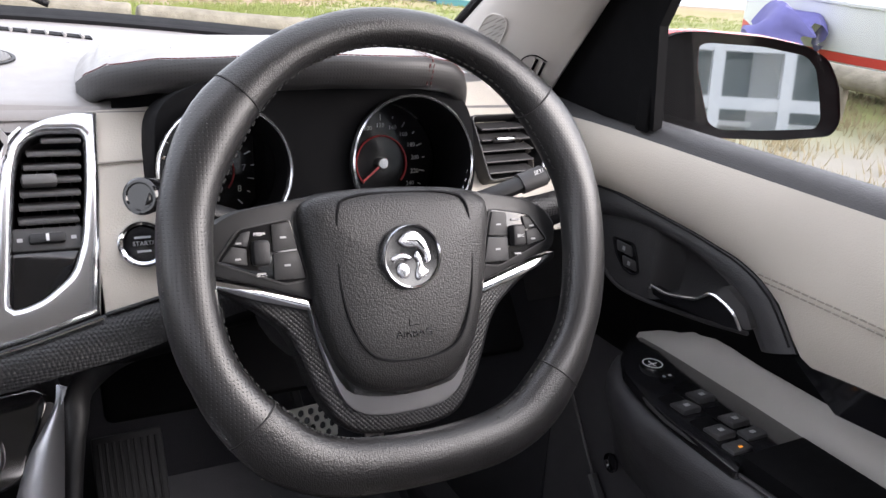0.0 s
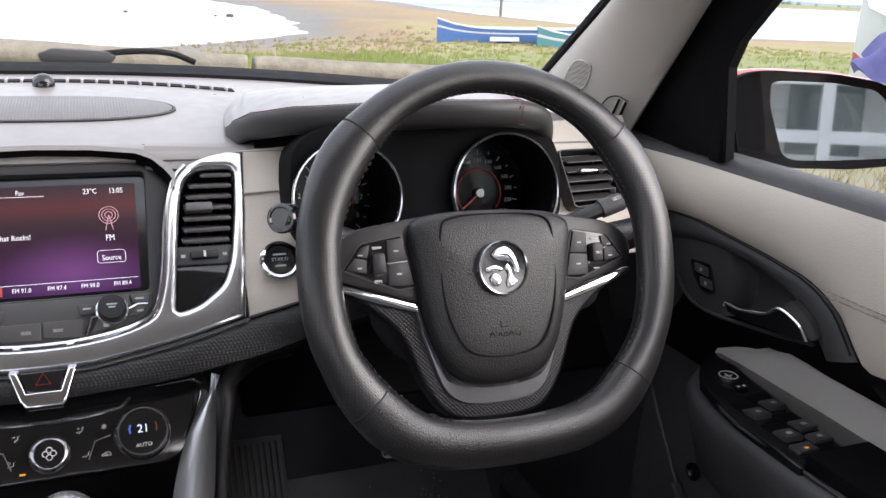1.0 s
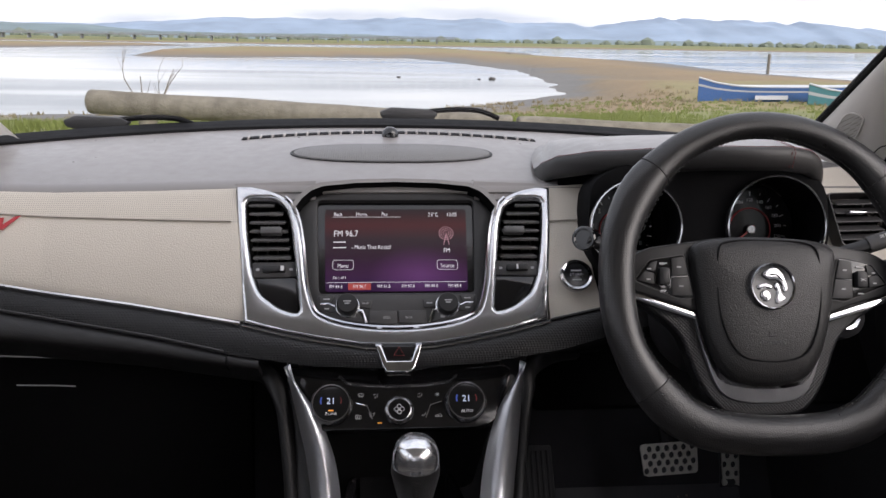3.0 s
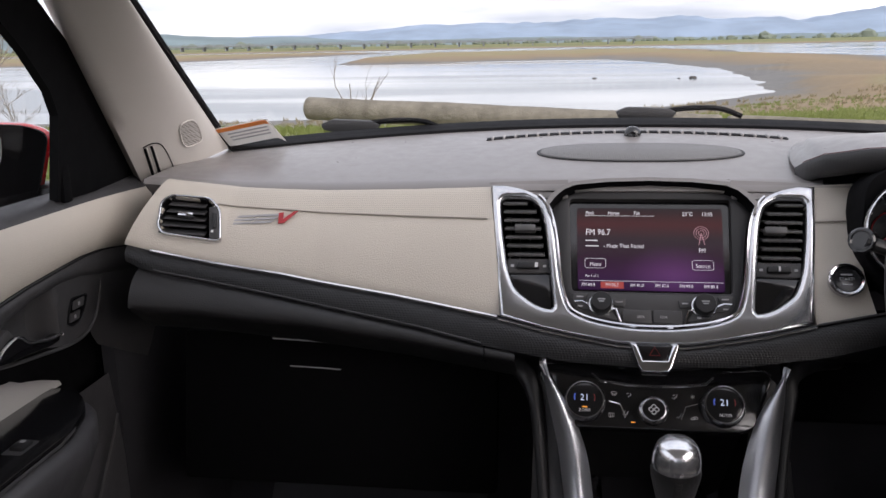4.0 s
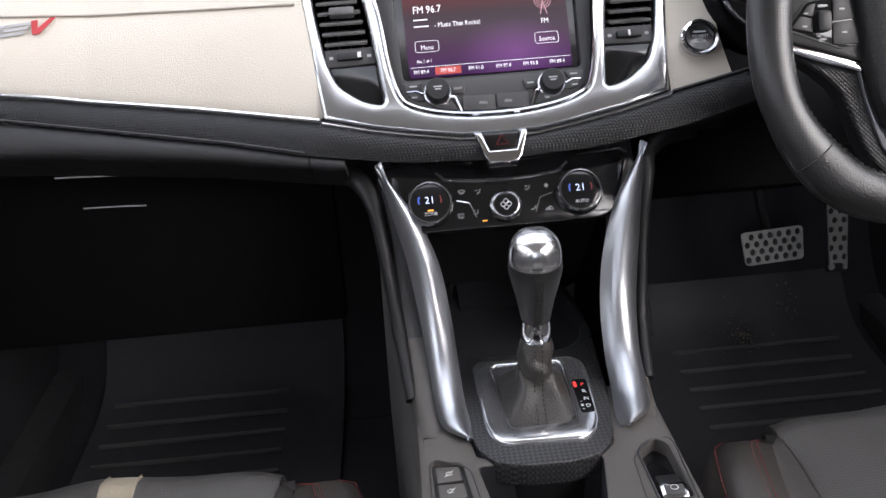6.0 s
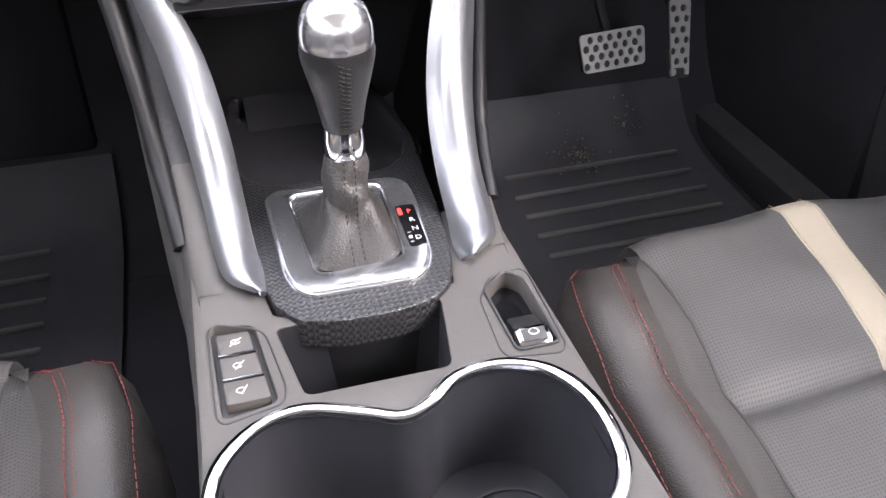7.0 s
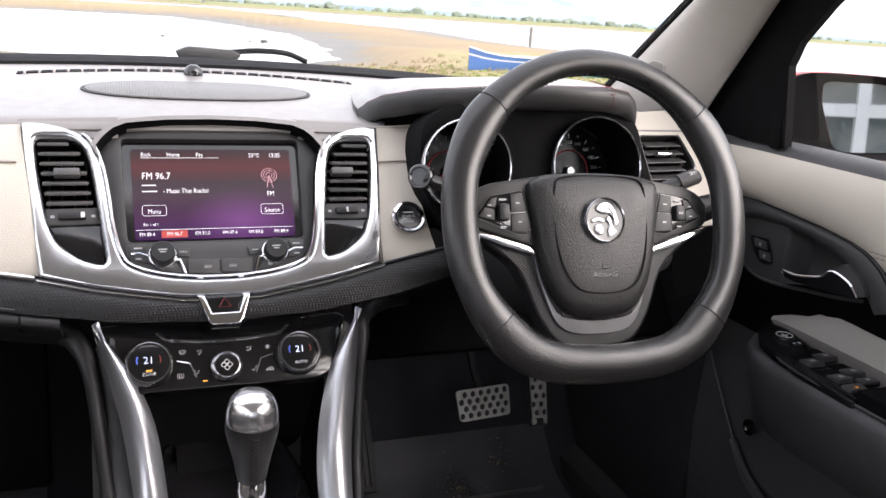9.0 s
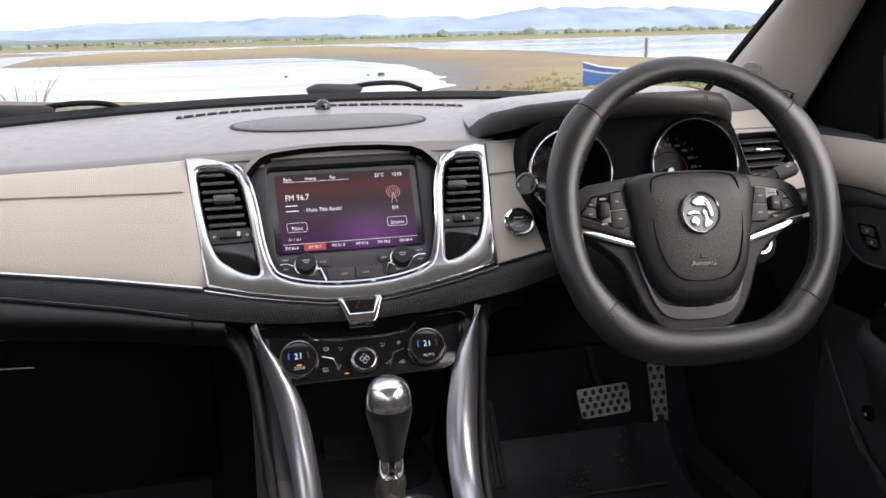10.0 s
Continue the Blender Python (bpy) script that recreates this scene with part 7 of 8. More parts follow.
    ex = bmesh.ops.extrude_face_region(bm, geom=bm.faces[:])["geom"]
    bmesh.ops.translate(bm, verts=[v for v in ex if isinstance(v, bmesh.types.BMVert)], vec=(sd * 0.012, 0, 0))
    part("window_frame", bm, M_VOID, d, "black window frame and sail panel", world=True, smooth=False)
    part("divider", box(0.008, 0.018, 0.15, sd * 0.726, 1.000, 1.05, 0.003), M_VOID, d, world=True)
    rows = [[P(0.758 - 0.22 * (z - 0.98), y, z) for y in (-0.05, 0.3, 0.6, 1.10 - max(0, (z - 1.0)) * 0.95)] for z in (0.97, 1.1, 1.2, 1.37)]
    g = part("glass", grid(rows), M_GLASS, d, "side window glass, tinted to dim the view outside", world=True)
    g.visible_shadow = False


door(1)
door(-1)


def mirror(sd):
    m = thing("door_mirror", "black and red door mirror", "door mirror", Matrix.Translation((sd * 0.80, 1.10, 0.97)), group="door mirrors")
    if sd > 0:
        fr = axes((0.846, 1.051, 1.062), (0.947, -0.32, 0), (0.02, 0.07, 1))
    else:
        fr = axes((-0.851, 1.055, 1.054), (-0.867, -0.50, 0), (0.0, 0.03, 1))
    prof = rpoly([(-0.063, -0.002), (-0.037, 0.011), (-0.006, 0.014), (0.072, 0.013), (0.128, 0.006), (0.157, -0.007), (0.177, -0.036), (0.188, -0.079), (0.179, -0.097), (0.110, -0.105), (0.036, -0.106), (-0.037, -0.100)], 0.012, 3)
    gl_ = rpoly([(-0.004, -0.028), (-0.006, -0.002), (0.004, 0.002), (0.074, 0.002), (0.131, -0.005), (0.147, -0.018), (0.158, -0.050), (0.166, -0.080), (0.160, -0.090), (0.093, -0.095), (0.036, -0.097), (0.020, -0.090)], 0.008, 3)
    c = Vector((0.06, -0.047))
    tilt_in = 0.0 if sd > 0 else 0.20
    rows = []
    for z, f in ((0.006, 0.985), (0.008, 1.0), (-0.006, 1.005), (-0.012, 1.045), (-0.05, 1.03), (-0.085, 0.86), (-0.105, 0.5), (-0.110, 0.02)):
        rows.append([fr @ Vector((c.x + (p.x - c.x) * f, c.y + (p.y - c.y) * f, z * sd)) for p in prof])
    part("housing", grid(rows[:3], close_u=True), M_VOID, m, "black housing", world=True)
    part("cap", grid(rows[2:], close_u=True), M_RED, m, "red painted cap", world=True)
    part("surround", grid([rows[0], [fr @ Vector((p.x, p.y, tilt_in * (p.x + 0.006))) for p in gl_]], close_u=True), M_VOID, m, world=True)
    bm = bmesh.new()
    bm.faces.new([bm.verts.new(fr @ Vector((p.x, p.y, 0.0005 * sd + tilt_in * (p.x + 0.006)))) for p in gl_])
    part("glass", bm, M_MIRROR, m, "mirror glass", world=True, smooth=False)
    part("foot", box(0.10, 0.06, 0.035, sd * 0.80, 1.10, 0.966, 0.012), M_BLACK, m, world=True)


mirror(1)
mirror(-1)

# tweeter grilles on the pillars
M_TWEET = material("beige_tweeter_mesh", (0.40, 0.375, 0.34), 0.75, grain=(0.0026, 0.5), kind="holes_upright")
for sd in (1, -1):
    t0, s0 = (0.152, 0.42) if sd > 0 else (0.118, 0.465)
    lift = Vector((-sd * 0.0012, -0.0012, 0.0006))
    t_ = thing("tweeter_grille", "small round-cornered perforated tweeter grille", "speaker grille", Matrix.Translation(pillar(sd, t0, s0)), group="tweeter grilles")

    def spot(r, a):
        c_, q_ = math.cos(a), math.sin(a)
        c_, q_ = math.copysign(abs(c_) ** 0.65, c_), math.copysign(abs(q_) ** 0.65, q_)
        return pillar(sd, t0 + 0.046 * r * q_, s0 + r * (0.115 * c_ - 0.03 * q_)) + lift

    AN = np.linspace(0, 2 * math.pi, 32, endpoint=False)
    part("mesh", grid([[spot(r, a) for a in AN] for r in (1.0, 0.7, 0.4, 0.02)], close_u=True), M_TWEET, t_, world=True)
    part("rim", cord([spot(1.03, a) for a in AN], 0.0011, 5, True), M_PILLAR, t_, world=True)

# wipers and the windscreen sticker
for x0, x1, yb, zb in ((-0.525, -0.31, 1.465, 1.026), (-0.015, 0.20, 1.56, 1.036)):
    w = thing("wiper", "black windscreen wiper arm, parked", "wiper", Matrix.Translation((x0, yb, zb)), group="windscreen wipers")
    q = [(0, 0.004), (0.02, 0.012), (0.09, 0.009), (0.105, 0.002), (0.095, -0.010), (0.02, -0.010), (0.004, -0.006)]
    part("head", moved(plate(rpoly(q, 0.003, 2), -0.008, 0.008, bevel=0.002), axes((0, 0, 0), (1, 0, 0), (0, 0, 1))), M_DARK, w)
    part("arm", sweep(spl([(0.08, 0, 0.004), (0.13, 0, 0.009), (0.18, 0, 0.007), (0.215, 0, -0.006)], 4), circle(0.0045, 8), (0, 1, 0)), M_SEAL, w)
rows = [[(x, 1.53 + 0.35 * t - 0.10 * (x / 0.65) ** 2, 1.000 - 0.035 * t - 0.03 * (x / 0.65) ** 2 * t) for x in np.linspace(-0.72, 0.72, 13)] for t in (0, 0.5, 1)]
single("trim_cowl", solid(rows, 0.01, (0, 0, 1)), M_SEAL, "black plastic cowl under the windscreen", "cowl", kind="structure")
def on_screen(t, s, gap):
    """A place just inside the windscreen glass."""
    e = edge_of_screen(t)
    return Vector((e.x * s, e.y + 0.15 * (1 - abs(s) ** 2.2) * (1 - 0.35 * t) - gap * 0.5, e.z + 0.018 * (1 - s * s) - gap * 0.86))


def card(u, v, gap=0.003):
    """A place on the sticker; u along it, v up it. Its free end curls inwards."""
    lo_t, hi_t = 0.016 + 0.030 * u, 0.112 + 0.034 * u
    return on_screen(lo_t + (hi_t - lo_t) * v, -0.992 + 0.135 * u - 0.006 * v * (1 - u) - (0.012 * v if u > 0.9 else 0), gap + 0.010 * max(0, u - 0.75) ** 2 * 16)


sk = thing("service_sticker", "curled clear sticker with an orange band on the windscreen", "sticker", Matrix.Translation(card(0.5, 0.5)))
M_ST = material("white_sticker", (0.74, 0.72, 0.68), 0.4, speckle=0.1)
tr_ = M_ST.node_tree.nodes.new("ShaderNodeBsdfTranslucent")
tr_.inputs["Color"].default_value = (0.85, 0.83, 0.80, 1)
mt_ = M_ST.node_tree.nodes.new("ShaderNodeMixShader")
mt_.inputs[0].default_value = 0.55
M_ST.node_tree.links.new(M_ST.node_tree.nodes["Principled BSDF"].outputs[0], mt_.inputs[1])
M_ST.node_tree.links.new(tr_.outputs[0], mt_.inputs[2])
M_ST.node_tree.links.new(mt_.outputs[0], M_ST.node_tree.nodes["Material Output"].inputs["Surface"])
UU = np.linspace(0, 1, 14)
part("card", solid([[card(u, v) for u in UU] for v in np.linspace(0, 1, 6)], 0.0004, (0, -1, -0.5)), M_ST, sk, world=True)
M_ORANGE = material("orange_print", (0.80, 0.24, 0.04), 0.5, emit=None)
part("band", solid([[card(u, v, 0.0040) for u in UU[:13]] for v in (0.80, 0.97)], 0.0004, (0, -1, -0.5)), M_ORANGE, sk, "orange band", world=True)
for v in (0.62, 0.46, 0.30):
    part("print", solid([[card(u, w_, 0.0040) for u in np.linspace(0.12, 0.78, 8)] for w_ in (v, v + 0.055)], 0.0004, (0, -1, -0.5)), M_GREYPRINT, sk, world=True)

# ---- outside: estuary, log rail, boats, sign, hills ----
def smooth(a, b, x):
    t = min(1.0, max(0.0, (x - a) / (b - a)))
    return t * t * (3 - 2 * t)


def land(x, y):
    """Ground height; the water stands at -1.2."""
    near = y - lerp_x([(-60, 25), (-14, 27), (0, 29), (5, 34), (10, 42), (14, 60)], x)
    right = lerp_x([(30, 6), (42, 9.5), (54, 11.5), (77, 13.5), (110, 10), (139, 4)], y) - x
    far = 135 + 14 * math.sin(x * 0.05) + max(0, -33 - x) * 60 - y
    lagoon = min(near, right * 1.2, far)
    chan = max(min(x - 40 - 3 * math.sin(y * 0.06), y - 48), y - 268 - 20 * math.sin(x * 0.03))
    bank = min(-78 - x + (y - 200) * 0.1, y - 150 - 8 * math.sin(x * 0.07), 345 - y)
    d = min(max(lagoon, chan), -bank)
    h = -1.2 - max(-0.75, min(0.5, d * 0.040))
    if x < 45:
        h = h + (0.0 - h) * (1 - smooth(9, 21 if x < 2 else 24, y - max(0, x - 4) * 0.15))
    if y > 560:
        h = -0.7 + 3.0 * smooth(560, 900, y)
    return h + 0.03 * noise.noise((x * 0.3, y * 0.3, 0)) * smooth(9, 14, y)


def axis(parts):
    out = []
    for a, b, n in parts:
        out += list(np.linspace(a, b, n, endpoint=False))
    return out + [parts[-1][1]]


xs = axis([(-3000, -400, 12), (-400, -60, 34), (-60, 60, 210), (60, 400, 34), (400, 3000, 12)])
ysg = axis([(-300, -4, 10), (-4, 90, 150), (90, 300, 90), (300, 900, 24), (900, 4200, 10)])
M_GROUND = bpy.data.materials.new("grass_mud_and_gravel")
M_GROUND.use_nodes = True
n_, l_ = M_GROUND.node_tree.nodes, M_GROUND.node_tree.links
b_ = n_["Principled BSDF"]
b_.inputs["Roughness"].default_value = 0.95
t_ = n_.new("ShaderNodeTexCoord")
sx_ = n_.new("ShaderNodeSeparateXYZ")
l_.new(t_.outputs["Object"], sx_.inputs[0])
hr = n_.new("ShaderNodeMapRange")
hr.inputs["From Min"].default_value, hr.inputs["From Max"].default_value = -1.25, 0.1
nz = n_.new("ShaderNodeTexNoise")
nz.inputs["Scale"].default_value, nz.inputs["Detail"].default_value = 0.12, 8.0
l_.new(t_.outputs["Object"], nz.inputs["Vector"])
ad = n_.new("ShaderNodeMath")
ad.operation = "MULTIPLY_ADD"
ad.inputs[1].default_value, ad.inputs[2].default_value = 0.5, -0.25
l_.new(nz.outputs["Fac"], ad.inputs[0])
ad2 = n_.new("ShaderNodeMath")
l_.new(sx_.outputs["Z"], hr.inputs["Value"])
l_.new(hr.outputs[0], ad2.inputs[0])
l_.new(ad.outputs[0], ad2.inputs[1])
rp = n_.new("ShaderNodeValToRGB")
el = rp.color_ramp.elements
el[0].position, el[0].color = 0.10, (0.15, 0.145, 0.135, 1)
el[1].position, el[1].color = 1.0, (0.16, 0.17, 0.055, 1)
for pos, c in ((0.24, (0.20, 0.15, 0.09)), (0.45, (0.25, 0.175, 0.095)), (0.62, (0.24, 0.20, 0.09)), (0.75, (0.17, 0.18, 0.06))):
    e_ = el.new(pos)
    e_.color = (*c, 1)
l_.new(ad2.outputs[0], rp.inputs[0])
nf = n_.new("ShaderNodeTexNoise")
nf.inputs["Scale"].default_value, nf.inputs["Detail"].default_value = 3.0, 10.0
l_.new(t_.outputs["Object"], nf.inputs["Vector"])
mv = n_.new("ShaderNodeMixRGB")
mv.blend_type = "MULTIPLY"
mv.inputs[0].default_value = 0.7
rv_ = n_.new("ShaderNodeMapRange")
rv_.inputs["To Min"].default_value, rv_.inputs["To Max"].default_value = 0.45, 1.5
l_.new(nf.outputs["Fac"], rv_.inputs["Value"])
l_.new(rp.outputs[0], mv.inputs[1])
l_.new(rv_.outputs[0], mv.inputs[2])
gx = n_.new("ShaderNodeTexGradient")
gx.gradient_type = "SPHERICAL"
gm = n_.new("ShaderNodeMapping")
gm.inputs["Location"].default_value, gm.inputs["Scale"].default_value = (0.0, 0.32, 0.0), (0.035, 0.08, 0.0)
l_.new(t_.outputs["Object"], gm.inputs[0])
l_.new(gm.outputs[0], gx.inputs[0])
gr = n_.new("ShaderNodeMapRange")
gr.inputs["From Min"].default_value, gr.inputs["From Max"].default_value = 0.22, 0.34
l_.new(gx.outputs["Fac"], gr.inputs["Value"])
gv = n_.new("ShaderNodeMixRGB")
gv.inputs[2].default_value = (0.21, 0.195, 0.165, 1)
l_.new(gr.outputs[0], gv.inputs[0])
l_.new(mv.outputs[0], gv.inputs[1])
l_.new(gv.outputs[0], b_.inputs["Base Color"])
single("ground", grid([[(x, y, land(x, y)) for x in xs] for y in ysg]), M_GROUND, "brown marsh, mud and rough grass ground", "ground", kind="structure", angle=80)
M_WATER = material("estuary_water", (0.10, 0.12, 0.13), 0.10, grain=(1.2, 0.012))
wn_, wl_ = M_WATER.node_tree.nodes, M_WATER.node_tree.links
w_tc, w_mp, w_nz, w_mr = wn_.new("ShaderNodeTexCoord"), wn_.new("ShaderNodeMapping"), wn_.new("ShaderNodeTexNoise"), wn_.new("ShaderNodeMapRange")
w_mp.inputs["Scale"].default_value = (0.018, 0.075, 1.0)
w_nz.inputs["Scale"].default_value, w_nz.inputs["Detail"].default_value = 1.0, 5.0
w_mr.inputs["From Min"].default_value, w_mr.inputs["From Max"].default_value = 0.46, 0.60
w_mr.inputs["To Min"].default_value, w_mr.inputs["To Max"].default_value = 0.05, 0.22
wl_.new(w_tc.outputs["Object"], w_mp.inputs[0])
wl_.new(w_mp.outputs[0], w_nz.inputs["Vector"])
wl_.new(w_nz.outputs["Fac"], w_mr.inputs["Value"])
wl_.new(w_mr.outputs[0], wn_["Principled BSDF"].inputs["Roughness"])
single("water", grid([[(x, y, -1.2) for x in (-3000, 0, 3000)] for y in (20, 600, 1200)]), M_WATER, "calm pale estuary water", "water", kind="structure")

# hills, with the distance haze put into their base colours
def ridge(name, y, base, tops, color, lab, rough_=0.06):
    rows = [[], [], []]
    for i in range(361):
        x = -3600 + 20 * i
        hgt = lerp_x(tops, x) * (1 + 0.20 * noise.noise((x * 0.004, y, 0)) + 0.10 * noise.noise((x * 0.015, y, 3)) + rough_ * noise.noise((x * 0.05, y, 5)))
        rows[0].append((x, y, base))
        rows[1].append((x, y + 250, base + hgt * 0.7))
        rows[2].append((x, y + 500, base + hgt))
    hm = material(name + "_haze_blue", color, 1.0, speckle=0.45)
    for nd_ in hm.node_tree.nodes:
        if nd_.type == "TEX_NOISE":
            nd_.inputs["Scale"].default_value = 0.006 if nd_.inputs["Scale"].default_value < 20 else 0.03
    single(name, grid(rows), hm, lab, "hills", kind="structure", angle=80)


ridge("backdrop_hills_far", 3300, -2, [(-3600, 50), (-1800, 58), (-1200, 62), (-600, 95), (0, 100), (500, 112), (1000, 85), (1300, 128), (2000, 120), (2600, 70), (3600, 40)], (0.25, 0.32, 0.41), "distant hills with haze blue in their colour")
ridge("backdrop_hills_near", 2200, -2, [(-3600, 40), (-2000, 60), (-1300, 56), (-900, 38), (-500, 24), (0, 26), (300, 16), (900, 22), (1500, 14), (3600, 22)], (0.16, 0.215, 0.225), "low wooded foothills with haze in their colour", 0.45)
bm = bmesh.new()
rng = random.Random(3)
for k in range(420):
    x = rng.uniform(-900, 1000)
    y = rng.uniform(900, 1200)
    r = rng.uniform(1.5, 4.0) * (1.5 if rng.random() < 0.1 else 1)
    bmesh.ops.create_icosphere(bm, subdivisions=1, radius=r, matrix=Matrix.Translation((x, y, 2.2 + r * 0.5)) @ Matrix.Diagonal((1.6, 1, rng.uniform(0.7, 1.4), 1)))
for v in bm.verts:
    v.co += Vector((rng.uniform(-0.8, 0.8), 0, rng.uniform(-0.8, 0.8)))
# Paled grey-green: distance haze is in the trees' colour.
single("far_trees", bm, material("far_tree_haze_green", (0.17, 0.20, 0.16), 1.0, speckle=0.2), "far shore trees and hedges", "trees", kind="stuff")

br = thing("road_bridge", "long low concrete road bridge far across the water", "bridge", Matrix.Translation((-160, 700, 0)))
part("deck", box(480, 8, 1.0, -10, 0, 4.3), material("bridge_concrete", (0.20, 0.21, 0.22), 0.9, speckle=0.1), br)
for k in range(24):
    part("pier", box(0.9, 6, 5.0, -245 + 20 * k, 0, 1.5), bpy.data.materials["bridge_concrete"], br)
part("railing", box(480, 0.3, 0.5, -10, -3.8, 5.6), bpy.data.materials["bridge_concrete"], br)

# log rail
M_LOG = material("weathered_log", (0.185, 0.165, 0.13), 0.9, grain=(0.03, 0.6), speckle=0.65)


def log(name, a, b, r, posts, label):
    a, b = Vector(a), Vector(b)
    t = thing(name, label, "log rail", Matrix.Translation((a + b) / 2), group="log rails")
    pts = [a.lerp(b, s) + Vector((0, 0, 0.012 * noise.noise((s * 5, a.x, 0)))) for s in np.linspace(0, 1, 26)]
    rows = []
    d = (b - a).normalized()
    sdv = d.cross(Vector((0, 0, 1))).normalized()
    up = sdv.cross(d)
    prof = [(0.0, 0.02), (0.0, 0.8), (0.012, 0.95), (0.03, 1.0)]
    stations = [(a + d * o, r * f) for o, f in prof] + [(p, r * (1 + 0.05 * noise.noise((i * 0.4, r, 1)))) for i, p in enumerate(pts[1:-1])] + [(b - d * o, r * f) for o, f in reversed(prof)]
    for i, (p, rr) in enumerate(stations):
        rows.append([p + (sdv * math.cos(q) + up * math.sin(q)) * rr * (1 + 0.03 * noise.noise((math.cos(q) * 2, math.sin(q) * 2, i * 0.3))) for q in np.linspace(0, 2 * math.pi, 18, endpoint=False)])
    part("rail", grid(rows, close_u=True), M_LOG, t, "weathered round log", world=True, angle=70)
    for s in posts:
        p = a.lerp(b, s)
        part("post", moved(lathe([(0.085, -0.3), (0.085, p.z - r * 0.6)], 14), Matrix.Translation((p.x, p.y, 0))), M_LOG, t, world=True)


log("log_rail", (-2.62, 8.15, 0.585), (1.25, 7.55, 0.43), 0.112, (0.14, 0.40, 0.75), "weathered wooden log rail on posts")
log("log_rail", (1.30, 7.60, 0.43), (5.2, 7.55, 0.30), 0.10, (0.2, 0.7), "weathered wooden log rail lying low on posts")
log("log_rail", (6.9, 6.2, 0.40), (6.7, 1.2, 0.34), 0.10, (0.2, 0.7), "weathered wooden log rail beside the car park")

# sign with writing
sg2 = thing("blue_sign", "blue rectangular sign with white writing on a post", "sign", Matrix.Translation((-6.88, 9.0, 0.0)))
part("post", box(0.06, 0.06, 0.95, 0, 0.04, 0.42, 0.006), material("sign_post_wood", (0.25, 0.21, 0.16), 0.9, speckle=0.2), sg2)
face = axes((0, 0, 0.895), (1, -0.08, -0.02), (0.02, 0, 1))
part("panel", moved(plate(rpoly([(-0.21, 0.185), (0.21, 0.185), (0.21, -0.185), (-0.21, -0.185)], 0.015, 3), -0.006, 0.0, bevel=0.001), face), material("blue_sign_paint", (0.02, 0.10, 0.42), 0.45, speckle=0.05), sg2, "blue panel")
for k, s in enumerate(("Dogs must be", "on a leash at", "all times and", "are restricted", "to formed", "walkway.")):
    part("writing", moved(words(s, 0.064, -0.185, 0.118 - 0.056 * k, 0.003, "LEFT", 0.92), face), M_WHITE, sg2, smooth=False)


# boats
def boat(name, at, L, W, H, hull, stripe, label, deck, s0=0.555, s1=0.695):
    t = thing(name, label, "boat", at)
    sec = []
    for s in np.linspace(0, 1, 15):
        w = W / 2 * (1 - abs(2 * s - 1) ** 3.0) ** 0.7 * (0.9 if s > 0.5 else 1)
        rise = 0.50 * H * abs(2 * s - 1) ** 5
        sec.append((L * s, max(w, 0.02), rise))
    def skin(z0, z1):
        rows = []
        for x, w, rise in sec:
            row = []
            for q in np.linspace(0, 1, 9):
                z = z0 + (z1 - z0) * q
                ww = w * (0.45 + 0.55 * (z ** 0.5))
                row.append((x, -ww, z * H + rise * z))
            rows.append(row)
        both = [r_ + [(x, -y, z) for x, y, z in reversed(r_)] for r_ in rows]
        return grid(both)
    part("hull", skin(0.0, s0 - 0.005), hull if s0 > 0.3 else stripe, t)
    part("upper_hull", skin(s1 + 0.005, 0.98), hull, t)
    part("stripe", skin(s0, s1), stripe, t, "painted stripe")
    rows = []
    for x, w, rise in sec:
        rows.append([(x, -w, H + rise), (x, 0, H * 0.95 + rise), (x, w, H + rise)])
    part("cover", grid(rows), deck, t, "pale deck")
    part("gunwale", cord([(x, -w, H + rise) for x, w, rise in sec], 0.03), deck, t)
    if name == "rowing_boat":
        part("lettering", moved(box(1.0, 0.02, 0.13, L * 0.33, -W * 0.42, H * 0.40), Matrix()), stripe, t)


M_BLUE = material("blue_hull_paint", (0.075, 0.18, 0.46), 0.4, speckle=0.1)
M_WHITEHULL = material("white_hull_paint", (0.62, 0.64, 0.66), 0.4, speckle=0.08)
M_TEAL = material("teal_hull_paint", (0.10, 0.30, 0.34), 0.4, speckle=0.1)
boat("rowing_boat", pose(10.3, 26.0, -0.57, 0, -1, -6), 6.4, 1.3, 0.54, M_BLUE, M_WHITEHULL, "blue and white open boat on the grass", M_WHITEHULL, 0.68, 0.76)
boat("rowing_boat", pose(12.75, 23.8, -0.60, 0, -1, -8), 6.0, 1.3, 0.52, M_TEAL, M_WHITEHULL, "teal boat with white gunwale on the grass", M_WHITEHULL, 0.60, 0.72)
boat("motor_boat", pose(8.6, 8.0, 0.12, 0, 0, -86), 7.0, 1.9, 0.85, M_WHITEHULL, material("red_hull_stripe", (0.55, 0.06, 0.05), 0.4), "white boat with a red stripe on a trailer", M_WHITEHULL, 0.31, 0.42)
cv = bmesh.new()
rows = [[(7.75 + 0.36 * math.sin(a) * (0.4 + 0.6 * math.sin(math.pi * t)), 7.05 - 0.8 * t + 0.08 * math.cos(5 * a), 0.50 + 0.42 * math.cos(a) * (0.5 + 0.5 * math.sin(math.pi * t)) + 0.05 * math.sin(7 * t + 4 * a)) for a in np.linspace(-1.6, 1.6, 14)] for t in np.linspace(0, 1, 12)]
single("boat_cover", grid(rows), material("purple_blue_canvas", (0.12, 0.115, 0.30), 0.8, grain=(0.02, 0.4), speckle=0.3), "crumpled purple-blue canvas boat cover", "cover")
pl_ = thing("marker_pole", "wooden marker post on a small mound", "post", Matrix.Translation((38.3, 79.4, land(38.3, 79.4))))
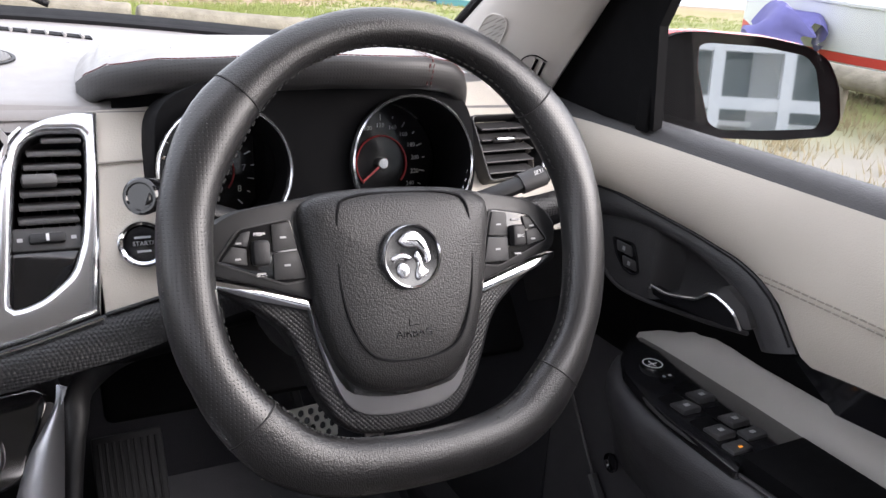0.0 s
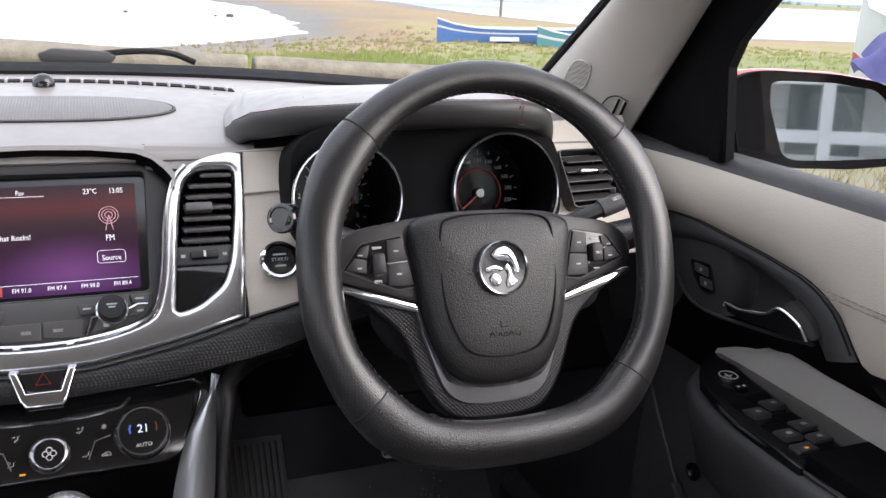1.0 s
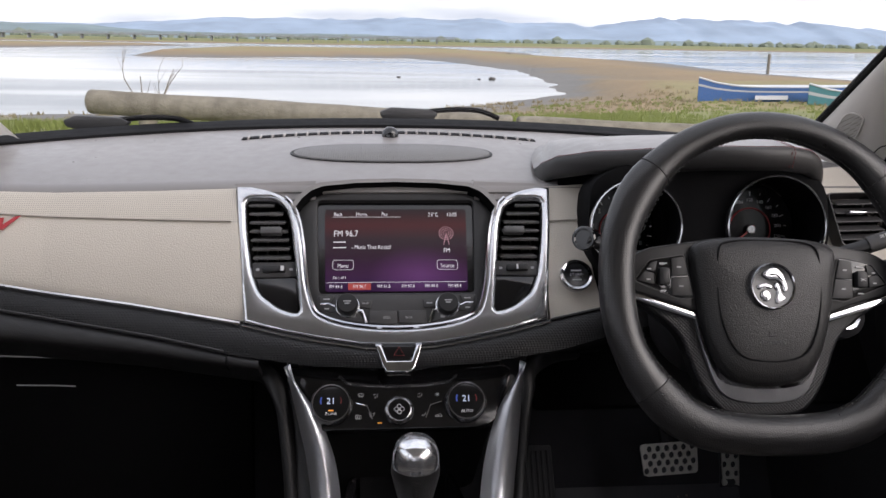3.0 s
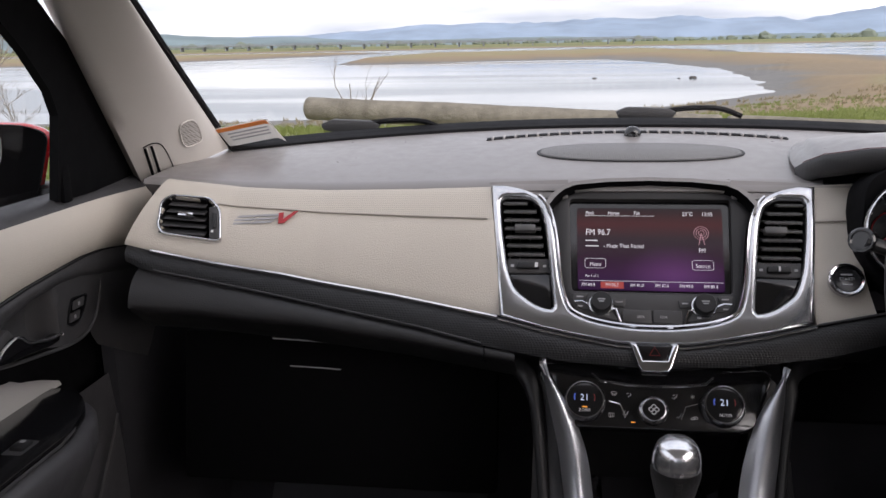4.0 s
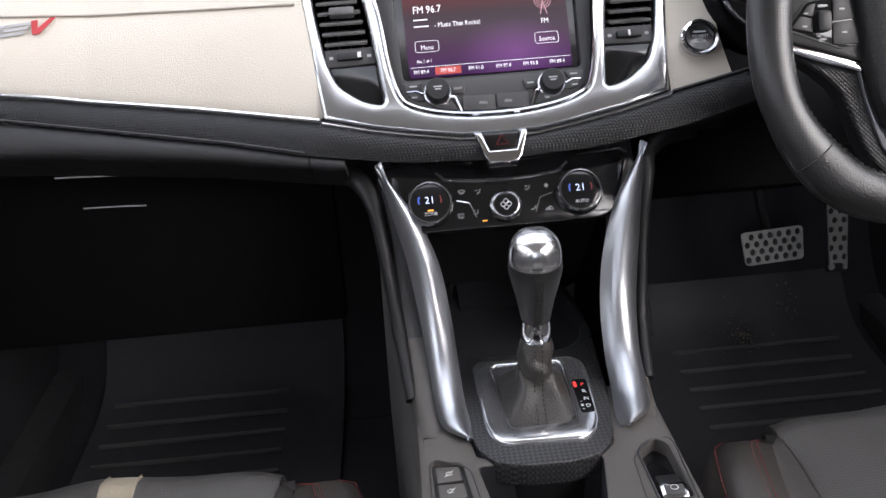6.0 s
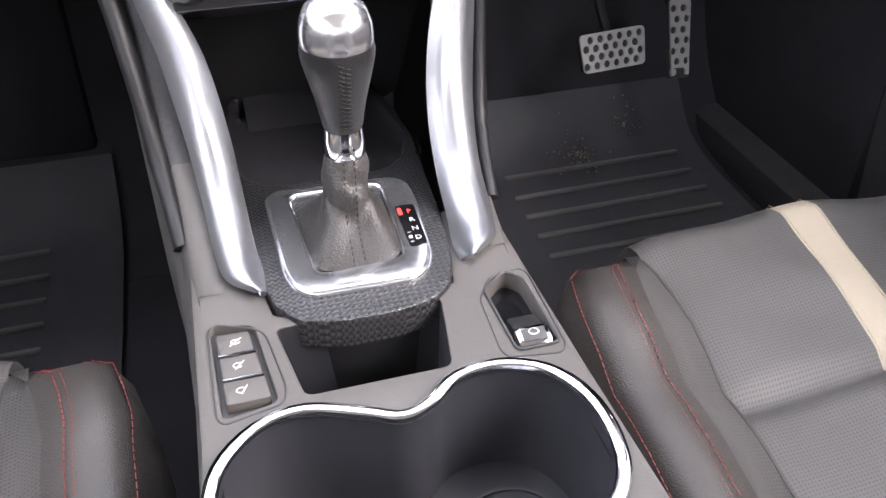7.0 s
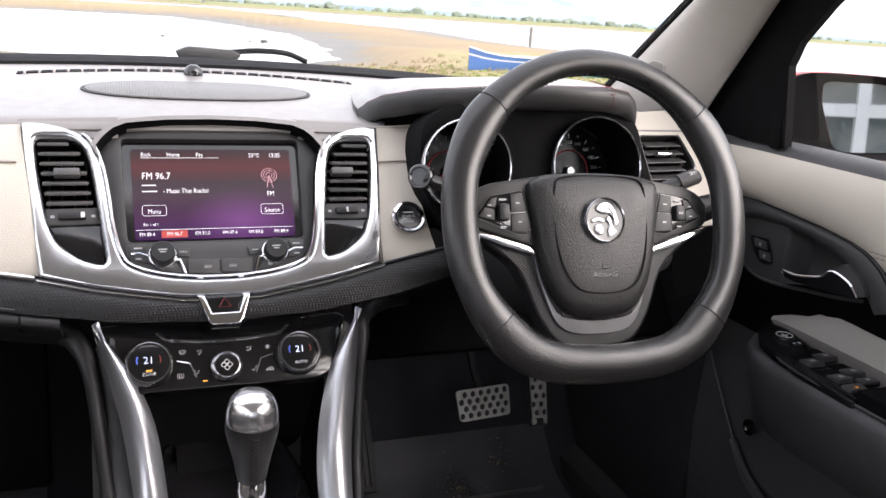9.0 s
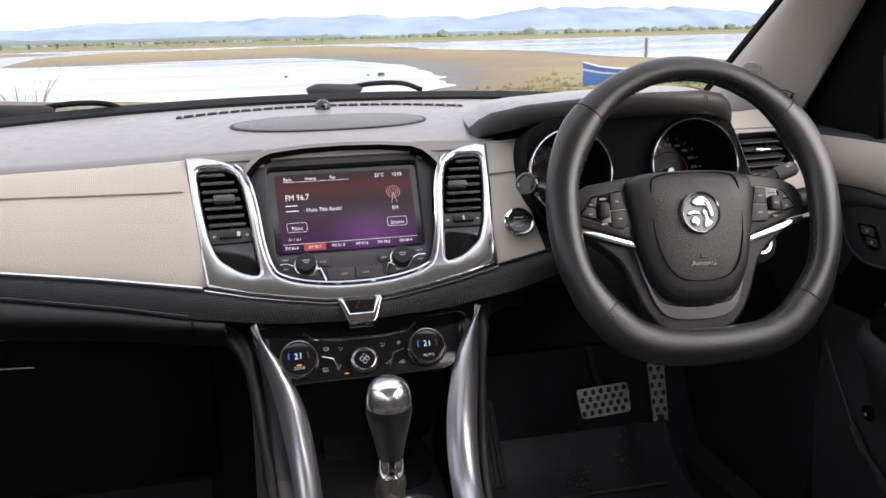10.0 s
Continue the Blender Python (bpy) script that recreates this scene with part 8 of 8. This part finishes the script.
part("post", lathe([(0.16, -0.3), (0.14, 1.85), (0.0, 1.9)], 10), M_LOG, pl_)
for x, y, r in ((2.0, 59.2, 0.11), (8.3, 57.6, 0.19), (7.4, 57.5, 0.08), (31, 190, 0.5)):
    bm = bmesh.new()
    bmesh.ops.create_icosphere(bm, subdivisions=2, radius=r, matrix=Matrix.Translation((x, y, -1.2)) @ Matrix.Diagonal((1.4, 1, 0.9, 1)))
    for v in bm.verts:
        v.co += Vector((1, 1, 1)) * 0.2 * r * noise.noise(v.co * 5)
    single("rock", bm, material("wet_rock", (0.06, 0.055, 0.05), 0.7, speckle=0.2), "small dark rock standing in the water", "rock", group="rocks in the water")


# bare shrubs
def shrub(name, at, height, n, seed, label, spread=0.5):
    rg = random.Random(seed)
    t = thing(name, label, "shrub", Matrix.Translation(at))
    bm = bmesh.new()

    def limb(p, d, L, r, depth):
        pts = [p]
        for k in range(4):
            d = (d + Vector((rg.uniform(-1, 1), rg.uniform(-1, 1), rg.uniform(-0.3, 0.6))) * 0.16).normalized()
            pts.append(pts[-1] + d * L / 4)
        sweep(pts, circle(r, 5), (0.3, 0.2, 0.1), bm=bm, scale=lambda q: 1 - 0.5 * q)
        if depth:
            for k in range(n):
                s = rg.choice(pts[1:])
                limb(s, (d + Vector((rg.uniform(-1, 1), rg.uniform(-1, 1), rg.uniform(-0.2, 0.8))) * spread * 1.6).normalized(), L * rg.uniform(0.45, 0.7), r * 0.5, depth - 1)

    for k in range(3):
        limb(Vector((rg.uniform(-0.1, 0.1), 0, -0.1)), Vector((rg.uniform(-0.4, 0.4), rg.uniform(-0.3, 0.3), 1)).normalized(), height * 0.62, height * 0.010, 4 if n > 3 else 2)
    part("branches", bm, material("grey_twigs", (0.19, 0.16, 0.13), 0.9, speckle=0.2), t)


shrub("bare_shrub", (-3.45, 13.8, land(-3.45, 13.8)), 1.5, 3, 4, "leafless grey shrub on the bank")
shrub("bare_tree", (-10.6, 13.4, land(-10.6, 13.4) - 0.1), 3.0, 5, 8, "leafless grey tree beside the sign", 0.7)
shrub("bare_tree", (-12.3, 14.5, land(-12.3, 14.5) - 0.1), 3.2, 5, 9, "leafless grey tree on the bank", 0.7)
shrub("bare_shrub", (-8.9, 12.6, land(-8.9, 12.6)), 1.0, 4, 12, "leafless grey shrub on the bank", 0.8)


def tufts(name, n, x0, x1, y0, y1, h, mat, label, seed, keep):
    rg = np.random.RandomState(seed)
    V, F = [], []
    while len(F) < n:
        x, y = rg.uniform(x0, x1), rg.uniform(y0, y1)
        if not keep(x, y):
            continue
        z = land(x, y)
        for k in range(7):
            a, l, w = rg.uniform(0, 6.28), h * rg.uniform(0.4, 1.1), 0.006 + 0.0006 * y
            bx, by = x + rg.normal(0, 0.06), y + rg.normal(0, 0.06)
            dx, dy = math.cos(a) * l * 0.5, math.sin(a) * l * 0.5
            i = len(V)
            V += [(bx - w, by, z - 0.02), (bx + w, by, z - 0.02), (bx + dx, by + dy, z + l)]
            F.append((i, i + 1, i + 2))
    me = bpy.data.meshes.new(name)
    me.from_pydata(V, [], F)
    me.materials.append(mat)
    tagged(new(name, me), label, "grass", kind="stuff")


M_GRASS = material("rough_green_grass", (0.16, 0.19, 0.05), 0.9, speckle=0.4)
M_REED = material("dry_reeds", (0.24, 0.20, 0.12), 0.95, speckle=0.4)
tufts("rough_grass", 26000, -16, 6, 7.0, 19, 0.16, M_GRASS, "rough green grass along the bank", 2, lambda x, y: True)
tufts("rough_grass_right", 12000, 5, 24, 9.0, 30, 0.09, M_GRASS, "rough green grass round the boats", 6, lambda x, y: land(x, y) > -0.95)
tufts("dry_reeds", 3500, -12, 16, 14, 34, 0.16, M_REED, "dry brown reeds at the water's edge", 7, lambda x, y: -1.2 < land(x, y) < -0.4)
tufts("verge_grass", 12000, 4.5, 12, -2, 7, 0.12, M_REED, "dry yellow verge grass", 9, lambda x, y: True)

# building behind, seen in the mirror
bl = thing("timber_building", "pale weatherboard building with posts and balconies", "building", pose(4.5, -15.0, 0, 0, 0, 0))
M_BOARD = material("pale_weatherboard", (0.45, 0.47, 0.48), 0.7, speckle=0.08)
M_PANE = material("dark_window_pane", (0.14, 0.17, 0.175), 0.15)
part("wall", box(12, 4, 6.2, 0, -2, 3.1), M_BOARD, bl)
for k in range(6):
    for z in (1.3, 4.2):
        w = part("window", box(1.3, 0.08, 1.5, -5 + 2 * k, 0.02, z), M_PANE, bl)
        part("sill", box(1.5, 0.16, 0.1, -5 + 2 * k, 0.06, z - 0.8), M_WHITEHULL, w)
for k in range(11):
    part("post", box(0.2, 0.2, 6.2, -6 + 1.2 * k, 1.4, 3.1), M_BOARD, bl)
for z in (0.9, 1.9, 2.75, 3.9, 4.9, 5.9):
    part("beam", box(12.4, 0.14, 0.22, 0, 1.4, z), M_BOARD, bl)
part("balcony", box(12.2, 1.4, 0.18, 0, 0.7, 2.7), M_BOARD, bl)
part("roof", box(13, 6, 0.3, 0, -1.2, 6.4), material("grey_roof_iron", (0.3, 0.31, 0.32), 0.5, speckle=0.1), bl)
